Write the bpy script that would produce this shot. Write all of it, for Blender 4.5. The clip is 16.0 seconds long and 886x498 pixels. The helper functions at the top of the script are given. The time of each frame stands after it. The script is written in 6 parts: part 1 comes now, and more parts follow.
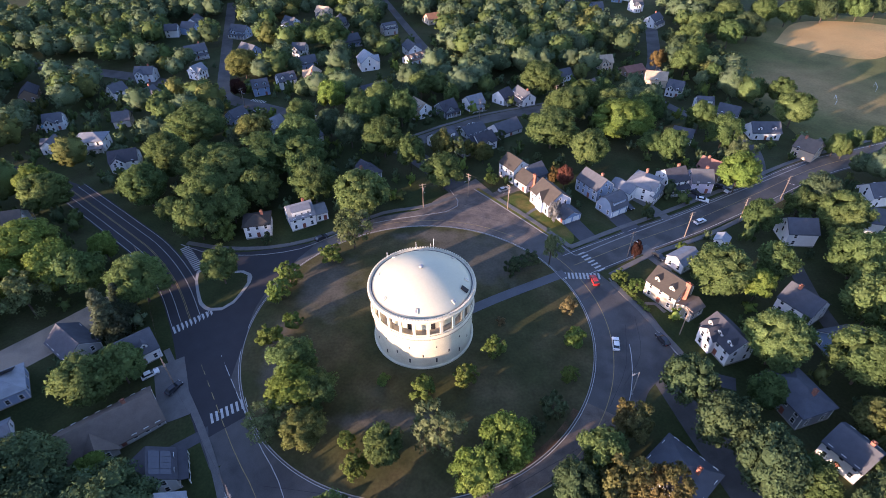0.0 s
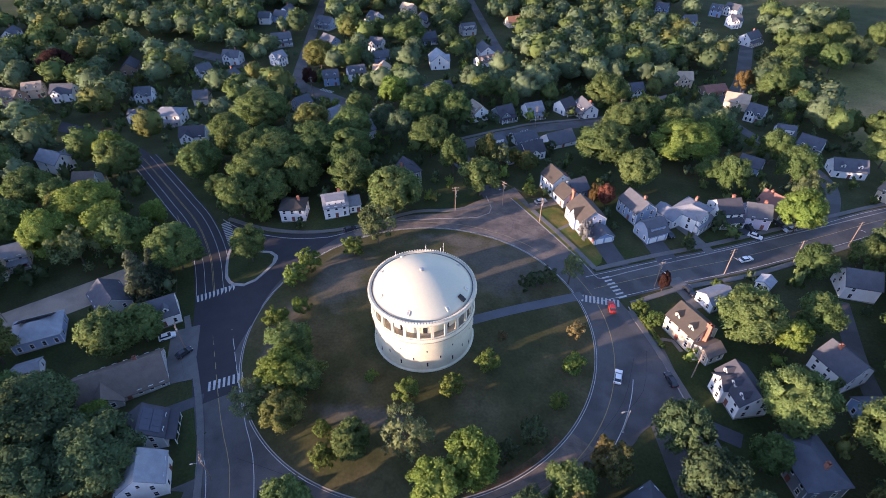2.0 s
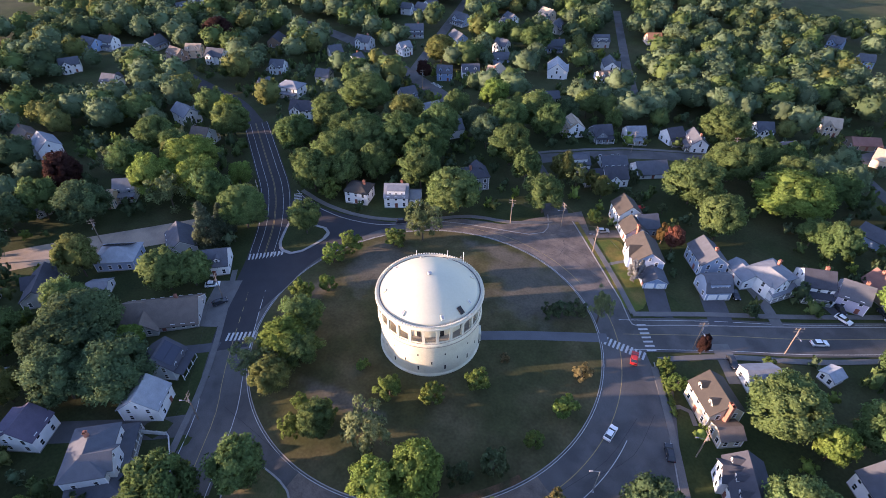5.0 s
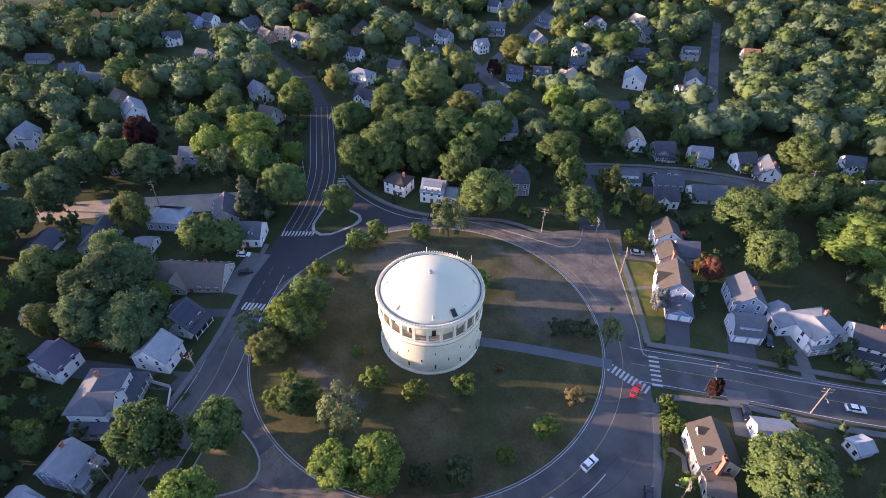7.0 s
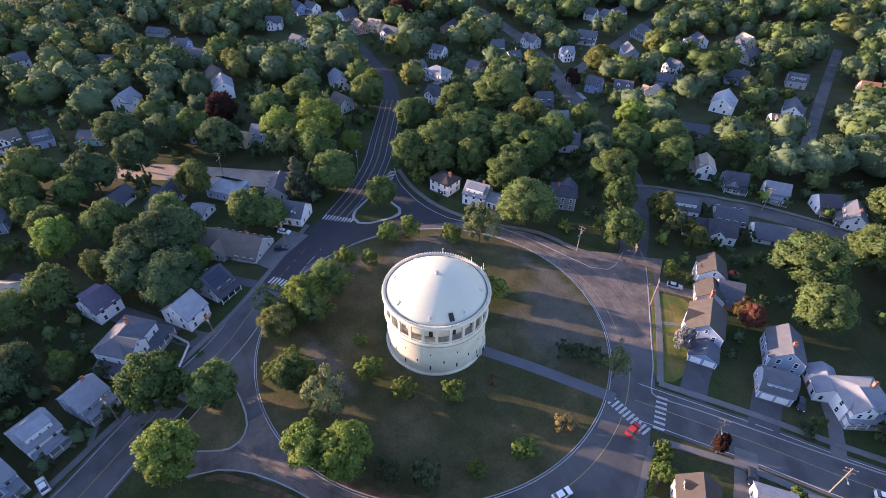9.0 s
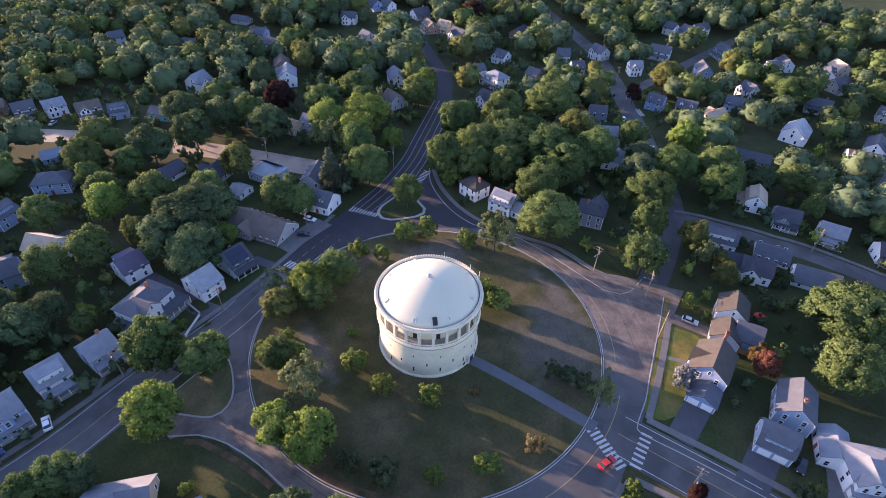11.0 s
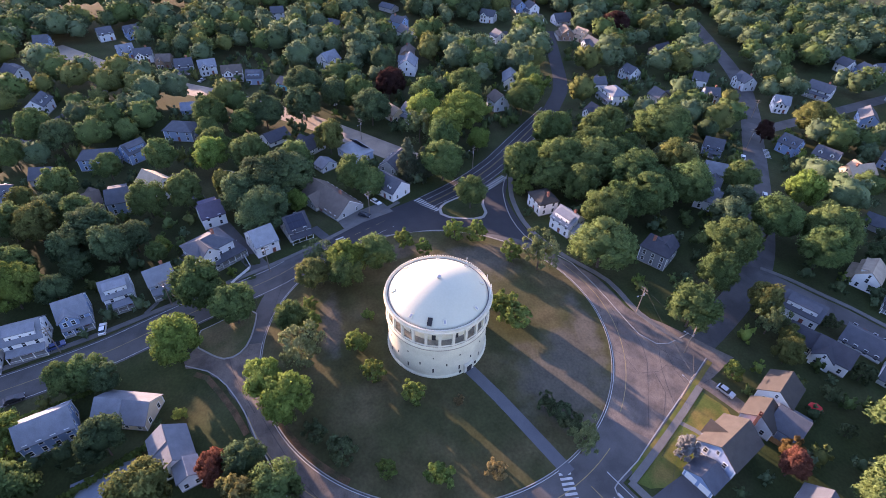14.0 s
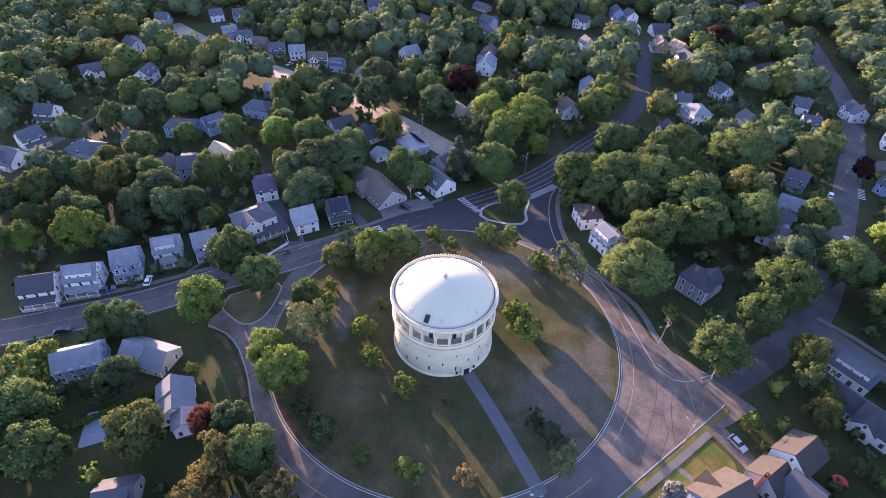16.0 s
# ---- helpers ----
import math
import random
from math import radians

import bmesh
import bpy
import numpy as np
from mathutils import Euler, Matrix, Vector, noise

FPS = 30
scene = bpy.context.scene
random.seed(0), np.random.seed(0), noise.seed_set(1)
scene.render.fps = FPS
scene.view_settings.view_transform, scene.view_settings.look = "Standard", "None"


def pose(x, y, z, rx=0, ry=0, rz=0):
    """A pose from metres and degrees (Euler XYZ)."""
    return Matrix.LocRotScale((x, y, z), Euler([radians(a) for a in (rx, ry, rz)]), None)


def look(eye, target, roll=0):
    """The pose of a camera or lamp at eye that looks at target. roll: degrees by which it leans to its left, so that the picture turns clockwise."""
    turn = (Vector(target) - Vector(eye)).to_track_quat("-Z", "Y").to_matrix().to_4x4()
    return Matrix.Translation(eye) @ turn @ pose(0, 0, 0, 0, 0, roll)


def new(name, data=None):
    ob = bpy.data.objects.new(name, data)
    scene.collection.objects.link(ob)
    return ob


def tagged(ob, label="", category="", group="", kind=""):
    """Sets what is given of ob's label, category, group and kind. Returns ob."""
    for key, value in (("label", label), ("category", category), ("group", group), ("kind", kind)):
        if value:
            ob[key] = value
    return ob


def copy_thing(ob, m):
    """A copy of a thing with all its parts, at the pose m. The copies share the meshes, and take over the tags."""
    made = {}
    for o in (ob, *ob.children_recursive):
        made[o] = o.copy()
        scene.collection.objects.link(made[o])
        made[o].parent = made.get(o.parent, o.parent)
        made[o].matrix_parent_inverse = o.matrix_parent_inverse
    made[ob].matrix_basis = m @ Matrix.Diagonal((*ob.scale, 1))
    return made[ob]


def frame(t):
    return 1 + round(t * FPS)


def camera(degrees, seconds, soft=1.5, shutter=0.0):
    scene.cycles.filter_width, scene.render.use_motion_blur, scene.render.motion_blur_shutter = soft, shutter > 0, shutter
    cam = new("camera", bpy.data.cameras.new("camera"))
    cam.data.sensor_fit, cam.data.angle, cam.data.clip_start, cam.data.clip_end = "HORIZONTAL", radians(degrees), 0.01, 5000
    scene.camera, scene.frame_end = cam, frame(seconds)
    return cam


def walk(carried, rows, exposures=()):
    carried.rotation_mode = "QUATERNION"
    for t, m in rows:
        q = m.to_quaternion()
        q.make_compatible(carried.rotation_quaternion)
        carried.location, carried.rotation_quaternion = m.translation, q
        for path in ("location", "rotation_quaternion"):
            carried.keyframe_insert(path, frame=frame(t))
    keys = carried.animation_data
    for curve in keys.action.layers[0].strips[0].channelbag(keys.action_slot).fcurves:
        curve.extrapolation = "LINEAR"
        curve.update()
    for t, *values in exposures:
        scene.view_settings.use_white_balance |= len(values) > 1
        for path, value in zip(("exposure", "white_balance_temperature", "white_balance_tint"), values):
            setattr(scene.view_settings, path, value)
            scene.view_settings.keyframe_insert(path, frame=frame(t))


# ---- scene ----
cam = camera(79.0, 16.0, soft=0.85)
METRES, EYE, TILT, LEAN, TURN = 150.0, 110.6, 0.0, 0.0, 0.0
ROWS = [
    (0.0, 0.0, 0.0, 0.0, -0.37, -39.38, 0.46),
    (0.5, 0.0306, 0.0036, 0.0005, 3.06, -39.37, 0.4),
    (1.0, 0.0622, 0.008, 0.0005, 6.09, -39.36, 0.33),
    (1.5, 0.093, 0.0142, 0.0015, 8.36, -39.35, 0.31),
    (2.0, 0.1224, 0.022, 0.0024, 10.55, -39.32, 0.26),
    (2.5, 0.1529, 0.031, 0.003, 13.11, -39.29, 0.19),
    (3.0, 0.1823, 0.0416, 0.004, 16.01, -39.29, 0.07),
    (3.5, 0.2112, 0.0536, 0.0054, 18.95, -39.27, -0.06),
    (4.0, 0.2397, 0.0667, 0.0064, 21.75, -39.23, -0.18),
    (6.5, 0.3679, 0.1521, 0.0078, 37.56, -39.71, -0.6),
    (7.0, 0.3927, 0.1727, 0.0086, 39.61, -39.76, -0.68),
    (7.5, 0.4149, 0.1938, 0.0094, 41.8, -39.79, -0.76),
    (8.0, 0.4356, 0.2158, 0.01, 44.75, -39.84, -0.85),
    (8.5, 0.4556, 0.2388, 0.0104, 48.23, -39.88, -0.96),
    (9.0, 0.4757, 0.2634, 0.011, 51.68, -39.88, -1.08),
    (11.5, 0.555, 0.3952, 0.0195, 64.36, -39.97, -1.49),
    (12.0, 0.5666, 0.4243, 0.0211, 67.46, -40.05, -1.53),
    (12.5, 0.5769, 0.4536, 0.0223, 70.76, -40.16, -1.57),
    (13.0, 0.5859, 0.4839, 0.0232, 74.09, -40.26, -1.6),
    (13.5, 0.5937, 0.5154, 0.0241, 77.13, -40.34, -1.57),
    (14.0, 0.5999, 0.547, 0.0253, 79.9, -40.42, -1.55),
    (14.5, 0.605, 0.5782, 0.0258, 82.63, -40.48, -1.5),
    (15.0, 0.6081, 0.6095, 0.0263, 85.74, -40.55, -1.44),
    (15.5, 0.6097, 0.6412, 0.0266, 88.76, -40.63, -1.41),
    (16.0, 0.6098, 0.6734, 0.0273, 91.91, -40.72, -1.36),
]
walk(cam, [(t, pose(0, 0, EYE, TILT, LEAN, TURN) @ pose(METRES * x, METRES * y, METRES * z, 90 + pitch, roll, yaw)) for t, x, y, z, yaw, pitch, roll in ROWS],
     [(0.0, 1.96, 5920, 37), (7.0, 2.21, 6060, 38), (12.0, 2.31, 6090, 43), (16.0, 2.58, 6160, 46)])

# ---- light ----
SUN_AZ = radians(215)
SUN_EL = radians(8.3)
to_sun = Vector((math.cos(SUN_AZ) * math.cos(SUN_EL), math.sin(SUN_AZ) * math.cos(SUN_EL), math.sin(SUN_EL)))
world = bpy.data.worlds.new("sky")
scene.world = world
world.use_nodes = True
wn = world.node_tree.nodes
sky = wn.new("ShaderNodeTexSky")
sky.sky_type, sky.sun_disc = "NISHITA", False
sky.sun_elevation = SUN_EL
sky.sun_rotation = math.atan2(to_sun.x, to_sun.y)
sky.air_density, sky.dust_density, sky.ozone_density = 1.0, 0.5, 1.9
wn["Background"].inputs["Strength"].default_value = 0.15
world.node_tree.links.new(sky.outputs[0], wn["Background"].inputs["Color"])
sun_data = bpy.data.lights.new("sun", "SUN")
sun_data.energy, sun_data.angle, sun_data.color = 4.15, radians(0.6), (1.0, 0.75, 0.45)
sun = new("sun", sun_data)
sun.matrix_world = look(to_sun * 100, (0, 0, 0))


# ---- materials ----
def mat(name, base, rough=0.8, metal=0.0, vary=0.25, scale=1.0, fine=12.0, bump=0.0, second=None, mix_scale=0.08,
        mix_at=(0.45, 0.6), per_object=0.0, hue=0.0, spec=0.3, translucent=0.0):
    """Node material: a base colour varied by coarse and fine noise at real-world size, with relief and a second, patchy colour."""
    m = bpy.data.materials.new(name)
    m.use_nodes = True
    n, k = m.node_tree.nodes, m.node_tree.links
    b = n["Principled BSDF"]
    b.inputs["Roughness"].default_value = rough
    b.inputs["Metallic"].default_value = metal
    b.inputs["Specular IOR Level"].default_value = spec
    geo = n.new("ShaderNodeNewGeometry")

    def noise_of(size, detail=3.0):
        t = n.new("ShaderNodeTexNoise")
        t.inputs["Scale"].default_value, t.inputs["Detail"].default_value = size, detail
        k.new(geo.outputs["Position"], t.inputs["Vector"])
        return t.outputs["Fac"]

    col = n.new("ShaderNodeRGB")
    col.outputs[0].default_value = (*base, 1)
    out = col.outputs[0]
    if second:
        ramp = n.new("ShaderNodeMapRange")
        ramp.inputs["From Min"].default_value, ramp.inputs["From Max"].default_value = mix_at
        k.new(noise_of(mix_scale, 5.0), ramp.inputs["Value"])
        mx = n.new("ShaderNodeMix")
        mx.data_type = "RGBA"
        mx.inputs["B"].default_value = (*second, 1)
        k.new(ramp.outputs[0], mx.inputs["Factor"])
        k.new(out, mx.inputs["A"])
        out = mx.outputs["Result"]
    hsv = n.new("ShaderNodeHueSaturation")
    k.new(out, hsv.inputs["Color"])
    add = n.new("ShaderNodeMath")
    add.operation = "ADD"
    k.new(noise_of(scale), add.inputs[0])
    k.new(noise_of(fine), add.inputs[1])
    val = n.new("ShaderNodeMapRange")
    val.inputs["From Min"].default_value, val.inputs["From Max"].default_value = 0.6, 1.4
    val.inputs["To Min"].default_value, val.inputs["To Max"].default_value = 1 - vary, 1 + vary
    k.new(add.outputs[0], val.inputs["Value"])
    value = val.outputs[0]
    if per_object or hue:
        info = n.new("ShaderNodeObjectInfo")
        r = n.new("ShaderNodeMapRange")
        r.inputs["To Min"].default_value, r.inputs["To Max"].default_value = 1 - per_object, 1 + per_object
        k.new(info.outputs["Random"], r.inputs["Value"])
        mul = n.new("ShaderNodeMath")
        mul.operation = "MULTIPLY"
        k.new(value, mul.inputs[0])
        k.new(r.outputs[0], mul.inputs[1])
        value = mul.outputs[0]
        wn1 = n.new("ShaderNodeTexWhiteNoise")
        wn1.noise_dimensions = "1D"
        k.new(info.outputs["Random"], wn1.inputs["W"])
        h = n.new("ShaderNodeMapRange")
        h.inputs["To Min"].default_value, h.inputs["To Max"].default_value = 0.5 - hue, 0.5 + hue
        k.new(wn1.outputs["Value"], h.inputs["Value"])
        k.new(h.outputs[0], hsv.inputs["Hue"])
    k.new(value, hsv.inputs["Value"])
    k.new(hsv.outputs[0], b.inputs["Base Color"])
    if bump:
        bp = n.new("ShaderNodeBump")
        bp.inputs["Strength"].default_value, bp.inputs["Distance"].default_value = 0.6, bump
        k.new(noise_of(fine, 4.0), bp.inputs["Height"])
        k.new(bp.outputs[0], b.inputs["Normal"])
    if translucent:
        tr = n.new("ShaderNodeBsdfTranslucent")
        ms = n.new("ShaderNodeMixShader")
        ms.inputs[0].default_value = translucent
        k.new(hsv.outputs[0], tr.inputs["Color"])
        k.new(b.outputs[0], ms.inputs[1])
        k.new(tr.outputs[0], ms.inputs[2])
        k.new(ms.outputs[0], n["Material Output"].inputs["Surface"])
    return m


def siding(name, base):
    """Painted clapboard: horizontal lap lines every 0.12 m as relief, slight weathering."""
    m = mat(name, base, rough=0.65, vary=0.10, scale=0.5, fine=6.0)
    n, k = m.node_tree.nodes, m.node_tree.links
    w = n.new("ShaderNodeTexWave")
    w.bands_direction, w.wave_profile = "Z", "SAW"
    w.inputs["Scale"].default_value = 2.6
    geo = n.new("ShaderNodeNewGeometry")
    k.new(geo.outputs["Position"], w.inputs["Vector"])
    bp = n.new("ShaderNodeBump")
    bp.inputs["Strength"].default_value, bp.inputs["Distance"].default_value = 0.5, 0.02
    k.new(w.outputs["Fac"], bp.inputs["Height"])
    k.new(bp.outputs[0], n["Principled BSDF"].inputs["Normal"])
    return m


def shingle(name, base):
    m = mat(name, base, rough=0.9, vary=0.22, scale=0.6, fine=7.0, bump=0.03, per_object=0.12)
    return m


WALL = {
    "white": siding("white_clapboard", (0.74, 0.735, 0.715)), "pale": siding("pale_grey_clapboard", (0.56, 0.58, 0.59)),
    "blue": siding("blue_clapboard", (0.21, 0.30, 0.45)), "bluegrey": siding("bluegrey_clapboard", (0.26, 0.33, 0.43)),
    "grey": siding("grey_clapboard", (0.40, 0.39, 0.37)), "tan": siding("tan_clapboard", (0.55, 0.45, 0.33)),
    "cream": siding("cream_clapboard", (0.50, 0.43, 0.32)), "brown": siding("brown_clapboard", (0.24, 0.17, 0.12)),
    "lilac": siding("lilac_clapboard", (0.46, 0.43, 0.52)), "slatewall": siding("slate_clapboard", (0.19, 0.21, 0.23)),
    "bluewhite": siding("pale_blue_clapboard", (0.30, 0.37, 0.50)),
    "turquoise": siding("turquoise_clapboard", (0.16, 0.50, 0.58)),
}
ROOF = {
    "grey": shingle("grey_shingle", (0.175, 0.188, 0.208)), "light": shingle("light_shingle", (0.28, 0.295, 0.31)),
    "dark": shingle("dark_shingle", (0.055, 0.056, 0.066)), "slate": shingle("slate_shingle", (0.082, 0.088, 0.102)),
    "bluegrey": shingle("bluegrey_shingle", (0.20, 0.23, 0.28)), "brown": shingle("brown_shingle", (0.135, 0.11, 0.092)),
    "warm": shingle("weathered_shingle", (0.058, 0.051, 0.044)), "tan": shingle("tan_shingle", (0.36, 0.28, 0.20)), "tan2": shingle("sandy_shingle", (0.40, 0.33, 0.25)), "purple": shingle("purple_shingle", (0.10, 0.085, 0.12)),
    "redbrown": shingle("redbrown_shingle", (0.19, 0.10, 0.08)), "orange": shingle("orange_shingle", (0.26, 0.13, 0.075)),
}
M_TRIM = mat("white_trim", (0.76, 0.76, 0.74), rough=0.5, vary=0.08)
M_GLASS = mat("window_glass", (0.02, 0.025, 0.03), rough=0.08, vary=0.1, spec=0.6)
M_BRICK = mat("chimney_brick", (0.30, 0.13, 0.09), rough=0.9, vary=0.3, scale=2.0, fine=14.0, bump=0.02)
M_FOUND = mat("foundation", (0.30, 0.29, 0.27), vary=0.2, bump=0.02)
M_DOOR = mat("door_paint", (0.20, 0.07, 0.05), rough=0.45, vary=0.1)
M_SOLAR = mat("solar_glass", (0.012, 0.016, 0.035), rough=0.15, vary=0.1, spec=0.6)
M_GRASS = mat("grass", (0.034, 0.046, 0.016), rough=0.95, vary=0.35, scale=0.12, fine=1.6, bump=0.05,
              second=(0.052, 0.054, 0.024), mix_scale=0.035, mix_at=(0.42, 0.62), spec=0.1)
# second colour paints golden sunlit patches over the grass
M_LAWN = mat("lawn", (0.075, 0.095, 0.022), rough=0.95, vary=0.3, scale=0.3, fine=3.0, bump=0.04,
             second=(0.155, 0.118, 0.036), mix_scale=0.14, mix_at=(0.44, 0.62), spec=0.1)
M_DRY = mat("dry_grass", (0.058, 0.070, 0.026), rough=0.95, vary=0.35, scale=0.15, fine=2.0, bump=0.05,
            second=(0.172, 0.128, 0.070), mix_scale=0.06, mix_at=(0.42, 0.66), spec=0.1)
M_FIELD = mat("dry_playing_field", (0.105, 0.108, 0.038), rough=0.95, vary=0.3, scale=0.08, fine=1.0, bump=0.04,
              second=(0.25, 0.18, 0.08), mix_scale=0.016, mix_at=(0.44, 0.66), spec=0.1)
M_GREEN = mat("dry_grass_worn", (0.046, 0.049, 0.020), rough=0.95, vary=0.32, scale=0.22, fine=1.4, bump=0.06,
              second=(0.084, 0.072, 0.036), mix_scale=0.07, mix_at=(0.42, 0.66), spec=0.1)
_n, _k = M_GREEN.node_tree.nodes, M_GREEN.node_tree.links
_hsv = next(q for q in _n if q.type == "HUE_SAT")
_from = _hsv.inputs["Color"].links[0].from_socket
_mask = _n.new("ShaderNodeAttribute")
_mask.attribute_name = "wear"
_mix = _n.new("ShaderNodeMix")
_mix.data_type = "RGBA"
_mix.inputs["B"].default_value = (0.088, 0.080, 0.060, 1)
_k.new(_mask.outputs["Fac"], _mix.inputs["Factor"])
_k.new(_from, _mix.inputs["A"])
_k.new(_mix.outputs["Result"], _hsv.inputs["Color"])
# sandy earth, with the gold of the low sun mixed into its colour
M_DIRT = mat("bare_earth", (0.42, 0.27, 0.11), rough=0.95, vary=0.25, scale=0.06, fine=1.2, bump=0.03,
             second=(0.27, 0.20, 0.085), mix_scale=0.03, mix_at=(0.45, 0.65), spec=0.1)
M_ASPHALT = mat("worn_asphalt", (0.086, 0.083, 0.080), rough=0.85, vary=0.22, scale=0.25, fine=5.0, bump=0.01,
                second=(0.062, 0.060, 0.059), mix_scale=0.11, mix_at=(0.46, 0.58))
M_NEWASPHALT = mat("fresh_asphalt", (0.030, 0.030, 0.034), rough=0.8, vary=0.2, scale=0.3, fine=6.0, bump=0.01)
M_TANROAD = mat("sandy_asphalt", (0.32, 0.255, 0.19), rough=0.9, vary=0.2, scale=0.2, fine=4.0, bump=0.01,
                second=(0.23, 0.19, 0.15), mix_scale=0.09)
M_DRIVE = mat("driveway_asphalt", (0.065, 0.066, 0.072), rough=0.85, vary=0.2, scale=0.4, fine=6.0)
M_PATH = mat("path_asphalt", (0.095, 0.10, 0.11), rough=0.85, vary=0.15, scale=0.4, fine=6.0)
M_CONCRETE = mat("pavement_concrete", (0.125, 0.12, 0.114), rough=0.9, vary=0.22, scale=0.5, fine=5.0, bump=0.01)
M_KERB = mat("granite_kerb", (0.27, 0.26, 0.245), rough=0.8, vary=0.2, scale=1.0, fine=8.0)
M_WHITE = mat("road_paint_white", (0.40, 0.40, 0.385), rough=0.7, vary=0.25, scale=0.8, fine=6.0)
M_YELLOW = mat("road_paint_yellow", (0.28, 0.21, 0.09), rough=0.7, vary=0.3, scale=0.8, fine=6.0)
M_STONE = mat("tower_masonry", (0.57, 0.53, 0.385), rough=0.85, vary=0.12, scale=0.35, fine=3.0, bump=0.02,
              second=(0.47, 0.425, 0.315), mix_scale=0.15, mix_at=(0.5, 0.75))
M_TRIMSTONE = mat("tower_trim_stone", (0.53, 0.50, 0.395), rough=0.85, vary=0.14, scale=0.6, fine=5.0, bump=0.01)
# brown stain and painted shade in one dark tone
M_BELT = mat("stained_shaded_belt_stone", (0.30, 0.265, 0.21), rough=0.9, vary=0.3, scale=0.8, fine=5.0)
M_DOME = mat("dome_paint", (0.465, 0.452, 0.345), rough=0.5, vary=0.05, scale=0.2, fine=2.0)
M_GUTTER = mat("gutter_lead", (0.12, 0.12, 0.125), rough=0.7, vary=0.2)
M_DARK = mat("dark_opening", (0.02, 0.02, 0.022), rough=0.7, vary=0.2)
M_METAL = mat("grey_metal", (0.35, 0.35, 0.36), rough=0.45, metal=0.7, vary=0.15)
M_POLE = mat("weathered_pole_wood", (0.22, 0.17, 0.13), rough=0.9, vary=0.25, scale=1.0, fine=8.0)
M_BARK = mat("bark", (0.085, 0.065, 0.05), rough=0.95, vary=0.3, scale=2.0, fine=9.0, bump=0.03)
M_FENCE = mat("white_fence", (0.68, 0.68, 0.66), rough=0.6, vary=0.12)
M_CEDAR = mat("cedar_boards", (0.40, 0.20, 0.08), rough=0.8, vary=0.25, scale=1.5, fine=8.0)
M_WIRE = mat("cable_black", (0.03, 0.03, 0.03), rough=0.7, vary=0.1)
M_LITTER = mat("dry_leaf_litter", (0.112, 0.066, 0.038), rough=0.95, vary=0.4, scale=0.5, fine=4.0, bump=0.04,
               second=(0.058, 0.052, 0.026), mix_scale=0.35, mix_at=(0.40, 0.62), spec=0.1)
M_CANVAS = mat("red_canvas", (0.45, 0.035, 0.03), rough=0.85, vary=0.12, scale=2.0, fine=20.0)
# old cracked asphalt; its tan tint stands in for low sun
M_JUNCTION = mat("old_cracked_asphalt_sun_tint", (0.146, 0.118, 0.096), rough=0.9, vary=0.34, scale=0.5, fine=4.0, bump=0.01,
                 second=(0.094, 0.080, 0.070), mix_scale=0.14, mix_at=(0.46, 0.60))
M_COURT = mat("court_surface", (0.22, 0.25, 0.30), rough=0.8, vary=0.12, scale=0.3, fine=4.0)
M_TYRE = mat("tyre_rubber", (0.02, 0.02, 0.02), rough=0.8, vary=0.1)


def leaves(name, base, second, hue=0.012):
    """Foliage: every leaf clump has its own tone, with fine speckle and relief over it."""
    m = mat(name, base, rough=0.9, vary=0.34, scale=0.075, fine=2.4, bump=0.16, second=second, mix_scale=0.10,
            mix_at=(0.40, 0.66), per_object=0.16, hue=hue, spec=0.04, translucent=0.36)
    n, k = m.node_tree.nodes, m.node_tree.links
    hsv = next(q for q in n if q.type == "HUE_SAT")
    value = hsv.inputs["Value"].links[0].from_socket
    geo = next(q for q in n if q.type == "NEW_GEOMETRY")
    r = n.new("ShaderNodeMapRange")
    r.inputs["To Min"].default_value, r.inputs["To Max"].default_value = 0.70, 1.30
    k.new(geo.outputs["Random Per Island"], r.inputs["Value"])
    mul = n.new("ShaderNodeMath")
    mul.operation = "MULTIPLY"
    k.new(value, mul.inputs[0])
    k.new(r.outputs[0], mul.inputs[1])
    k.new(mul.outputs[0], hsv.inputs["Value"])
    return m


LEAF = {
    "mid": leaves("leaves_green", (0.085, 0.133, 0.046), (0.117, 0.166, 0.058)),
    "bright": leaves("leaves_bright", (0.125, 0.187, 0.042), (0.167, 0.224, 0.055)),
    "dark": leaves("leaves_dark", (0.063, 0.098, 0.048), (0.087, 0.127, 0.057)),
    "olive": leaves("leaves_olive", (0.107, 0.129, 0.042), (0.146, 0.158, 0.054)),
    "red": leaves("leaves_red", (0.042, 0.021, 0.019), (0.059, 0.029, 0.024)),
    "brownred": leaves("leaves_brownred", (0.125, 0.048, 0.036), (0.162, 0.065, 0.045)),
    "brown": leaves("leaves_brown", (0.118, 0.122, 0.046), (0.165, 0.136, 0.052)),
    "orange": leaves("leaves_orange", (0.125, 0.083, 0.033), (0.140, 0.098, 0.040)),
    "sparse": leaves("leaves_grey", (0.110, 0.147, 0.064), (0.149, 0.179, 0.085)),
    "pale": leaves("leaves_pale", (0.184, 0.193, 0.196), (0.234, 0.229, 0.282)),
    "conifer": leaves("needles", (0.072, 0.098, 0.061), (0.101, 0.121, 0.077)),
    "low": leaves("leaves_small_tree", (0.108, 0.162, 0.042), (0.148, 0.196, 0.052)),
    "lowd": leaves("leaves_shrub", (0.067, 0.098, 0.048), (0.093, 0.120, 0.055)),
    "lowy": leaves("leaves_yellow_shrub", (0.225, 0.176, 0.076), (0.267, 0.207, 0.099)),
    # less red and more blue: distance haze put into the leaf colour
    "far": leaves("leaves_far_haze_tint", (0.085, 0.126, 0.064), (0.118, 0.158, 0.086)),
}

# ---- plan ----
CX, CY = -5.5, 100.5


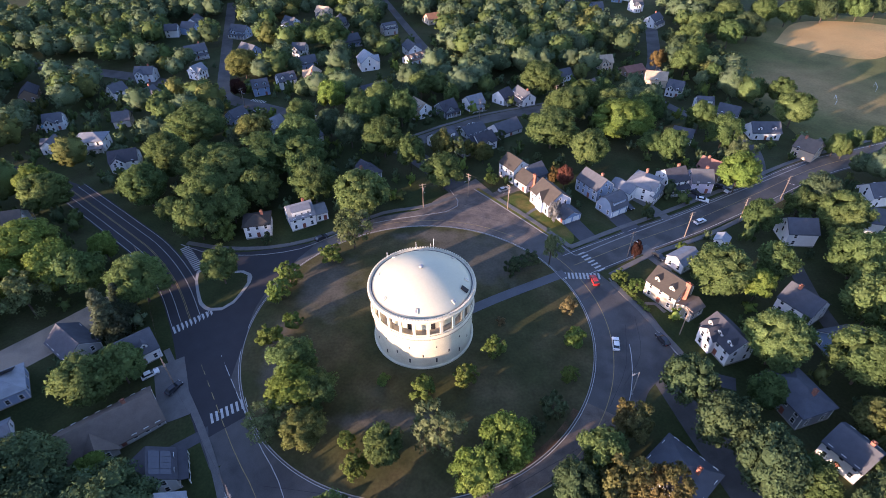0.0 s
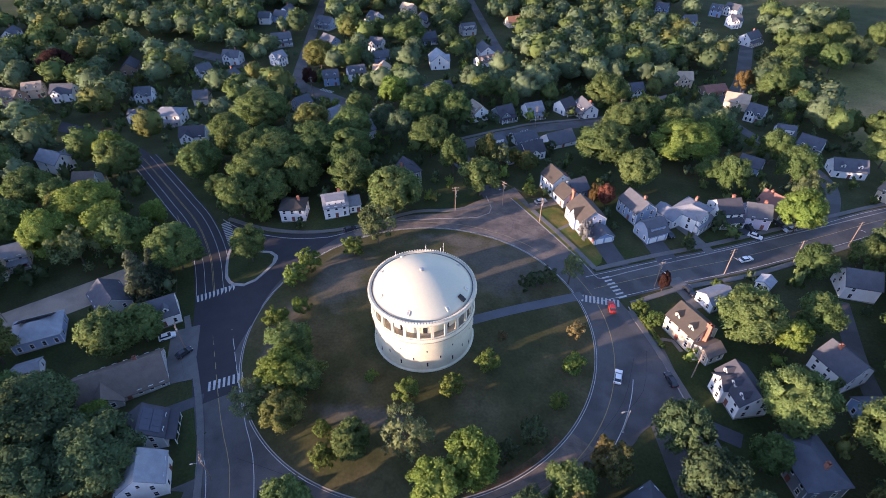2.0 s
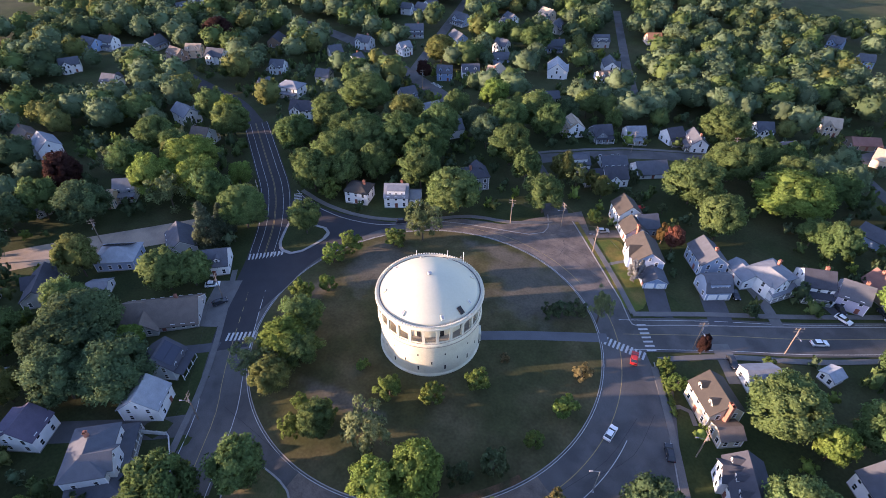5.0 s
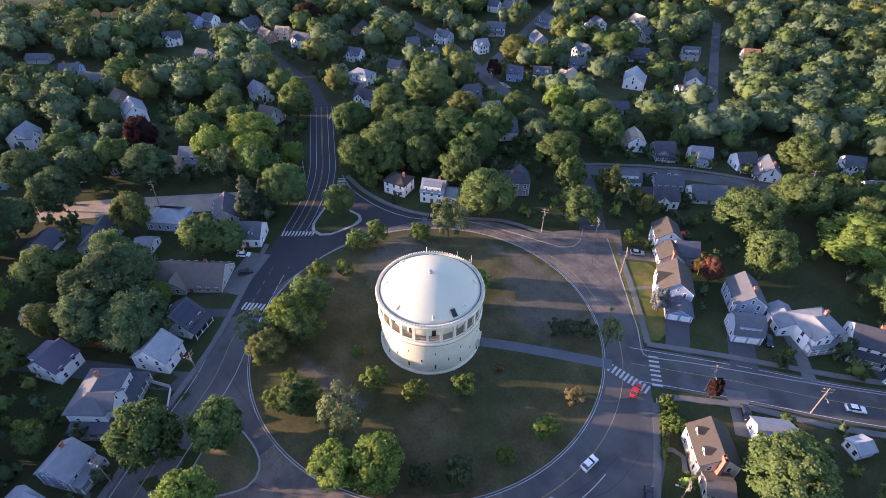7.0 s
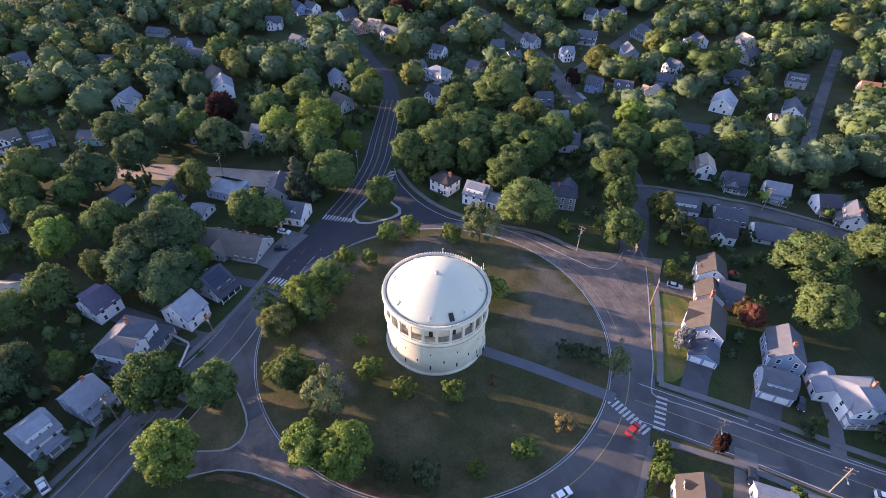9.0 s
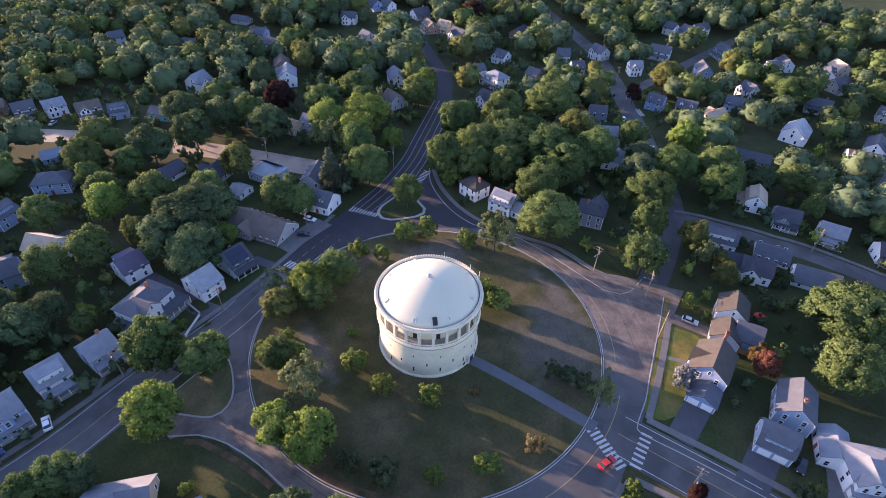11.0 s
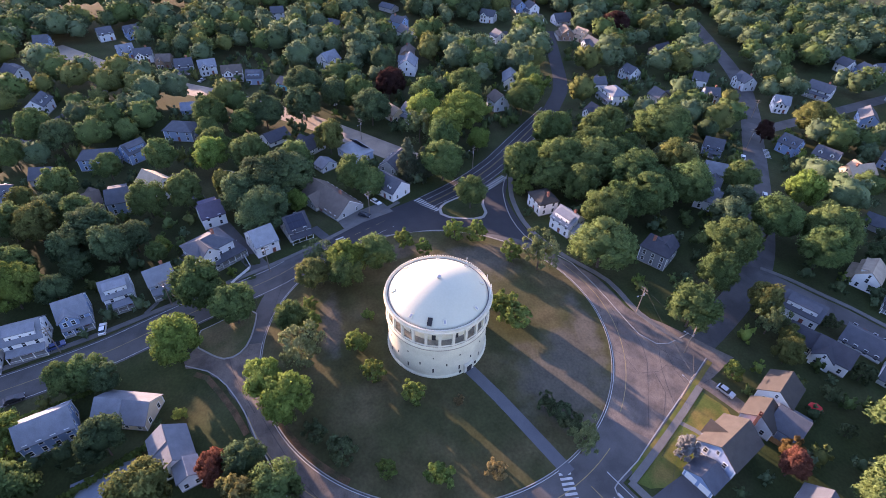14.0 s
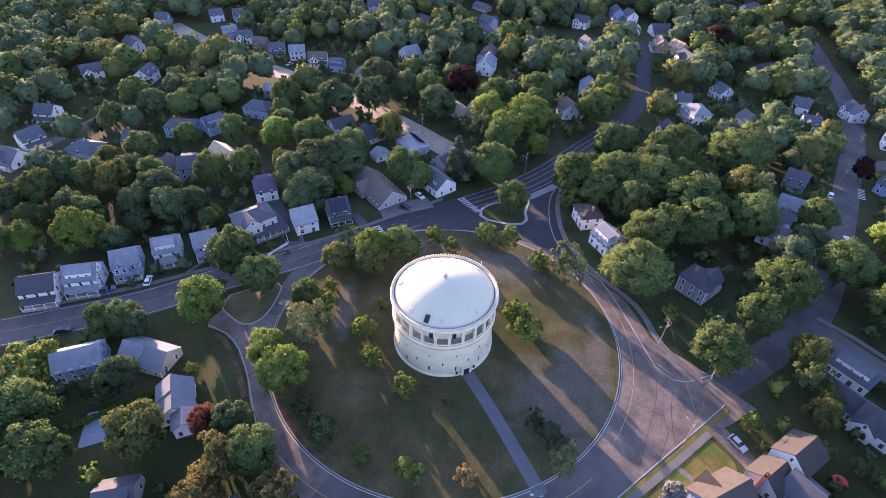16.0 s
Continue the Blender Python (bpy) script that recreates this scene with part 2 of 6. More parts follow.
def ground_z(x, y):
    """Height of the ground: a hilltop that falls away, first to the south-west, further out to the north."""
    dx, dy = x - CX, y - CY
    r = math.hypot(dx, dy) + 1e-6
    cx, cy = dx / r, dy / r
    s1 = min(max((r - 30) / 45, 0.0), 1.0)
    s2 = min(max((r - 70) / 200, 0.0), 1.0)
    return (-0.8 - (2.4 - 2.2 * (0.85 * cx + 0.53 * cy)) * s1 * s1 * (3 - 2 * s1)
            - (5.5 + 3.5 * cy + 0.3 * cx) * s2 * s2 * (3 - 2 * s2))


def mesh_of(name, verts, faces, material, smooth=False):
    me = bpy.data.meshes.new(name)
    me.from_pydata([tuple(v) for v in verts], [], faces)
    me.materials.append(material)
    if smooth:
        me.polygons.foreach_set("use_smooth", [True] * len(me.polygons))
    me.update()
    return me


def piece(name, verts, faces, material, parent=None, label="", smooth=False):
    ob = new(name, mesh_of(name, verts, faces, material, smooth))
    ob.parent = parent
    if label:
        ob["label"] = label
    return ob


def part(name, bm, material, parent=None, label="", smooth=False):
    me = bpy.data.meshes.new(name)
    bm.to_mesh(me)
    bm.free()
    me.materials.append(material)
    if smooth:
        me.polygons.foreach_set("use_smooth", [True] * len(me.polygons))
    ob = new(name, me)
    ob.parent = parent
    if label:
        ob["label"] = label
    return ob


def box(bm, x0, x1, y0, y1, z0, z1, bevel=0.0):
    r = bmesh.ops.create_cube(bm, size=1.0, matrix=Matrix.LocRotScale(
        ((x0 + x1) / 2, (y0 + y1) / 2, (z0 + z1) / 2), None, (x1 - x0, y1 - y0, z1 - z0)))
    if bevel:
        edges = {e for v in r["verts"] for e in v.link_edges}
        bmesh.ops.bevel(bm, geom=list(edges), offset=bevel, segments=1, affect="EDGES")
    return bm


def boxed(*a, bevel=0.0):
    return box(bmesh.new(), *a, bevel=bevel)


def lathe(profile, n=96, turn=1.0):
    """Verts and faces of a profile of (radius, z) turned about z."""
    v, f = [], []
    for i in range(n):
        a = 2 * math.pi * i / n
        v += [(r * math.cos(a), r * math.sin(a), z) for r, z in profile]
    m = len(profile)
    for i in range(n):
        j = (i + 1) % n
        for q in range(m - 1):
            f.append((i * m + q, j * m + q, j * m + q + 1, i * m + q + 1))
    return v, f


def smooth_line(pts, step=4.0):
    """Points every few metres on a smooth curve through pts."""
    p = [Vector((*q, 0)) for q in pts]
    p = [2 * p[0] - p[1]] + p + [2 * p[-1] - p[-2]]
    out = []
    for i in range(1, len(p) - 2):
        n = max(1, int((p[i + 1] - p[i]).length / step))
        for j in range(n):
            t = j / n
            out.append(0.5 * ((2 * p[i]) + (p[i + 1] - p[i - 1]) * t + (2 * p[i - 1] - 5 * p[i] + 4 * p[i + 1] - p[i + 2]) * t * t
                              + (3 * p[i] - p[i - 1] - 3 * p[i + 1] + p[i + 2]) * t ** 3))
    out.append(p[-2])
    return out


ROAD_LINES = []   # (points, half width) of all that trees and houses keep clear of


def sides(line, offset):
    out = []
    for i, p in enumerate(line):
        d = (line[min(i + 1, len(line) - 1)] - line[max(i - 1, 0)]).normalized()
        out.append(p + Vector((d.y, -d.x, 0)) * offset)
    return out


def strip(name, pts, width, lift, material, parent=None, label="", thick=0.0, clear=True, offset=0.0, dash=None):
    """A strip of that width along a curve, laid on the ground; with thick it is a raised slab with sides."""
    line = smooth_line(pts)
    if clear:
        ROAD_LINES.append((line, width / 2))
    a, b = sides(line, offset - width / 2), sides(line, offset + width / 2)
    v, f = [], []
    cols = max(1, int(width / 4))
    for p, q in zip(a, b):
        for c in range(cols + 1):
            w = p.lerp(q, c / cols)
            v.append((w.x, w.y, ground_z(w.x, w.y) + lift))
    m = cols + 1
    run = 0.0
    for i in range(len(line) - 1):
        run += (line[i + 1] - line[i]).length
        if dash and (run % (dash[0] + dash[1])) > dash[0]:
            continue
        for c in range(cols):
            f.append((i * m + c, i * m + c + 1, (i + 1) * m + c + 1, (i + 1) * m + c))
    if thick:
        base = len(v)
        v += [(x, y, z - thick - 0.1) for x, y, z in v]
        for i in range(len(line) - 1):
            f.append((i * m, (i + 1) * m, base + (i + 1) * m, base + i * m))
            e = m - 1
            f.append(((i + 1) * m + e, i * m + e, base + i * m + e, base + (i + 1) * m + e))
        for i in (0, len(line) - 1):
            f.append((i * m, i * m + m - 1, base + i * m + m - 1, base + i * m))
    return piece(name, v, f, material, parent, label)


def area(name, pts, lift, material, thick=0.0, label="", parent=None, rounded=True):
    """A flat patch of ground with a smooth outline."""
    pts = list(pts)
    if rounded:
        line = smooth_line(pts + [pts[0]], 2.0)[:-1]
    else:
        line = [Vector((*p, 0)) for p in pts]
    c = sum(line, Vector()) / len(line)
    v, f = [], []
    rings = (0.33, 0.66, 1.0)
    v.append((c.x, c.y, ground_z(c.x, c.y) + lift))
    n = len(line)
    for s in rings:
        for p in line:
            q = c.lerp(p, s)
            v.append((q.x, q.y, ground_z(q.x, q.y) + lift))
    for i in range(n):
        j = (i + 1) % n
        f.append((0, 1 + i, 1 + j))
        for r in range(len(rings) - 1):
            f.append((1 + r * n + i, 1 + (r + 1) * n + i, 1 + (r + 1) * n + j, 1 + r * n + j))
    if thick:
        top, base = 1 + (len(rings) - 1) * n, len(v)
        v += [(x, y, z - thick - 0.1) for x, y, z in v[top:top + n]]
        for i in range(n):
            j = (i + 1) % n
            f.append((top + i, base + i, base + j, top + j))
    return piece(name, v, f, material, parent, label)


# ---- ground ----
near = [-290 + 8 * i for i in range(74)]
far_out = [330, 380, 450, 560, 750, 1100, 1700, 2600]
xs = [CX - d for d in reversed(far_out)] + [CX + d for d in near] + [CX + d for d in far_out]
ys = [CY - d for d in reversed(far_out)] + [CY + d for d in near] + [CY + d for d in far_out]
gv = [(x, y, ground_z(x, y)) for y in ys for x in xs]
gw = len(xs)
gf = [(j * gw + i, j * gw + i + 1, (j + 1) * gw + i + 1, (j + 1) * gw + i) for j in range(len(ys) - 1) for i in range(gw - 1)]
tagged(piece("ground", gv, gf, M_GRASS, smooth=True), "green and dry brown grass over a low hilltop", "ground", kind="structure")

# carriageway round the green: an even inner edge and an outer edge that widens at the junctions
OUTER = [(-180, 66), (-165, 58), (-151, 53.4), (-130, 57), (-118, 55), (-108, 54), (-100, 58), (-91.5, 67.6), (-88.7, 61.5), (-82.7, 56.4), (-72, 53.2), (-66, 53.4),
         (-56, 53), (-44, 54), (-32, 57), (-22, 61), (-12, 65), (0, 65), (12, 62), (22, 59.6), (34, 59), (50, 61.5), (63, 64.5),
         (78, 67), (86, 61), (94, 57.5), (105, 56.6), (121, 53), (134, 55.8), (144, 60), (160, 66), (180, 66)]


def outer_r(a):
    for (a0, r0), (a1, r1) in zip(OUTER, OUTER[1:]):
        if a0 <= a <= a1:
            t = (a - a0) / (a1 - a0)
            t = t * t * (3 - 2 * t)
            return r0 + (r1 - r0) * t
    return 60.0


ISLE_R = 47.7
ICX, ICY = -7.2, 101.0


def ring(name, r_in, r_out, lift, material, n=240, start=-180.0, end=180.0, thick=0.0, label="", rows=3):
    v, f = [], []
    m = rows + 1
    for i in range(n + 1):
        a = start + (end - start) * i / n
        ro = r_out(a) if callable(r_out) else r_out
        ri = r_in(a) if callable(r_in) else r_in
        for q in range(m):
            r = ri + (ro - ri) * q / rows
            x, y = ICX + r * math.cos(radians(a)), ICY + r * math.sin(radians(a))
            v.append((x, y, ground_z(x, y) + lift))
    base = len(v)
    for i in range(n):
        for q in range(rows):
            f.append((i * m + q, i * m + q + 1, i * m + q + m + 1, i * m + q + m))
    if thick:
        v += [(x, y, z - thick) for x, y, z in v]
        for i in range(n):
            f.append((i * 4, (i + 1) * 4, base + (i + 1) * 4, base + i * 4))
            f.append(((i + 1) * 4 + 3, i * 4 + 3, base + i * 4 + 3, base + (i + 1) * 4 + 3))
    return piece(name, v, f, material, None, label)


def structure(ob, label, category):
    return tagged(ob, label, category, kind="structure")


structure(ring("road", ISLE_R - 0.5, outer_r, 0.05, M_ASPHALT), "worn grey asphalt circle road round the green", "road")
ROUTES = {
    "north": [(-53, 72), (-65, 92), (-73.5, 108), (-84, 124.5), (-98, 140.5), (-115, 155), (-150, 184), (-180, 200), (-222, 212), (-275, 225)],
    "south": [(-65, 92), (-49, 67), (-41, 56), (-35.5, 44.5), (-28.5, 29.5), (-17, 10), (-7.5, -13.4), (6, -52), (22, -98)],
    "east": [(41, 127), (64, 139), (87, 150.5), (117.6, 169), (154.6, 192), (195, 209), (300, 250)],
    "southeast": [(51, 112.5), (55, 97.5), (58.5, 84.5), (63, 66), (70, 40), (78, 10), (90, -40), (112, -120), (140, -200)],
    "northeast": [(10, 166), (3.5, 177.5), (-6.7, 193), (-18, 207.5)],
    "back": [(-300, 345), (-195, 317), (-148, 296), (-108, 271), (-81.6, 254), (-56, 237), (-32, 220), (-17, 207)],
    "backeast": [(-21, 206.5), (-11.5, 213.7), (-3.4, 219.5), (3.1, 225), (10.2, 229.4), (17.7, 235), (35, 243.5), (55, 252.5), (85, 268), (110, 290), (128, 320), (148, 390)],
    "sandy": [(-268, -88), (-222, -35), (-190, 14), (-171, 40), (-145, 70), (-115, 99.5), (-99, 116)],
    "side": [(-35, 58), (-48, 48.5), (-62, 40), (-82, 28), (-110, 10)],
    "branch": [(-114, 276), (-122, 290), (-138, 346), (-157, 417), (-171, 470)],
    "lane": [(8, 298), (-10, 354), (-25, 402), (-47, 474)],
    "crest": [(121, 175.5), (129.6, 191), (135.0, 208), (133.6, 222), (127, 234.6), (118, 249.3), (109.5, 268), (104, 283)],
    "west": [(-55, -98), (-88, -81), (-122, -70), (-175, -49.5), (-220, -36)],
}
for key, width, material, words in (
        ("south", 12, M_ASPHALT, "straight grey asphalt avenue past the green"), ("east", 12.5, M_ASPHALT, "grey asphalt avenue leaving the circle"),
        ("southeast", 12, M_ASPHALT, "worn asphalt street leaving the circle"), ("northeast", 9, M_ASPHALT, "short worn asphalt street beside houses"),
        ("back", 10, M_ASPHALT, "narrow asphalt street under trees"), ("backeast", 8, M_ASPHALT, "narrow asphalt street beside houses"), ("sandy", 12, M_TANROAD, "wide pale sandy asphalt street"),
        ("side", 6, M_ASPHALT, "narrow asphalt side street"), ("branch", 7, M_ASPHALT, "narrow asphalt street between houses"),
        ("lane", 5.5, M_ASPHALT, "narrow asphalt street between trees"), ("crest", 6, M_ASPHALT, "narrow asphalt street before a row of houses"), ("west", 6, M_ASPHALT, "narrow asphalt street behind trees")):
    structure(strip("road", ROUTES[key], width, 0.06 + 0.004 * len(key) % 0.02, material), words, "road")
structure(strip("road", ROUTES["north"][6:], 8, 0.095, M_NEWASPHALT), "dark asphalt avenue between trees", "road")
structure(strip("road", ROUTES["north"][:7], 11.5, 0.10, M_NEWASPHALT), "freshly laid dark asphalt avenue", "road")
structure(area("road", [(-70, 88), (-57, 79), (-55, 95), (-55, 113), (-48.5, 131), (-43.5, 141), (-55, 140), (-73, 139), (-87, 142), (-83, 122)], 0.115, M_NEWASPHALT),
          "freshly laid dark asphalt junction", "road")
structure(area("road", [(-30, 45), (-10.5, 32.5), (-6.4, 39.3), (-0.3, 45.0), (8.8, 50.5), (12, 56), (-2, 52.5), (-9.5, 49)], 0.09, M_JUNCTION), "worn asphalt slip road beside the green, sunlit tan painted in", "road")
structure(area("road", [(13, 180), (-5, 161.5), (8, 151), (24, 155), (20, 167)], 0.085, M_JUNCTION), "cracked grey asphalt junction", "road")
structure(strip("driveway", [(-66.5, 75.5), (-69.5, 83), (-74.5, 93.5)], 8, 0.13, M_CONCRETE), "grey concrete forecourt before a low building", "driveway")

# the green: island with kerb, dry grass
structure(ring("kerb", ISLE_R - 0.18, ISLE_R + 0.0, 0.20, M_KERB, thick=0.3), "pale granite kerb round the green", "kerb")
WEAR = ((14, 130, 15, 12), (4, 137, 9, 7), (-35, 119, 9, 13), (-14, 72, 12, 3), (-44, 92, 4, 12), (-4, 143, 12, 4))   # worn places: x, y, half sizes


def wear_at(x, y):
    """How worn the grass is, 0 to 1, with a ragged soft edge."""
    w = 0.0
    for cx, cy, a, b in WEAR:
        d = math.hypot((x - cx) / a, (y - cy) / b) + 0.55 * noise.noise(Vector((x * 0.16, y * 0.16, cx))) + 0.25 * noise.noise(Vector((x * 0.5, y * 0.5, cy)))
        w = max(w, min(max((1.15 - d) / 0.55, 0.0), 1.0))
    return w


green = ring("green", 12.0, ISLE_R - 0.18, 0.17, M_GREEN, n=320, rows=44)
mask = green.data.attributes.new("wear", "FLOAT", "POINT")
for i, q in enumerate(green.data.vertices):
    mask.data[i].value = wear_at(q.co.x, q.co.y)
structure(green, "dry patchy grass of the round green", "lawn")


def inset(pts, d):
    """The same outline drawn in by d metres towards its middle."""
    mx, my = sum(p[0] for p in pts) / len(pts), sum(p[1] for p in pts) / len(pts)
    return [(x + (mx - x) * d / math.hypot(mx - x, my - y), y + (my - y) * d / math.hypot(mx - x, my - y)) for x, y in pts]


ISLAND_N = [(-69.5, 112.0), (-65.6, 111.9), (-62.7, 114.4), (-60.1, 123.6), (-61.2, 127.6), (-64, 129.4), (-70, 129.6), (-78.4, 131.4), (-78.8, 126.5), (-73.6, 115.0)]
ISLAND_S = [(-21.4, 35.0), (-16.2, 34.4), (-13.0, 37.3), (-8.8, 43.2), (-9.9, 47.5), (-14.6, 49.9), (-24.4, 50.6), (-27.2, 48.0)]
for pts, grass, words in ((ISLAND_N, M_GRASS, "raised kerbed traffic island with a tree"), (ISLAND_S, M_DRY, "raised grass island with a stone kerb")):
    structure(area("traffic_island", pts, 0.25, M_KERB, 0.25), words, "island")
    structure(area("traffic_island_grass", inset(pts, 1.1 if pts is ISLAND_N else 0.45), 0.275, grass), "grass on the kerbed traffic island", "lawn")
structure(strip("path", [(6.0, 107.0), (16, 112.6), (28, 118.6), (37.5, 123.3)], 3.2, 0.20, M_PATH), "smooth grey asphalt path to the tower door", "path")
structure(area("lawn", [(22, 165), (29.5, 168.5), (36, 158), (44, 143), (40, 137), (33, 148)], 0.06, M_LAWN), "mown front lawn with painted golden sun patches", "lawn")
structure(area("playing_field", [(162, 207), (209, 229), (290, 290), (330, 390), (240, 415), (190, 370), (160, 325), (153, 285), (163, 243)], 0.05, M_FIELD),
          "open dry grass playing field", "field")
structure(area("bare_earth", [(217, 355), (257, 397), (312, 384), (284, 338), (259, 322), (238, 333)], 0.10, M_DIRT), "bare sandy earth on the playing field, golden sunlight painted in", "field")
structure(area("bare_earth", [(146, 326), (161, 336), (168, 323), (156, 317)], 0.10, M_DIRT), "bare sandy earth at the field's edge", "field")

# tan stretches of the circle, sunlight put into the asphalt's colour
structure(ring("road_patch", 48.2, lambda a: outer_r(a) - 0.4, 0.07, M_JUNCTION, start=48, end=128), "old cracked asphalt on the circle, sunlit tan painted in", "road")
structure(ring("road_patch", 48.2, lambda a: min(outer_r(a) - 0.5, 62.0), 0.072, M_JUNCTION, start=-96, end=-30), "old cracked asphalt on the circle, sunlit tan painted in", "road")
# tar seams and worn tracks over the old asphalt
for pts in ([(18, 172), (10, 163), (-2, 157), (-18, 152)], [(24, 156), (14, 158), (2, 163)], [(30, 146), (20, 151), (6, 156.5), (-12, 155)], [(17, 176), (20, 166), (27, 157), (37, 146)],
            [(5, 147.4), (7.9, 149.8), (14.2, 151.1), (14.4, 157), (12.8, 159.7), (14.7, 164.5)], [(14.3, 155.6), (21, 155.4), (27.7, 151.3), (31, 147)],
            [(-11.4, 153.7), (-4.8, 154), (0.3, 151), (5.2, 152.8)], [(7.4, 162.3), (14.6, 161.5), (18.8, 162.2)], [(-22, 149.5), (-15, 151.5), (-9, 150.2), (-3, 148.5)],
            [(12, 55), (22, 60.5), (30, 65), (38, 72)], [(40, 76), (47, 88), (50.5, 102)], [(-30, 48), (-14, 44), (-2, 47), (10, 53)], [(-40, 58), (-28, 56), (-12, 53)], [(45, 82), (52, 92), (54, 105)]):
    structure(strip("tar_seam", pts, 0.08, 0.105, M_NEWASPHALT, clear=False), "dark tar seam in old asphalt", "road marking")
structure(strip("kerb", [(-9.1, 33.0), (-5.9, 39.3), (0, 45), (9.1, 50.4), (16.9, 53.8), (24, 57.5), (34, 62.5)], 0.3, 0.14, M_KERB, thick=0.1, clear=False), "pale granite kerb along the slip road", "kerb")
structure(strip("leaf_litter", [(-5.6, 36.2), (-3.6, 39.6), (1.6, 43.4), (8.0, 47.6), (15.4, 51.6)], 1.5, 0.115, M_LITTER, thick=0.1, clear=False), "rusty dry leaves along the kerb", "ground")
structure(ring("leaf_litter", 45.9, ISLE_R - 0.2, 0.185, M_LITTER, start=-66, end=-34), "rusty dry leaves along the kerb of the green", "ground")
# pavements
for pts, words in (
        ([(41.5, 136), (58, 145), (82, 157.5), (115, 177), (154, 200.5), (200, 221.5)], "concrete pavement along the avenue"),
        ([(51.5, 122.5), (66.5, 131.8), (90, 143), (120, 162), (155, 185)], "concrete pavement along the avenue"),
        ([(20.6, 165.2), (27.0, 156.9), (35.0, 146.0), (41.6, 136.4)], "concrete pavement beside the front lawns"),
        ([(-20.6, 212.0), (-14.5, 218.4), (-6.6, 224.4), (0.0, 229.8), (7.2, 234.4), (14.7, 240.0), (33, 248.6), (53, 257.8)], "pale concrete pavement along a narrow street"),
        ([(51, 119.5), (57, 106), (62, 93.5), (67, 80), (73, 60)], "concrete pavement beside a street"),
        ([(-77, 98), (-58, 72), (-49.5, 58), (-43, 44), (-34.5, 26.5), (-24.5, 7), (-15.5, -15)], "concrete pavement along the avenue"),
        ([(-88, 145), (-74, 141.5), (-58, 141), (-46.5, 143.3), (-34.5, 149), (-21.5, 158), (-6.5, 161.5), (6, 168.5)], "concrete pavement on the outside of the circle")):
    structure(strip("pavement", pts, 1.7, 0.20, M_CONCRETE, thick=0.2, clear=False), words, "pavement")

for pts in ([(12.1, 172.2), (18.1, 164.6), (25.0, 155.6), (32.5, 145.8), (37.2, 139.8), (41.2, 133.2)], [(41.2, 133.2), (42.3, 132.0), (43.8, 132.0), (51.3, 136.4), (57.4, 139.7), (80, 151.8), (113, 171.2), (152, 195)],
            [(-31.3, 149.6), (-19.2, 153.1), (-8.3, 155.4), (1.3, 157.6), (5.3, 160.9), (5.7, 164.5), (2.9, 172.2)], [(-89.9, 144.2), (-81.2, 140.0), (-71.8, 138.0), (-59.4, 137.2), (-47.7, 138.8), (-40.3, 143.2), (-31.3, 149.6)],
            [(50.6, 121.0), (55.5, 109.0), (60.2, 95.5), (65.0, 82.0)]):
    structure(strip("kerb", pts, 0.28, 0.16, M_KERB, thick=0.1, clear=False), "pale granite kerb along the road", "kerb")
structure(strip("verge", [(13.3, 172.6), (19.2, 164.9), (26.0, 156.2), (33.7, 146.0), (39.4, 137.6)], 1.3, 0.12, M_LAWN, thick=0.1, clear=False), "narrow grass verge between kerb and pavement", "lawn")

# painted lines
structure(ring("edge_line", ISLE_R + 0.35, ISLE_R + 0.50, 0.075, M_WHITE), "white edge line round the green", "road marking")
structure(ring("centre_line", 52.6, 52.78, 0.076, M_YELLOW, start=-70, end=40), "faded yellow line", "road marking")
structure(ring("centre_line", 51.2, 51.36, 0.076, M_YELLOW, start=52, end=118), "faded yellow line", "road marking")
structure(ring("edge_line", 57.2, 57.38, 0.076, M_WHITE, start=-34, end=-6), "white edge line", "road marking")
for key, off, material in (("east", 0, M_YELLOW), ("east", 5.4, M_WHITE), ("east", -5.4, M_WHITE), ("south", 0, M_YELLOW), ("south", -5.3, M_WHITE), ("south", 5.2, M_WHITE)):
    structure(strip("line", ROUTES[key], 0.17, 0.10, material, clear=False, offset=off), "thin painted road line", "road marking")
for off, material in ((-5.2, M_WHITE), (-2.6, M_WHITE), (0.12, M_YELLOW), (-0.25, M_YELLOW), (2.8, M_WHITE), (5.2, M_WHITE)):
    structure(strip("line", ROUTES["north"][2:7], 0.13, 0.135, material, clear=False, offset=off), "painted line on fresh asphalt", "road marking")


def zebra(ax, ay, bx, by, n, length=3.0, width=0.6):
    """Crosswalk of n white bars between two ends."""
    root = new("crosswalk")
    d = Vector((bx - ax, by - ay, 0))
    ang = math.degrees(math.atan2(d.y, d.x))
    me = None
    for i in range(n):
        c = Vector((ax, ay, 0)) + d * (i + 0.5) / n
        if me is None:
            w, h = width / 2, length / 2
            me = mesh_of("bar", [(-w, -h, 0), (w, -h, 0), (w, h, 0), (-w, h, 0), (-w, -h, -.02), (w, -h, -.02), (w, h, -.02), (-w, h, -.02)],
                         [(0, 1, 2, 3), (0, 4, 5, 1), (1, 5, 6, 2), (2, 6, 7, 3), (3, 7, 4, 0)], M_WHITE)
        b = new("bar", me)
        b.parent = root
        b.matrix_basis = pose(c.x, c.y, ground_z(c.x, c.y) + 0.15, 0, 0, ang)
    tagged(root, "white painted bars of a crosswalk on asphalt", "crosswalk", "crosswalks", "structure")


zebra(-78.0, 104.8, -68.0, 111.4, 10)
zebra(-88.2, 142.6, -78.9, 131.0, 14, 3.0, 0.5)
zebra(36.9, 122.2, 48.3, 121.8, 10, 2.8)
zebra(44.3, 133.4, 49.5, 124.2, 7, 2.6)
zebra(-57.2, 75.0, -48.2, 79.2, 8, 3.0)
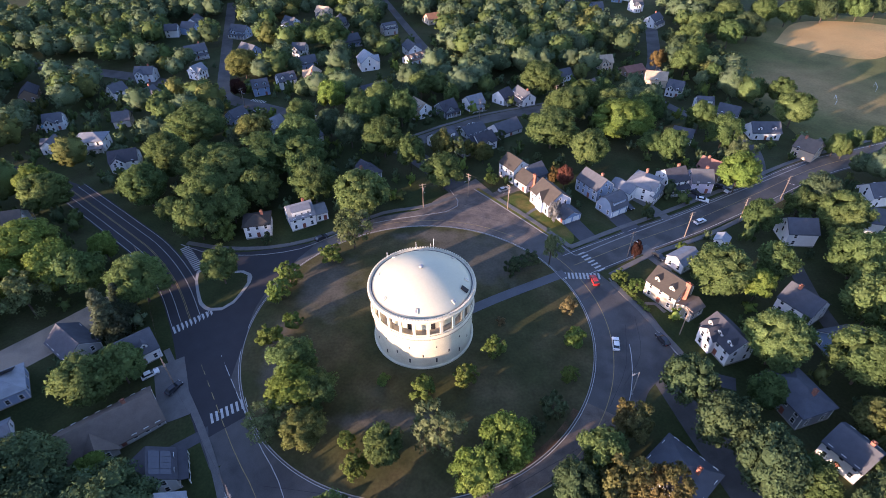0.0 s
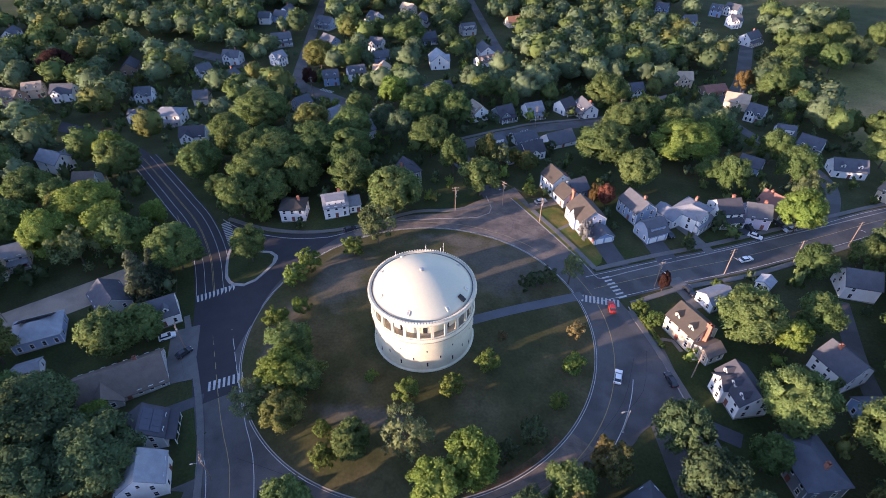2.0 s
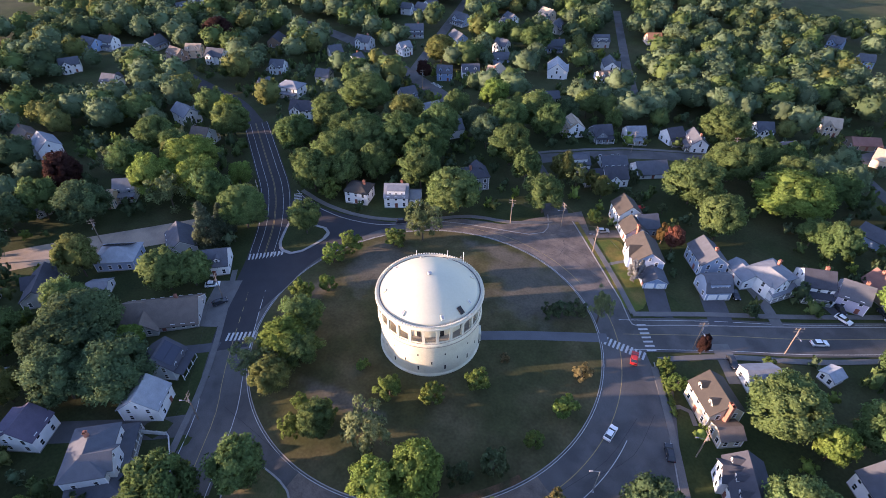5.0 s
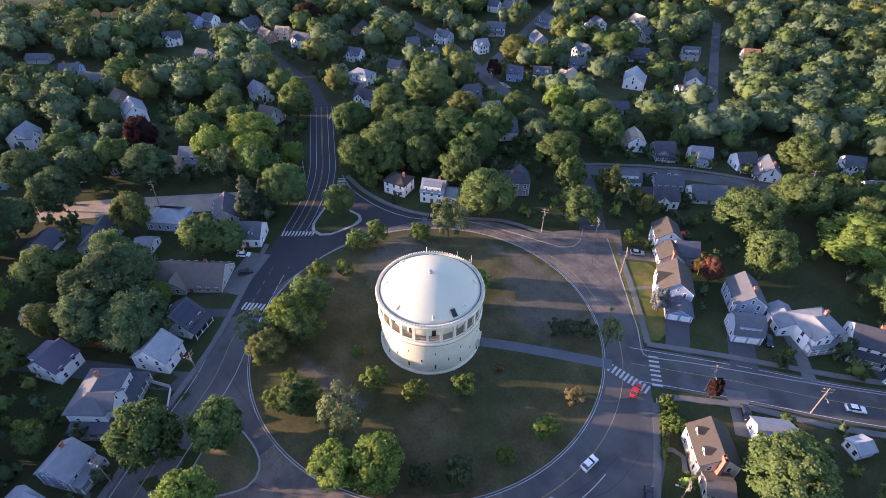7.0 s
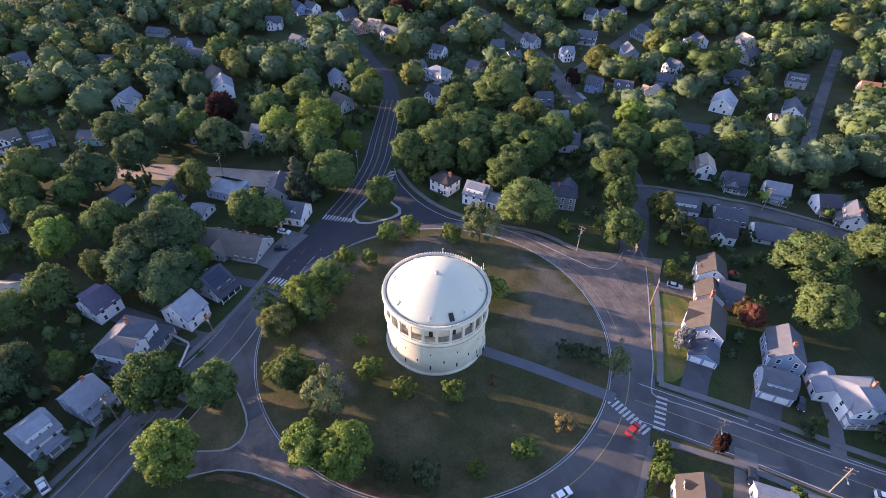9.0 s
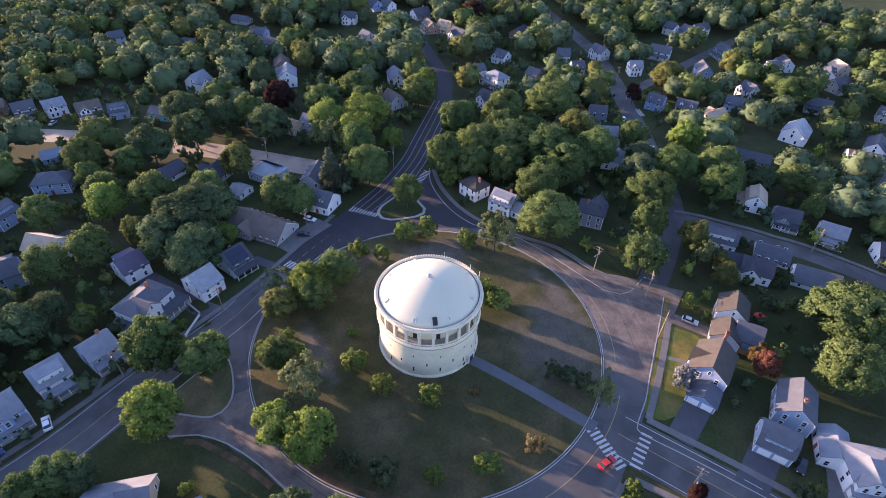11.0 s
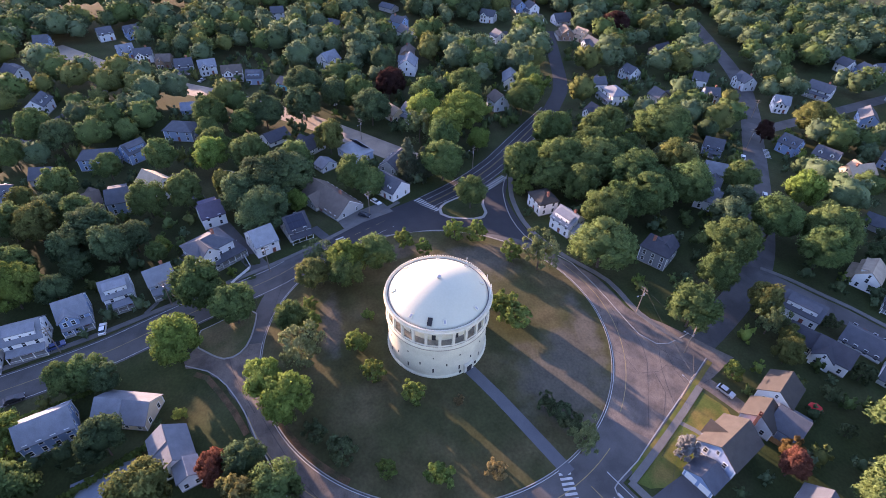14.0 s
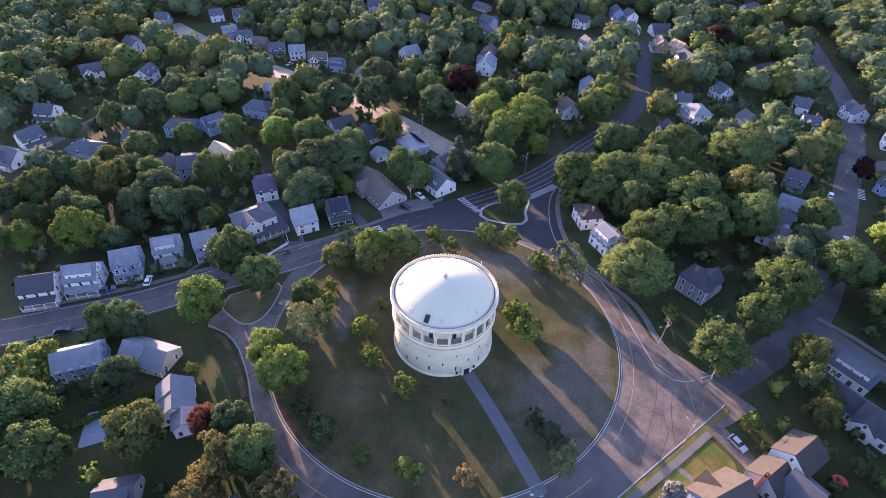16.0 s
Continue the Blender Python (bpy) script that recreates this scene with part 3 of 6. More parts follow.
zebra(-101.3, 272.6, -92.5, 268.0, 7, 2.6)

# ---- the water tower ----
TZ = -1.0
tower = new("water_tower")
tower.location = (CX, CY, TZ)
tagged(tower, "round cream masonry water tower with white domed roof and arcaded gallery", "water tower")
v, f = lathe([(13.55, -0.6), (13.55, 0.7), (13.35, 0.9), (13.15, 1.0), (13.1, 11.2), (13.4, 11.3), (13.55, 11.55), (13.55, 11.9), (13.3, 12.1), (13.3, 12.35)], 128)
piece("wall", v, f, M_STONE, tower, "cream masonry drum with plinth and belt course")
# floor coloured dark so that the gallery openings look shaded
v, f = lathe([(13.3, 12.35), (12.9, 12.38), (11.0, 12.36)], 128)
piece("gallery_floor", v, f, M_BELT, tower, "gallery floor darkened to deepen the openings' shade")
v, f = lathe([(11.0, 12.3), (11.0, 17.2)], 128)
piece("inner_wall", v, f, M_STONE, tower)
v, f = lathe([(10.9, 16.75), (13.2, 16.75), (13.25, 17.15), (13.5, 17.3), (13.75, 17.6), (13.9, 17.75), (13.9, 18.1), (13.75, 18.2), (13.75, 18.45), (12.95, 18.45), (12.95, 18.2)], 128)
piece("cornice", v, f, M_TRIMSTONE, tower, "stepped stone cornice")
v, f = lathe([(12.97, 18.25), (12.45, 18.15)], 128)
piece("gutter", v, f, M_GUTTER, tower, "dark gutter round the dome")
# belt: brown stain, and its shadow line put into the colour
v, f = lathe([(13.42, 11.2), (13.62, 11.3), (13.62, 11.5), (13.42, 11.6)], 128)
piece("belt_course", v, f, M_BELT, tower, "stained brownish belt course with its shadow tone painted in")
v, f = lathe([(12.68, 18.1)] + [(12.64 * (1 - q / 20), 18.35 + 5.0 * (1 - (1 - q / 20) ** 1.9)) for q in range(20)] + [(0.35, 23.33), (0.02, 23.36)], 128)
piece("dome", v, f, M_DOME, tower, "white painted shallow dome", smooth=True)
# gallery columns and low parapet panels
col_me = None
for i in range(24):
    a = 2 * math.pi * (i + 0.5) / 24
    if col_me is None:
        bm = bmesh.new()
        box(bm, -0.36, 0.36, -0.42, 0.42, 12.3, 12.6)
        box(bm, -0.29, 0.29, -0.34, 0.34, 12.6, 16.3)
        box(bm, -0.38, 0.38, -0.44, 0.44, 16.3, 16.8)
        col_me = bpy.data.meshes.new("column")
        bm.to_mesh(col_me)
        bm.free()
        col_me.materials.append(M_TRIMSTONE)
    c = new("column", col_me)
    c.parent = tower
    c.matrix_basis = pose(12.85 * math.cos(a), 12.85 * math.sin(a), 0, 0, 0, math.degrees(a))
pan_me = mesh_of("panel", [(x, y, z) for x in (-0.07, 0.07) for y in (-1.42, 1.42) for z in (12.3, 12.75)],
                 [(0, 1, 3, 2), (4, 6, 7, 5), (0, 4, 5, 1), (2, 3, 7, 6), (1, 5, 7, 3), (0, 2, 6, 4)], M_TRIMSTONE)
inner_me = mesh_of("doorway", [(x, y, z) for x in (-0.06, 0.06) for y in (-0.5, 0.5) for z in (12.4, 14.9)],
                   [(0, 1, 3, 2), (4, 6, 7, 5), (0, 4, 5, 1), (2, 3, 7, 6), (1, 5, 7, 3), (0, 2, 6, 4)], M_DARK)
for i in range(24):
    a = 2 * math.pi * i / 24
    c = new("parapet_panel", pan_me)
    c.parent = tower
    c.matrix_basis = pose(13.0 * math.cos(a), 13.0 * math.sin(a), 0, 0, 0, math.degrees(a))
    if i % 2:
        c = new("gallery_recess", inner_me)
        c.parent = tower
        c.matrix_basis = pose(11.02 * math.cos(a), 11.02 * math.sin(a), 0, 0, 0, math.degrees(a))
# small blocks on the cornice
bm = bmesh.new()
box(bm, -0.16, 0.16, -0.2, 0.2, 18.4, 18.85)
blk = bpy.data.meshes.new("cornice_block")
bm.to_mesh(blk)
bm.free()
blk.materials.append(M_TRIMSTONE)
for i in range(120):
    a = 2 * math.pi * i / 120
    c = new("cornice_block", blk)
    c.parent = tower
    c.matrix_basis = pose(13.55 * math.cos(a), 13.55 * math.sin(a), 0, 0, 0, math.degrees(a))


def slit(a_deg, z, w, h):
    a = radians(a_deg)
    s = new("slit_window", mesh_of("slit_window", [(x, y, q) for x in (-0.05, 0.05) for y in (-w / 2, w / 2) for q in (0, h)],
                                   [(0, 1, 3, 2), (4, 6, 7, 5), (0, 4, 5, 1), (2, 3, 7, 6), (1, 5, 7, 3), (0, 2, 6, 4)], M_DARK))
    s.parent = tower
    s.matrix_basis = pose(13.1 * math.cos(a), 13.1 * math.sin(a), z, 0, 0, a_deg)


for i in range(12):
    slit(30 * i + 16, 2.2, 0.42, 1.5)
    slit(30 * i + 1, 4.6, 0.34, 0.95)
    slit(30 * i + 16, 7.6, 0.3, 0.55)
# door with stone surround and steps, where the path arrives
porch = part("doorway", boxed(12.7, 13.75, -1.5, 1.5, -0.5, 3.3, bevel=0.05), M_TRIMSTONE, tower, "stone door surround")
porch.rotation_euler[2] = radians(28)
d = part("door", boxed(13.7, 13.82, -0.8, 0.8, 0.1, 2.5, bevel=0.02), M_DARK, porch, "dark metal door")
d = part("step", boxed(13.7, 15.0, -1.6, 1.6, -0.5, 0.12, bevel=0.04), M_TRIMSTONE, porch)
for s in (-1, 1):
    part("side_window", boxed(13.05, 13.2, s * 2.5 - 0.3, s * 2.5 + 0.3, 0.5, 1.7), M_DARK, porch)
# roof fittings
v, f = lathe([(0.0, 23.3), (0.45, 23.32), (0.45, 23.75), (0.62, 23.8), (0.5, 23.95), (0.2, 24.05), (0.01, 24.1)], 16)
piece("roof_vent", v, f, M_METAL, tower, "small metal cap vent on the dome's top")
def roof_box(name, turn, wide, long, high, material, words):
    """A low box lying on the dome's slope near its rim."""
    b = part(name, boxed(-long / 2, long / 2, -wide / 2, wide / 2, -0.3, high, bevel=0.05), material, tower, words)
    b.matrix_basis = pose(0, 0, 0, 0, 0, turn) @ Matrix.Translation((11.3, 0, 19.15)) @ Matrix.Rotation(radians(33), 4, "Y")
    return b


roof_box("roof_hatch", -20, 1.15, 2.0, 0.5, M_DARK, "dark open roof hatch")
for turn in (-95, -45, -2, 45, 92, 130, 171, -142):
    b = roof_box("roof_vent_box", turn, 0.9, 1.3, 0.4, M_TRIMSTONE, "small pale roof vent box")
    b = part("louvre", boxed(-0.45, 0.4, -0.22, 0.22, 0.39, 0.42), M_METAL, b, "grey louvre")
for a, h in ((98, 2.4), (77, 3.8), (80.5, 2.0), (135, 2.2)):
    bm = bmesh.new()
    bmesh.ops.create_cone(bm, cap_ends=True, segments=8, radius1=0.07, radius2=0.05, depth=h, matrix=Matrix.Translation((13.3, 0, 18.3 + h / 2)))
    b = part("antenna", bm, M_TRIM, tower, "thin pale antenna mast")
    b.rotation_euler[2] = radians(a)

# ---- houses ----
WIN_ME = {}
FAR_HOUSE = [False]


def window_meshes():
    if not WIN_ME:
        bm = bmesh.new()
        for a in ((-0.55, -0.43, -0.06, 0.03, 0, 1.5), (0.43, 0.55, -0.06, 0.03, 0, 1.5), (-0.55, 0.55, -0.06, 0.03, 1.5, 1.64),
                  (-0.62, 0.62, -0.10, 0.03, -0.1, 0.0), (-0.43, 0.43, -0.05, 0.02, 0.71, 0.79)):
            box(bm, *a)
        me = bpy.data.meshes.new("frame")
        bm.to_mesh(me)
        bm.free()
        me.materials.append(M_TRIM)
        WIN_ME["frame"] = me
        bm = boxed(-0.43, 0.43, -0.03, 0.02, 0, 1.5)
        me = bpy.data.meshes.new("pane")
        bm.to_mesh(me)
        bm.free()
        me.materials.append(M_GLASS)
        WIN_ME["pane"] = me
        bm = bmesh.new()
        for a in ((-0.55, 0.55, -0.06, 0.03, 1.5, 1.64), (-0.62, 0.62, -0.10, 0.03, -0.1, 0.0), (-0.55, -0.43, -0.06, 0.03, 0, 1.5), (0.43, 0.55, -0.06, 0.03, 0, 1.5)):
            box(bm, *a)
        n = len(bm.faces)
        box(bm, -0.43, 0.43, -0.03, 0.02, 0, 1.5)
        bm.faces.ensure_lookup_table()
        for q in bm.faces[n:]:
            q.material_index = 1
        me = bpy.data.meshes.new("far_window")
        bm.to_mesh(me)
        bm.free()
        me.materials.append(M_TRIM)
        me.materials.append(M_GLASS)
        WIN_ME["far"] = me
    return WIN_ME


def window(parent, x, y, z, turn, s=1.0):
    """A sash window on a wall: its front looks along -y turned by turn degrees."""
    me = window_meshes()
    w = new("window", me["far" if FAR_HOUSE[0] else "frame"])
    w.parent = parent
    w.matrix_basis = pose(x, y, z, 0, 0, turn) @ Matrix.Diagonal((s, 1, s, 1))
    if FAR_HOUSE[0]:
        return
    p = new("pane", me["pane"])
    p.parent = w


def gable_prism(L, W, z0, he, hr):
    """Walls of a gabled block."""
    l, w = L / 2, W / 2
    v = [(-l, -w, z0), (l, -w, z0), (l, w, z0), (-l, w, z0), (-l, -w, he), (l, -w, he), (l, w, he), (-l, w, he), (-l, 0, hr), (l, 0, hr)]
    f = [(0, 1, 5, 4), (2, 3, 7, 6), (1, 2, 6, 9, 5), (3, 0, 4, 8, 7), (4, 5, 9, 8), (6, 7, 8, 9), (3, 2, 1, 0)]
    return v, f


def gable_roof(L, W, he, hr, over=0.45, thick=0.22):
    l, w = L / 2 + over * 0.7, W / 2
    k = (hr - he) / w
    wo = w + over
    v, f = [], []
    for s in (-1, 1):
        b = len(v)
        for x in (-l, l):
            v += [(x, s * wo, he - k * over + 0.05), (x, 0, hr + 0.05), (x, 0, hr + 0.05 + thick), (x, s * wo, he - k * over + 0.05 + thick)]
        q = [(0, 1, 2, 3), (4, 7, 6, 5), (3, 2, 6, 7), (0, 4, 5, 1), (0, 3, 7, 4)]
        f += [tuple(b + i for i in c) for c in q]
    return v, f


def gambrel_profile(W, he, hr):
    """Half outline of a two-pitched roof from eave to ridge, as (y, z)."""
    return [(W / 2, he), (W * 0.31, he + (hr - he) * 0.70), (0.0, hr)]


def gambrel_prism(L, W, z0, he, hr):
    p = gambrel_profile(W, he, hr)
    ring_ = [(-W / 2, z0)] + [(-y, z) for y, z in p] + [(y, z) for y, z in reversed(p[:-1])] + [(W / 2, z0)]
    n = len(ring_)
    v = [(s * L / 2, y, z) for s in (-1, 1) for y, z in ring_]
    f = [tuple(range(n)), tuple(range(2 * n - 1, n - 1, -1))] + [(i, n + i, n + i + 1, i + 1) for i in range(n - 1)]
    return v, f


def gambrel_roof(L, W, he, hr, over=0.35, thick=0.2):
    p = gambrel_profile(W, he, hr)
    p = [(p[0][0] + over * 0.6, p[0][1] - over)] + p[1:]
    line = [(-y, z) for y, z in p] + [(y, z) for y, z in reversed(p[:-1])]
    l, n = L / 2 + over, len(line)
    v = [(s * l, y, z + 0.05 + e) for e in (0, thick) for s in (-1, 1) for y, z in line]
    f = []
    for i in range(n - 1):
        f += [(2 * n + i, 2 * n + i + 1, 3 * n + i + 1, 3 * n + i), (i, n + i, n + i + 1, i + 1), (i, i + 1, 2 * n + i + 1, 2 * n + i), (n + i + 1, n + i, 3 * n + i, 3 * n + i + 1)]
    f += [(0, 2 * n, 3 * n, n), (n - 1, 2 * n - 1, 4 * n - 1, 3 * n - 1)]
    return v, f


def trim_boards(root, L, W, he, hr, gabled):
    """White corner boards and, on gables, rake boards under the roof's edge."""
    l, w = L / 2, W / 2
    for sx in (-1, 1):
        for sy in (-1, 1):
            part("corner_board", boxed(sx * l - 0.09, sx * l + 0.09, sy * w - 0.09, sy * w + 0.09, 0.3, he - 0.26), M_TRIM, root)
            if gabled:
                x0, x1 = sx * (l + 0.01), sx * (l + 0.08)
                v = [(x, y, z) for x in (x0, x1) for y, z in ((sy * w, he - 0.26), (sy * w, he), (0, hr), (0, hr - 0.3))]
                piece("rake_board", v, [(0, 1, 2, 3), (7, 6, 5, 4), (0, 4, 5, 1), (1, 5, 6, 2), (2, 6, 7, 3), (3, 7, 4, 0)], M_TRIM, root)


def hip_roof(L, W, he, hr, over=0.5, thick=0.22):
    l, w = L / 2 + over, W / 2 + over
    r = max(L / 2 - W / 2, 0.3)
    e = he - 0.2
    v = [(-l, -w, e), (l, -w, e), (l, w, e), (-l, w, e), (-l, -w, e + thick), (l, -w, e + thick), (l, w, e + thick), (-l, w, e + thick), (-r, 0, hr), (r, 0, hr)]
    f = [(3, 2, 1, 0), (0, 1, 5, 4), (1, 2, 6, 5), (2, 3, 7, 6), (3, 0, 4, 7), (4, 5, 9, 8), (6, 7, 8, 9), (5, 6, 9), (7, 4, 8)]
    return v, f


def chimney(parent, x, y, z0, z1, w=0.85):
    bm = bmesh.new()
    box(bm, x - w / 2, x + w / 2, y - 0.35, y + 0.35, z0, z1)
    box(bm, x - w / 2 - 0.08, x + w / 2 + 0.08, y - 0.43, y + 0.43, z1 - 0.25, z1)
    box(bm, x - 0.2, x + 0.2, y - 0.15, y + 0.15, z1, z1 + 0.25)
    part("chimney", bm, M_BRICK, parent, "red brick chimney")


def dormer(parent, x, side, W, he, hr, wall, roof, wide=1.7):
    """A small gabled dormer on the slope at side -1 (front) or 1."""
    k = (hr - he) / (W / 2)
    y0 = side * (W / 2 - 0.9)
    zb = he + 0.9 * k
    top = min(zb + 1.9, hr - 0.1)
    yb = side * (W / 2 - (top - he) / k)
    h = wide / 2
    ev = zb + (top - zb) * 0.62
    v = [(x - h, y0, zb - 0.3), (x + h, y0, zb - 0.3), (x + h, y0, ev), (x, y0, top), (x - h, y0, ev), (x - h, yb, zb - 0.3), (x + h, yb, zb - 0.3), (x + h, yb, ev), (x, yb, top), (x - h, yb, ev)]
    d = piece("dormer", v, [(0, 1, 2, 3, 4), (1, 6, 7, 2), (5, 0, 4, 9), (6, 5, 9, 8, 7)], WALL[wall] if wall != "brown" else M_TRIM, parent)
    o = 0.2
    yo = y0 + side * 0.25
    v = []
    for s in (-1, 1):
        v += [(x + s * (h + o), yo, ev - 0.12), (x, yo, top + 0.02), (x, yb, top + 0.02), (x + s * (h + o), yb, ev - 0.12)]
        v += [(x + s * (h + o), yo, ev + 0.03), (x, yo, top + 0.17), (x, yb, top + 0.17), (x + s * (h + o), yb, ev + 0.03)]
    f = []
    for b in (0, 8):
        f += [(b, b + 1, b + 2, b + 3), (b + 4, b + 7, b + 6, b + 5), (b, b + 4, b + 5, b + 1), (b, b + 3, b + 7, b + 4)]
    piece("dormer_roof", v, f, ROOF[roof], d)
    window(d, x, y0 + side * 0.02, zb + 0.05, 0 if side < 0 else 180, 0.72)


def house(x, y, rot, L, W, H, wall, roof, extras="", windows=2, kind_word="house"):
    """A timber house: ridge along local x, front towards local -y, ridge H above the ground."""
    ex = extras.split(",")
    root = new(kind_word)
    root.matrix_basis = pose(x, y, ground_z(x, y), 0, 0, rot)
    hip = "hip" in ex
    gambrel = "gambrel" in ex
    rise = W * (0.46 if gambrel else 0.27 if hip or H < 5.6 else 0.38)
    he, l, w = H - rise, L / 2, W / 2
    z0 = -2.8
    if hip:
        part("wall", boxed(-l, l, -w, w, z0, he), WALL[wall], root)
        v, f = hip_roof(L, W, he, H)
    elif gambrel:
        piece("wall", *gambrel_prism(L, W, z0, he, H), WALL[wall], root)
        v, f = gambrel_roof(L, W, he, H)
    else:
        piece("wall", *gable_prism(L, W, z0, he, H), WALL[wall], root)
        v, f = gable_roof(L, W, he, H)
    piece("roof", v, f, ROOF[roof], root)
    part("foundation", boxed(-l - 0.06, l + 0.06, -w - 0.06, w + 0.06, z0, 0.35), M_FOUND, root)
    if not FAR_HOUSE[0]:
        trim_boards(root, L, W, he, H, not hip and not gambrel)
    for sy in (-1, 1):
        part("eaves_board", boxed(-l, l, sy * w - 0.06, sy * w + 0.06, he - 0.25, he), M_TRIM, root)
    floors = [0.9] if he < 4.2 else [0.9, 3.5]
    n = max(2, int(L / (2.6 if windows > 1 else 3.6)))
    if "garage" in ex:
        for q in (-1, 1):
            part("garage_door", boxed(l - 0.02, l + 0.06, q * W * 0.24 - W * 0.19, q * W * 0.24 + W * 0.19, 0.0, 2.2, bevel=0.02), M_TRIM, root, "white panelled garage door")
    if "garagefront" in ex:
        for q in (-1, 1):
            part("garage_door", boxed(q * L * 0.22 - L * 0.18, q * L * 0.22 + L * 0.18, -w - 0.06, -w + 0.02, 0.0, 2.3, bevel=0.02), M_TRIM, root, "white panelled garage door")
    for fl in floors:
        for i in range(n):
            wx = -l + L * (i + 0.5) / n
            if fl == 0.9 and "garagefront" in ex:
                pass
            elif fl == 0.9 and i == n // 2:
                part("door", boxed(wx - 0.55, wx + 0.55, -w - 0.06, -w + 0.05, 0.1, 2.2, bevel=0.02), M_DOOR, root, "dark red front door")
            elif not ("porch" in ex and fl == 0.9 and i % 2):
                window(root, wx, -w - 0.01, fl, 0)
            if windows > 1 or i % 2:
                window(root, wx, w + 0.01, fl, 180)
        for s in (-1, 1):
            if "garage" in ex and s > 0 and fl == 0.9:
                continue
            for q in ((-1, 1) if windows > 1 or fl == 0.9 else (0.0,)):
                window(root, s * (l + 0.01), q * W * 0.25, fl, 90 * s)
    if not hip and he > 4.2:
        for s in (-1, 1):
            window(root, s * (l + 0.01), 0, he + 0.5, 90 * s, 0.75)
    for e in ex:
        if e.startswith("dormers"):
            m = int(e[-1])
            for i in range(m):
                dormer(root, -l + L * (i + 0.5) / m, -1, W, he, H, wall, roof)
    if "shed" in ex:
        k = rise / w
        ya, yb = -w + 0.7, -w + (rise * 0.93) / k
        za, zt = he + 0.5 * k, he + rise * 0.90
        s = L * 0.38
        panes = 4 if gambrel else 3
        v = [(-s, ya, za - 0.3), (s, ya, za - 0.3), (s, ya, zt - 0.5), (-s, ya, zt - 0.5), (-s, yb, zt - 0.6), (s, yb, zt - 0.6), (s, yb, zt), (-s, yb, zt)]
        sd = piece("shed_dormer", v, [(0, 1, 2, 3), (1, 5, 6, 2), (4, 0, 3, 7), (5, 4, 7, 6)], WALL[wall], root)
        o = 0.25
        v = [(-s - o, ya - o, zt - 0.55), (s + o, ya - o, zt - 0.55), (s + o, yb, zt + 0.02), (-s - o, yb, zt + 0.02)]
        v += [(a, b, c + 0.16) for a, b, c in v]
        piece("dormer_roof", v, [(3, 2, 1, 0), (4, 5, 6, 7), (0, 1, 5, 4), (1, 2, 6, 5), (3, 0, 4, 7)], ROOF[roof], sd)
        for i in range(panes):
            window(sd, -s + 2 * s * (i + 0.5) / panes, ya - 0.01, za + 0.1, 0, 0.62)
    if "cross" in ex:
        cw = min(W * 0.62, L * 0.6)
        cl = w + 1.3
        ch = he + cw * 0.42
        wing = new("cross_gable", mesh_of("cross_gable", *gable_prism(cl, cw, z0, he, ch), WALL[wall]))
        wing.parent = root
        wing.matrix_basis = pose(-l * 0.35, -cl / 2, 0, 0, 0, -90)
        piece("wing_roof", *gable_roof(cl, cw, he, ch), ROOF[roof], wing)
        for q in (-0.22, 0.22):
            for fl in floors:
                window(wing, cl / 2 + 0.01, q * cw, fl, 90)
        window(wing, cl / 2 + 0.01, 0, he + 0.3, 90, 0.7)
    if "chimney" in ex:
        chimney(root, l * 0.45, w * 0.12, he, H + 1.1)
    if "chimneyend" in ex:
        chimney(root, l + 0.5, -w * 0.1, -0.5, H + 1.0, 1.5)
    if "frontgable" in ex:
        cw, ch = 3.4, H - 0.9
        wing = new("cross_gable", mesh_of("cross_gable", *gable_prism(w + 0.7, cw, 0, he, ch), WALL[wall]))
        wing.parent = root
        wing.matrix_basis = pose(l * 0.1, -(w + 0.7) / 2, 0, 0, 0, -90)
        piece("wing_roof", *gable_roof(w + 0.7, cw, he, ch), ROOF[roof], wing)
        window(wing, (w + 0.7) / 2 + 0.01, 0, he - 0.4, 90, 0.8)
    if "chimneyside" in ex:
        chimney(root, l * 0.5, w + 0.35, -0.5, H + 0.6, 1.2)
    if "solar" in ex:
        k = rise / w
        nx = max(2, int(L * 0.75 / 1.3))
        for i in range(nx):
            for j in range(2):
                a, c = -L * 0.4 + i * L * 0.8 / nx, -L * 0.4 + (i + 1) * L * 0.8 / nx - 0.06
                y0, y1 = -w + 0.5 + j * (w - 0.9) / 2, -w + 0.39 + (j + 1) * (w - 0.9) / 2
                za, zb = he + (y0 + w) * k + 0.32, he + (y1 + w) * k + 0.32
                v = [(a, y0, za), (c, y0, za), (c, y1, zb), (a, y1, zb)]
                v += [(q[0], q[1], q[2] + 0.07) for q in v]
                piece("solar_panel", v, [(3, 2, 1, 0), (4, 5, 6, 7), (0, 1, 5, 4), (1, 2, 6, 5), (2, 3, 7, 6), (3, 0, 4, 7)], M_SOLAR, root, "dark blue-black solar panel")
    if "halfroof" in ex:
        k = rise / w
        v = [(x, sy * y, he + (w - y) * k + 0.2) for sy, y in ((1, w + 0.5), (1, 0.1)) for x in (0.0, l + 0.45)]
        v += [(x, y, z + 0.34) for x, y, z in v]
        piece("raised_roof", v, [(0, 1, 3, 2), (4, 6, 7, 5), (0, 4, 5, 1), (2, 3, 7, 6), (0, 2, 6, 4), (1, 5, 7, 3)], ROOF[roof], root)
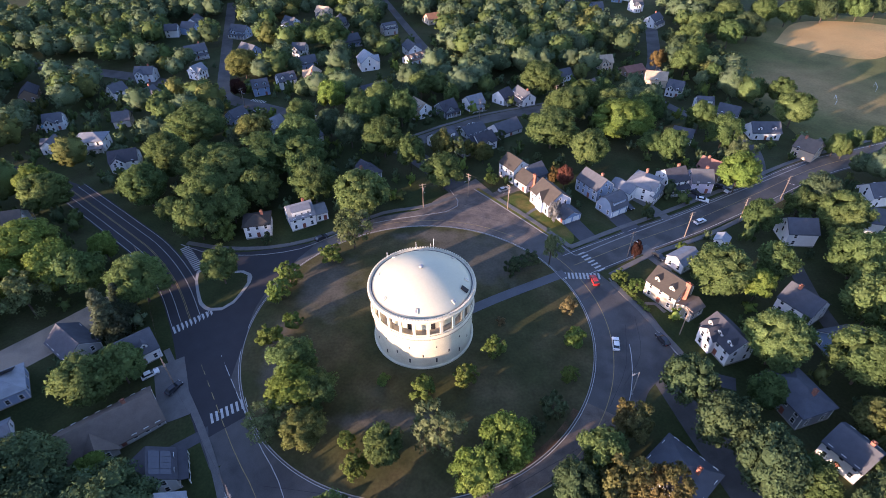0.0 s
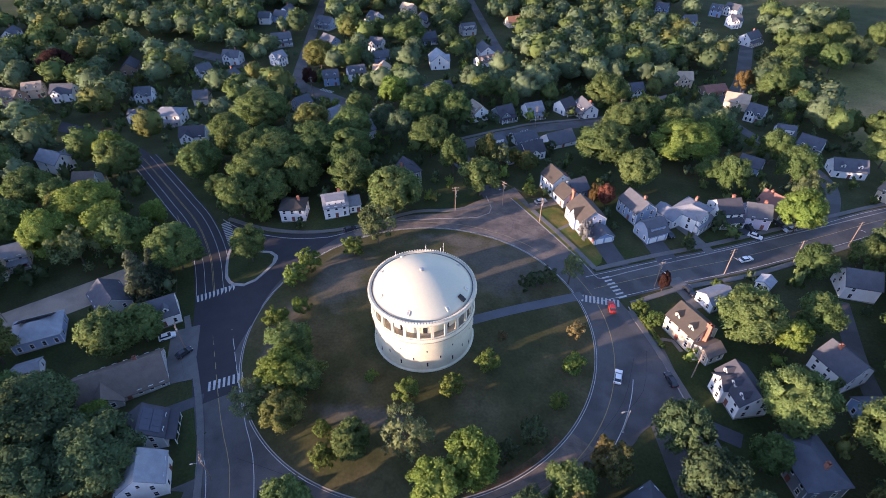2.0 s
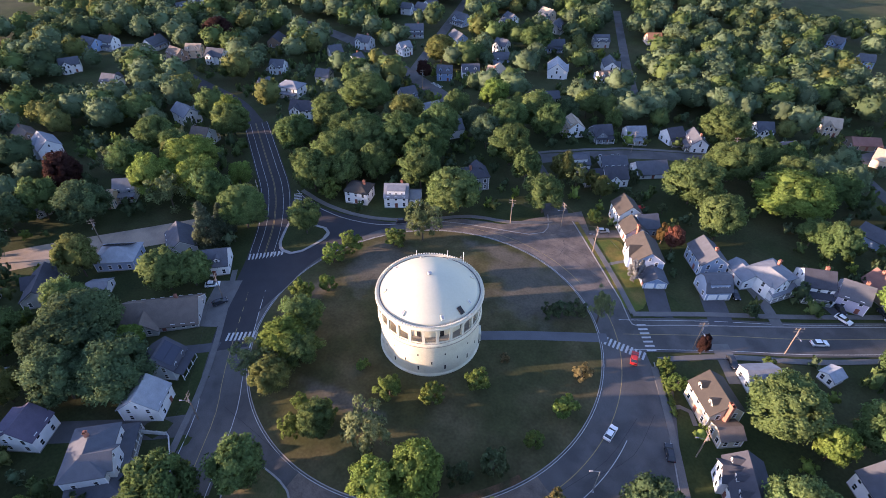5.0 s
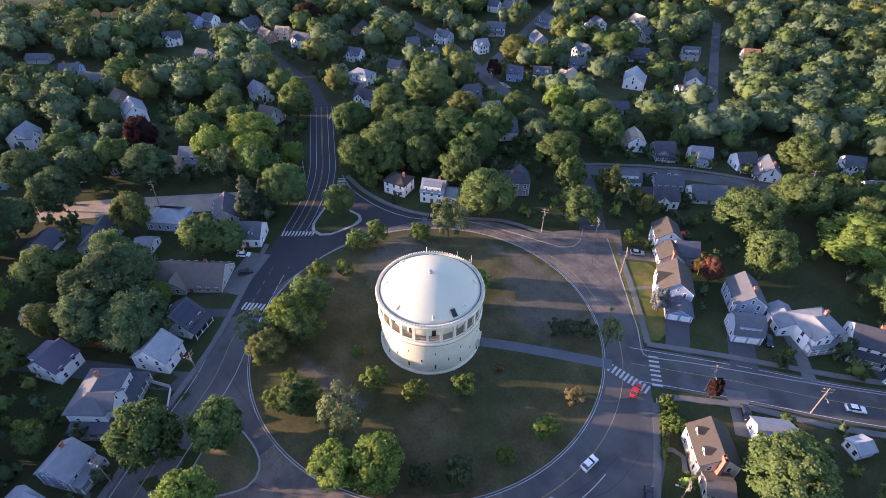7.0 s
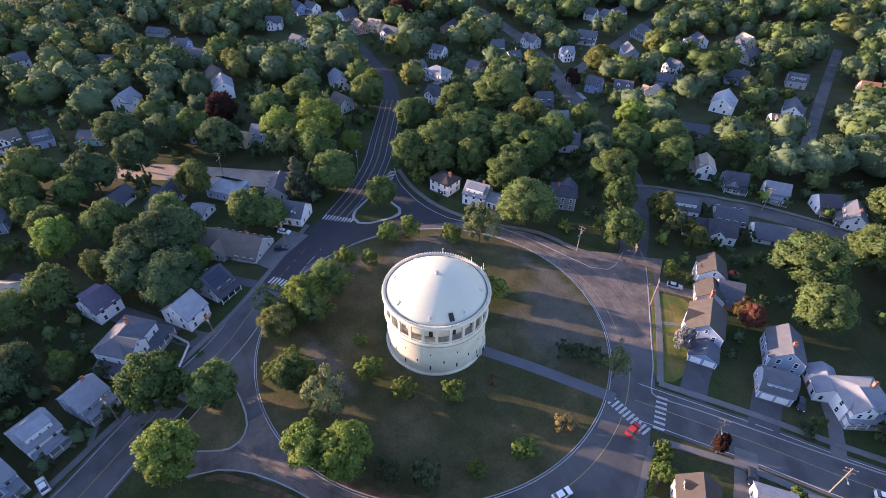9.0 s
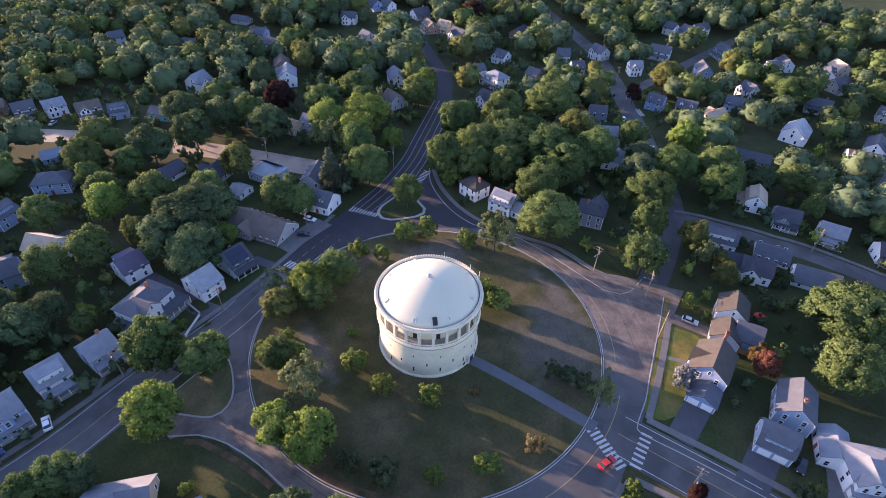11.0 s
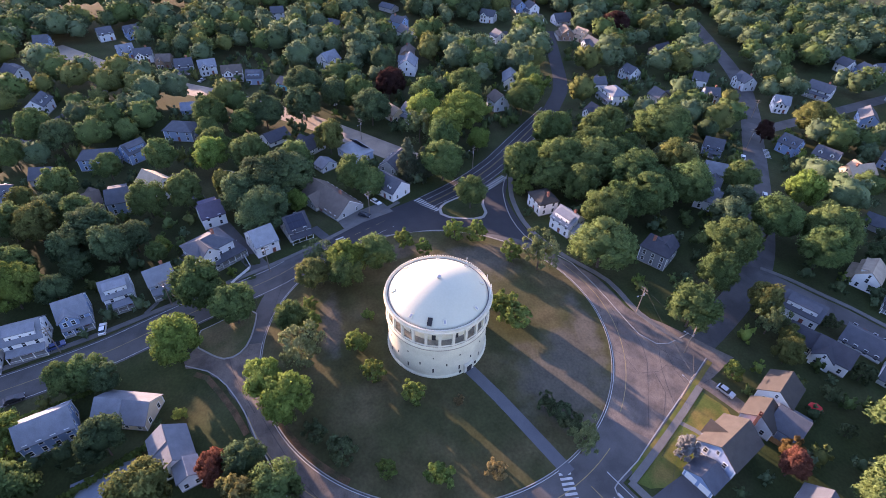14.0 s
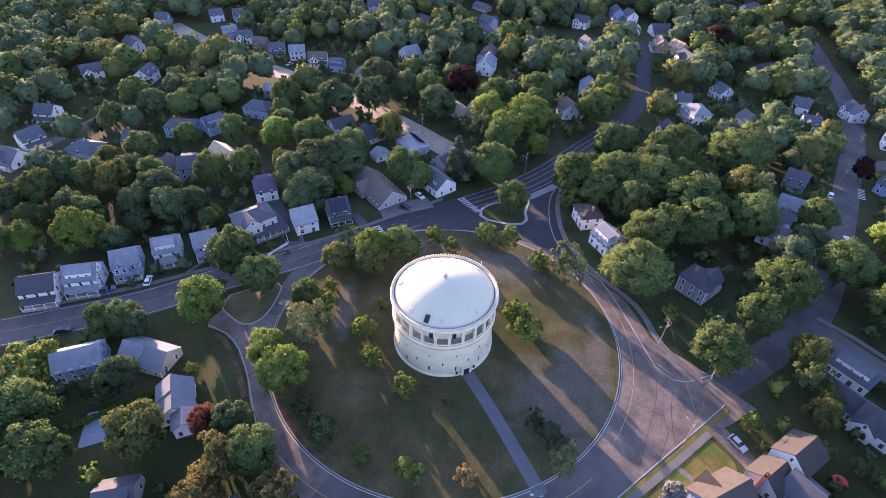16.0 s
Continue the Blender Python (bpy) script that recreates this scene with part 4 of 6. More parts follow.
    if "wrap" in ex:
        pd = 2.8
        a, b = l + pd, w + pd
        v = [(-l, -w, 3.6), (l, -w, 3.6), (l, w, 3.6), (-l, w, 3.6), (-a, -b, 2.7), (a, -b, 2.7), (a, w, 2.7), (-a, w, 2.7)]
        v += [(p, q, c + 0.2) for p, q, c in v]
        f = []
        for i, j in ((0, 1), (1, 2), (3, 0)):
            f += [(i, j, 4 + j, 4 + i), (8 + i, 12 + i, 12 + j, 8 + j), (4 + i, 4 + j, 12 + j, 12 + i)]
        piece("porch_roof", v, f, ROOF[roof], root)
        part("porch_floor", boxed(-a, a, -b, w, -2.6, 0.4), M_FOUND, root)
        for i in range(9):
            px = -a + 0.2 + (2 * a - 0.4) * i / 8
            part("porch_post", boxed(px - 0.1, px + 0.1, -b + 0.1, -b + 0.3, 0.3, 2.8), M_TRIM, root)
        for sx in (-1, 1):
            for i in range(1, 6):
                py = -b + (w + b) * i / 5
                part("porch_post", boxed(sx * (a - 0.2) - 0.1, sx * (a - 0.2) + 0.1, py - 0.3, py - 0.1, 0.3, 2.8), M_TRIM, root)
            part("porch_rail", boxed(sx * (a - 0.2) - 0.04, sx * (a - 0.2) + 0.04, -b + 0.2, w, 1.0, 1.1), M_TRIM, root)
        part("porch_rail", boxed(-a + 0.2, a - 0.2, -b + 0.16, -b + 0.24, 1.0, 1.1), M_TRIM, root)
    if "porch" in ex:
        pd = 2.3
        v = [(-l, -w - pd, 2.6), (l, -w - pd, 2.6), (l, -w, 3.35), (-l, -w, 3.35)]
        v = v + [(a, b, c + 0.18) for a, b, c in v]
        pr = piece("porch_roof", v, [(3, 2, 1, 0), (4, 5, 6, 7), (0, 1, 5, 4), (1, 2, 6, 5), (3, 0, 4, 7), (2, 3, 7, 6)], ROOF[roof], root)
        part("porch_floor", boxed(-l, l, -w - pd, -w, -2.4, 0.35), M_FOUND, root)
        m = max(3, int(L / 2.4))
        for i in range(m + 1):
            px = -l + 0.12 + (L - 0.24) * i / m
            part("porch_post", boxed(px - 0.09, px + 0.09, -w - pd + 0.05, -w - pd + 0.23, 0.3, 2.7), M_TRIM, root)
        part("porch_rail", boxed(-l + 0.1, l - 0.1, -w - pd + 0.1, -w - pd + 0.16, 0.95, 1.05), M_TRIM, root)
    return root


def plain_words(wall, roof, ex, H):
    w = {"pale": "pale grey", "bluewhite": "pale blue", "bluegrey": "blue-grey", "slatewall": "dark slate-grey"}.get(wall, wall)
    r = {"tan2": "sandy", "warm": "weathered grey", "light": "light grey", "slate": "slate-grey", "bluegrey": "blue-grey", "redbrown": "red-brown", "dark": "dark"}.get(roof, roof)
    bits = ["%s clapboard %s with %s %sroof" % (w, "house" if H > 5.6 else "low house", r, "hipped " if "hip" in ex else "")]
    for key, words in (("wrap", "wrap-around porch"), ("porch", "front porch"), ("dormers2", "two dormers"), ("dormers3", "three dormers"), ("gambrel", "gambrel roof"), ("shed", "shed dormer"),
                       ("cross", "front gable"), ("solar", "solar panels"), ("garage", "garage doors"), ("chimney", "brick chimney")):
        if key in ex.split(","):
            bits.append(words)
            break
    return " and ".join(bits)


HOUSE_SPOTS = []


def place_house(x, y, rot, L, W, H, wall, roof, extras=""):
    """A house turned so that its front looks at the nearest road."""
    best = min(((Vector((x, y, 0)) - p).length, i, p) for i, (line, half) in enumerate(ROAD_LINES) for p in line[::2] if half > 2)[2]
    if math.hypot(x - CX, y - CY) < 90:
        best = Vector((CX, CY, 0)) if math.hypot(x - CX, y - CY) < 75 else best
    d = Vector((best.x - x, best.y - y))
    if "garage" not in extras:
        n = Vector((math.sin(radians(rot)), -math.cos(radians(rot))))
        if n.dot(d) < 0:
            rot += 180
    if "flip" in extras:
        rot += 180
    near_house = math.hypot(x - CX, y - CY) < 125
    FAR_HOUSE[0] = math.hypot(x - CX, y - CY) > 170
    ob = house(x, y, rot, L, W, H, wall, roof, extras, 2 if near_house else 1)
    HOUSE_SPOTS.append((x, y, max(L, W) / 2))
    tagged(ob, plain_words(wall, roof, extras, H), "house", "houses of the neighbourhood")
    return ob


# ---- the houses, row by row ----
place_house(-18.6, -19.6, 106, 9.4, 8.0, 8.5, "white", "dark", "porch")
place_house(-23.9, -9.5, 104, 9.1, 8.0, 8.5, "white", "grey", "porch,shed")
place_house(-31.7, -0.2, 112, 7.6, 8.5, 8.5, "blue", "grey", "cross,porch")
place_house(-38.6, 9.7, 111, 7.6, 8.5, 8.5, "pale", "grey", "shed,porch")
place_house(-42.6, 20.7, 116, 7.6, 8.0, 8.0, "bluegrey", "grey", "porch,chimney")
place_house(-53.8, 33.5, -51, 12.6, 9.0, 9.4, "pale", "slate", "hip,cross,wrap,chimney,flip")
place_house(-57.5, 49.7, -62, 7.6, 9.5, 8.5, "white", "light", "chimneyside")
place_house(-64.2, 60.3, -67, 7.6, 9.5, 8.0, "pale", "dark", "solar,porch")
place_house(-75.4, 30.9, -66, 7.7, 8.5, 8.0, "white", "purple", "shed")
place_house(-80.2, 73.0, 38, 21.5, 12.0, 6.6, "grey", "brown", "cross,chimney")
place_house(-98.3, 34.9, 40, 6.5, 5.5, 5.2, "white", "light", "")
place_house(-84.6, 95.6, 39, 12.0, 9.0, 7.4, "white", "slate", "dormers2")
place_house(-103.0, 99.5, -36, 12.0, 9.0, 5.6, "grey", "slate", "")
place_house(-113.7, 83.7, 34, 12.0, 9.4, 6.4, "bluewhite", "light", "hip,solar")
place_house(-106.2, 71.0, 36, 5.8, 7.0, 4.2, "pale", "grey", "")
place_house(-133.8, 49.2, -54, 10.5, 9.0, 4.8, "white", "dark", "")
place_house(-121.5, 63.0, -46, 13.6, 9.0, 6.5, "grey", "dark", "cross")
place_house(-147.5, 112.3, 38, 7.6, 7.5, 7.5, "pale", "grey", "porch")
place_house(-148.9, 104.0, 32, 7.6, 7.0, 6.5, "tan", "tan", "")
place_house(-219.5, 74.2, 129, 9.5, 10.0, 10.0, "white", "grey", "cross")
place_house(-209.4, 118.6, -16, 12.5, 9.0, 9.5, "white", "grey", "cross")
place_house(-227.9, 120.3, -14, 12.5, 8.0, 8.5, "brown", "brown", "chimney")
place_house(-182.3, 171.1, -13, 12.5, 8.0, 8.5, "white", "grey", "cross")
place_house(-154.6, 156.9, 14, 8.1, 8.0, 8.5, "pale", "brown", "porch")
place_house(-159.4, 221.7, 7, 12.5, 9.0, 8.0, "white", "grey", "hip,porch")
place_house(-134.7, 201.8, 18, 10.9, 8.5, 8.0, "white", "dark", "cross")
place_house(-64.2, 150.4, 12, 8.6, 7.4, 7.3, "white", "warm", "hip,chimney")
place_house(-50.4, 155.0, 27, 8.6, 8.5, 8.0, "white", "grey", "shed,chimney")
place_house(-44.2, 158.0, 27, 4.0, 6.4, 5.2, "white", "grey", "")
place_house(-29.4, 178.3, 39, 9.0, 8.0, 8.2, "slatewall", "dark", "hip,cross,chimney,porch")
place_house(-77.6, 229.4, 57, 8.2, 8.0, 7.5, "pale", "grey", "")
place_house(-58.0, 214.4, 50, 8.4, 8.0, 7.5, "white", "grey", "dormers2")
place_house(-67.2, 220.8, 55, 7.2, 7.6, 7.2, "white", "slate", "cross")
place_house(-99.0, 242.4, 55, 8.0, 7.6, 7.5, "bluewhite", "slate", "porch")
place_house(-36.4, 277.0, 34, 15.0, 8.5, 5.2, "grey", "slate", "")
place_house(-190.9, 246.4, 18, 8.4, 8.0, 7.5, "pale", "slate", "cross")
place_house(-280.0, -61.0, 120, 8.4, 7.6, 7.5, "pale", "slate", "")
place_house(-283.3, -46.4, 120, 8.4, 7.6, 7.5, "blue", "slate", "cross")
place_house(-314.8, 40.3, 100, 8.6, 8.0, 8.0, "pale", "slate", "")
place_house(-80.4, 322.0, 30, 9.6, 8.0, 7.5, "bluewhite", "slate", "porch")
place_house(27.9, 180.9, -56, 8.2, 7.8, 9.0, "pale", "warm", "")
place_house(32.4, 173.6, -56, 6.6, 7.4, 6.4, "pale", "warm", "chimneyend")
place_house(35.3, 179.0, 35, 6.7, 8.0, 6.8, "bluegrey", "slate", "")
place_house(38.6, 160.3, -63.4, 11.0, 9.2, 8.7, "bluewhite", "warm", "frontgable")
place_house(43.5, 152.5, -63.4, 5.6, 6.9, 4.3, "blue", "slate", "garage")
place_house(60.2, 157.1, 31, 7.6, 7.4, 6.7, "bluegrey", "slate", "gambrel,shed,garagefront")
place_house(56.4, 168.8, -58, 10.4, 8.2, 8.3, "bluegrey", "slate", "chimney")
place_house(74.6, 168.8, 50, 10.4, 9.0, 8.0, "white", "grey", "hip,cross,porch,chimney")
place_house(67.4, 167.8, -50, 8.6, 6.0, 5.2, "white", "grey", "")
place_house(86.7, 173.2, 17, 8.4, 8.5, 8.5, "white", "dark", "porch,chimney")
place_house(97.2, 173.3, -4, 7.7, 8.5, 8.0, "lilac", "slate", "chimney")
place_house(106.2, 183.0, -46, 9.2, 8.5, 7.0, "brown", "redbrown", "chimney")
place_house(65.4, 113.0, -54, 9.7, 8.3, 8.6, "cream", "warm", "dormers2,chimneyend")
place_house(69.4, 106.4, 33, 5.4, 4.8, 4.6, "cream", "brown", "")
place_house(75.0, 127.3, 32, 8.1, 6.0, 5.0, "white", "grey", "")
place_house(91.4, 137.4, 53, 4.4, 3.8, 3.6, "white", "light", "")
place_house(117.7, 141.4, -4, 9.3, 8.5, 8.5, "white", "slate", "")
place_house(100.8, 106.4, -58, 9.4, 9.0, 8.5, "white", "slate", "chimney")
place_house(74.2, 93.9, -72, 10.6, 7.8, 8.2, "white", "dark", "cross,dormers3")
place_house(84.0, 76.8, -73, 12.6, 9.4, 7.5, "slatewall", "slate", "hip,chimney")
place_house(88.9, 62.3, -60, 8.5, 8.5, 8.0, "white", "slate", "chimney")
place_house(49.8, 57.7, -50, 12.1, 11.0, 7.5, "grey", "slate", "hip,chimney")
place_house(105.3, 93.3, 12, 9.4, 8.5, 7.0, "blue", "slate", "")
place_house(161.3, 167.0, 10, 9.8, 8.5, 8.0, "white", "slate", "")
place_house(146.4, 149.5, -14, 8.4, 8.5, 8.0, "pale", "slate", "")
place_house(7.2, 6.5, 112, 11.0, 8.0, 7.8, "blue", "grey", "")
place_house(4.0, 22.8, 75, 12.8, 8.2, 6.0, "cream", "grey", "halfroof")
place_house(18.0, 35.9, 23, 9.6, 8.0, 6.6, "white", "grey", "halfroof")
place_house(23.8, 40.4, 23, 4.6, 4.8, 5.2, "white", "grey", "")
place_house(41.9, 33.5, 104, 7.6, 8.0, 6.0, "grey", "slate", "shed")
place_house(-179.7, -91.2, 123, 10.1, 8.0, 8.0, "white", "slate", "cross")
place_house(-179.1, -62.0, 177, 10.6, 8.0, 8.0, "pale", "slate", "dormers2")
place_house(-121.9, -19.6, 91, 12.5, 8.0, 7.5, "blue", "slate", "hip")
place_house(-125.8, -7.0, 135, 8.6, 8.0, 8.0, "blue", "slate", "shed")
place_house(-100.4, -51.1, 78, 12.5, 9.0, 7.0, "bluegrey", "slate", "hip")
place_house(-112.9, -37.2, 87, 7.6, 8.0, 6.0, "grey", "slate", "")
place_house(-90.4, -13.7, 114, 7.6, 8.0, 6.5, "tan", "brown", "cross,porch")
place_house(-88.6, -2.5, 100, 7.6, 8.5, 8.5, "bluegrey", "slate", "shed")
place_house(-96.5, 8.3, 50, 11.3, 8.5, 9.0, "white", "tan", "porch")
place_house(-248.8, -41.5, 115, 8.6, 7.5, 7.5, "blue", "grey", "dormers2")
place_house(-241.8, -30.0, 100, 9.1, 7.5, 7.5, "white", "slate", "cross,chimney")
place_house(-232.7, -17.0, 88, 7.8, 7.5, 7.0, "brown", "brown", "cross")
place_house(-223.6, -4.9, 99, 8.9, 7.5, 7.5, "pale", "slate", "porch,chimney")
place_house(-220.7, 7.7, 104, 9.0, 7.5, 7.5, "pale", "grey", "cross")
place_house(-210.7, 22.2, 96, 10.4, 7.5, 7.5, "white", "brown", "cross,porch")
place_house(-203.6, 34.6, 86, 8.1, 7.5, 7.0, "bluegrey", "slate", "shed")
place_house(-107.7, -79.1, 146, 9.1, 8.5, 8.0, "white", "slate", "porch")
place_house(-171.9, 308.1, 1, 10.5, 8.0, 8.0, "pale", "slate", "cross,chimney")
place_house(-142.5, 309.9, 60, 7.6, 8.0, 8.0, "white", "grey", "cross")
place_house(-155.8, 344.8, 31, 12.5, 8.0, 8.0, "pale", "slate", "porch,chimney")
place_house(-121.7, 345.4, -35, 12.5, 8.0, 8.0, "blue", "slate", "")
place_house(-138.6, 384.2, -20, 12.5, 8.0, 8.0, "bluegrey", "slate", "cross,porch")
place_house(-89.3, 344.2, -7, 8.5, 8.0, 8.5, "white", "slate", "cross")
place_house(-98.2, 282.0, 23, 8.4, 8.0, 8.0, "blue", "slate", "dormers2")
place_house(-86.3, 291.2, 32, 9.7, 8.0, 8.0, "white", "slate", "dormers2")
place_house(-72.0, 294.5, 93, 12.5, 8.0, 8.0, "tan", "tan", "cross,chimney")
place_house(-44.1, 319.9, 109, 12.5, 10.0, 9.0, "white", "light", "cross")
place_house(-60.6, 364.6, 31, 12.0, 8.0, 7.0, "blue", "slate", "porch,chimney")
place_house(-16.0, 328.4, 39, 12.5, 9.0, 5.5, "white", "brown", "dormers3")
place_house(-18.6, 342.9, -67, 12.5, 8.0, 8.0, "white", "slate", "cross,porch")
place_house(-36.1, 386.7, 29, 10.1, 8.0, 7.5, "grey", "slate", "shed")
place_house(-6.3, 409.1, 28, 9.3, 8.0, 7.0, "tan", "orange", "porch")
place_house(2.2, 244.7, 37, 8.4, 8.0, 6.8, "slatewall", "dark", "cross,porch")
place_house(15.8, 251.0, 31, 8.5, 7.5, 7.0, "white", "grey", "porch")
place_house(31.2, 259.4, 46, 7.7, 7.5, 7.0, "white", "dark", "porch")
place_house(41.3, 258.6, -64, 11.3, 7.0, 7.0, "white", "slate", "porch,chimney")
place_house(67.3, 290.2, 25, 7.6, 8.0, 7.5, "white", "slate", "cross")
place_house(76.6, 270.9, 40, 8.7, 8.5, 7.5, "white", "slate", "cross,porch")
place_house(-10.4, 243.6, -54, 9.6, 7.0, 7.6, "white", "tan", "shed,porch")
place_house(0.4, 210.0, 36, 10.8, 8.2, 6.9, "white", "slate", "shed,flip")
place_house(10.4, 202.4, 36, 8.0, 7.0, 6.0, "slatewall", "dark", "")
place_house(17.4, 206.4, 36, 9.0, 8.0, 7.0, "white", "dark", "flip,cross")
place_house(13.6, 221.0, 33, 10.5, 9.0, 4.2, "pale", "slate", "")
place_house(28.4, 221.6, 35, 12.5, 9.0, 5.8, "pale", "slate", "flip")
place_house(96.0, 313.3, 8, 7.6, 8.0, 8.0, "tan", "tan", "cross")
place_house(109.9, 304.3, 23, 12.5, 8.0, 5.0, "brown", "redbrown", "")
place_house(117.6, 286.5, -14, 10.9, 8.5, 7.5, "cream", "tan", "cross")
place_house(123.4, 272.5, -32, 7.7, 8.5, 7.5, "pale", "slate", "cross")
place_house(129.4, 249.9, -9, 7.6, 8.0, 7.5, "pale", "slate", "shed")
place_house(137.2, 239.5, -34, 9.3, 8.0, 7.5, "pale", "slate", "porch")
place_house(145.3, 221.4, -2, 12.5, 8.5, 7.0, "white", "slate", "dormers2")
place_house(106.2, 214.5, -30, 8.4, 7.0, 6.2, "bluegrey", "slate", "")
place_house(155.1, 202.4, -51, 8.6, 9.0, 8.0, "tan", "brown", "cross,chimney")
place_house(-257.4, 184.2, 15, 8.4, 8.0, 7.5, "white", "slate", "cross")
place_house(-315.3, 224.9, 12, 10.2, 8.0, 8.0, "white", "slate", "porch,chimney")
place_house(-322.0, 217.0, 1, 12.5, 8.0, 8.0, "blue", "slate", "")
place_house(-270.3, 125.3, 29, 12.5, 8.5, 7.0, "white", "slate", "cross,porch")
place_house(-328.0, 119.1, 42, 12.5, 8.0, 5.0, "grey", "slate", "")
place_house(-235.7, 241.3, 14, 11.6, 9.0, 8.5, "white", "slate", "cross")
place_house(-255.3, 241.6, 28, 9.5, 8.0, 8.0, "tan", "tan", "dormers2")
place_house(-156.8, 277.3, 72, 7.6, 8.0, 7.5, "white", "slate", "cross,chimney")
place_house(-157.3, 246.6, 17, 7.6, 8.0, 7.0, "grey", "slate", "cross")
place_house(-131.5, -85.8, 87, 8.9, 8.0, 8.0, "white", "slate", "porch,chimney")
place_house(-93.1, -77.4, 71, 9.5, 8.5, 7.0, "white", "slate", "cross,porch")
place_house(-219.2, -87.9, 49, 12.5, 8.0, 8.0, "pale", "slate", "shed")
place_house(-266.6, -91.2, 98, 7.6, 8.0, 8.0, "blue", "slate", "porch")
place_house(-143.2, 8.9, 75, 12.5, 9.0, 7.5, "bluegrey", "slate", "hip")
place_house(-168.0, 90.4, 78, 7.6, 8.0, 6.0, "grey", "slate", "cross,chimney")
place_house(-177.2, 220.4, 93, 7.6, 7.0, 6.5, "white", "slate", "cross")
place_house(-176.9, 282.7, 54, 8.0, 8.5, 8.0, "white", "slate", "cross,porch")
place_house(-336.4, 302.2, 77, 7.9, 8.0, 8.0, "pale", "slate", "dormers2")
place_house(-342.2, 321.2, 112, 12.5, 8.0, 8.0, "white", "slate", "cross,chimney")
place_house(-290.9, 239.8, 97, 12.5, 8.5, 7.0, "pale", "slate", "porch,chimney")
place_house(-226.0, 283.5, 114, 12.5, 8.5, 7.0, "brown", "dark", "")
place_house(-284.6, 79.2, 51, 9.7, 8.0, 8.0, "white", "slate", "cross,porch")
place_house(-287.9, 220.2, 33, 7.6, 8.0, 8.0, "white", "slate", "dormers2")
place_house(-260.6, 232.3, -8, 11.7, 8.0, 7.5, "brown", "brown", "porch")
place_house(141.2, 457.5, -23, 7.9, 8.0, 8.0, "blue", "slate", "dormers2")
place_house(153.7, 460.9, -42, 10.5, 8.0, 8.0, "white", "slate", "cross")
place_house(148.0, 431.1, 18, 8.1, 8.0, 8.0, "white", "slate", "cross")
place_house(149.8, 394.4, 45, 12.5, 8.0, 8.0, "pale", "slate", "porch,chimney")
place_house(116.8, 426.4, 10, 8.5, 8.0, 8.0, "blue", "slate", "")
place_house(102.1, 455.8, -22, 8.5, 8.0, 8.0, "blue", "slate", "cross,porch")
place_house(-186.9, 387.1, 8, 8.3, 8.0, 8.0, "white", "slate", "dormers2")
place_house(-177.4, 405.1, 89, 12.5, 8.0, 8.0, "white", "slate", "cross,chimney")
place_house(-141.0, 489.1, 43, 7.6, 8.0, 8.0, "white", "slate", "porch,chimney")
place_house(-87.8, 426.3, -24, 10.5, 8.0, 8.0, "tan", "tan", "")
place_house(-72.7, 401.5, 87, 11.7, 8.0, 8.0, "grey", "slate", "cross,porch")
place_house(-106.9, 389.5, 80, 8.3, 8.0, 7.5, "white", "slate", "shed")
place_house(-170.8, 7.0, 97, 7.9, 8.0, 4.5, "blue", "bluegrey", "")
place_house(-289.4, 122.1, 45, 10.6, 8.0, 8.0, "blue", "slate", "cross,chimney")
place_house(-299.0, 187.7, 56, 10.3, 8.0, 8.0, "white", "slate", "cross")
place_house(-107.1, 401.2, -35, 9.9, 8.0, 8.0, "pale", "slate", "cross,porch")
place_house(-176.0, 392.0, -16, 10.9, 8.0, 8.0, "blue", "slate", "shed")
place_house(-84.4, 409.8, -57, 12.5, 8.0, 8.0, "white", "slate", "dormers2")
place_house(-192.9, 52.9, 49, 10.8, 8.0, 5.5, "turquoise", "slate", "")

# ---- trees ----
rng = np.random.default_rng(11)
_ico = bmesh.new()
bmesh.ops.create_icosphere(_ico, subdivisions=1, radius=1.0)   # 20 faces
_ico.verts.ensure_lookup_table()
ICO_V = np.array([v.co[:] for v in _ico.verts])
ICO_F = np.array([[v.index for v in f.verts] for f in _ico.faces])
_ico.free()
_ico = bmesh.new()
bmesh.ops.create_icosphere(_ico, subdivisions=2, radius=1.0)   # 80 faces
_ico.verts.ensure_lookup_table()
DOME_V = np.array([v.co[:] for v in _ico.verts])
DOME_F = np.array([[v.index for v in f.verts] for f in _ico.faces])
_ico.free()


def unit(v):
    return v / (np.linalg.norm(v, axis=-1, keepdims=True) + 1e-9)


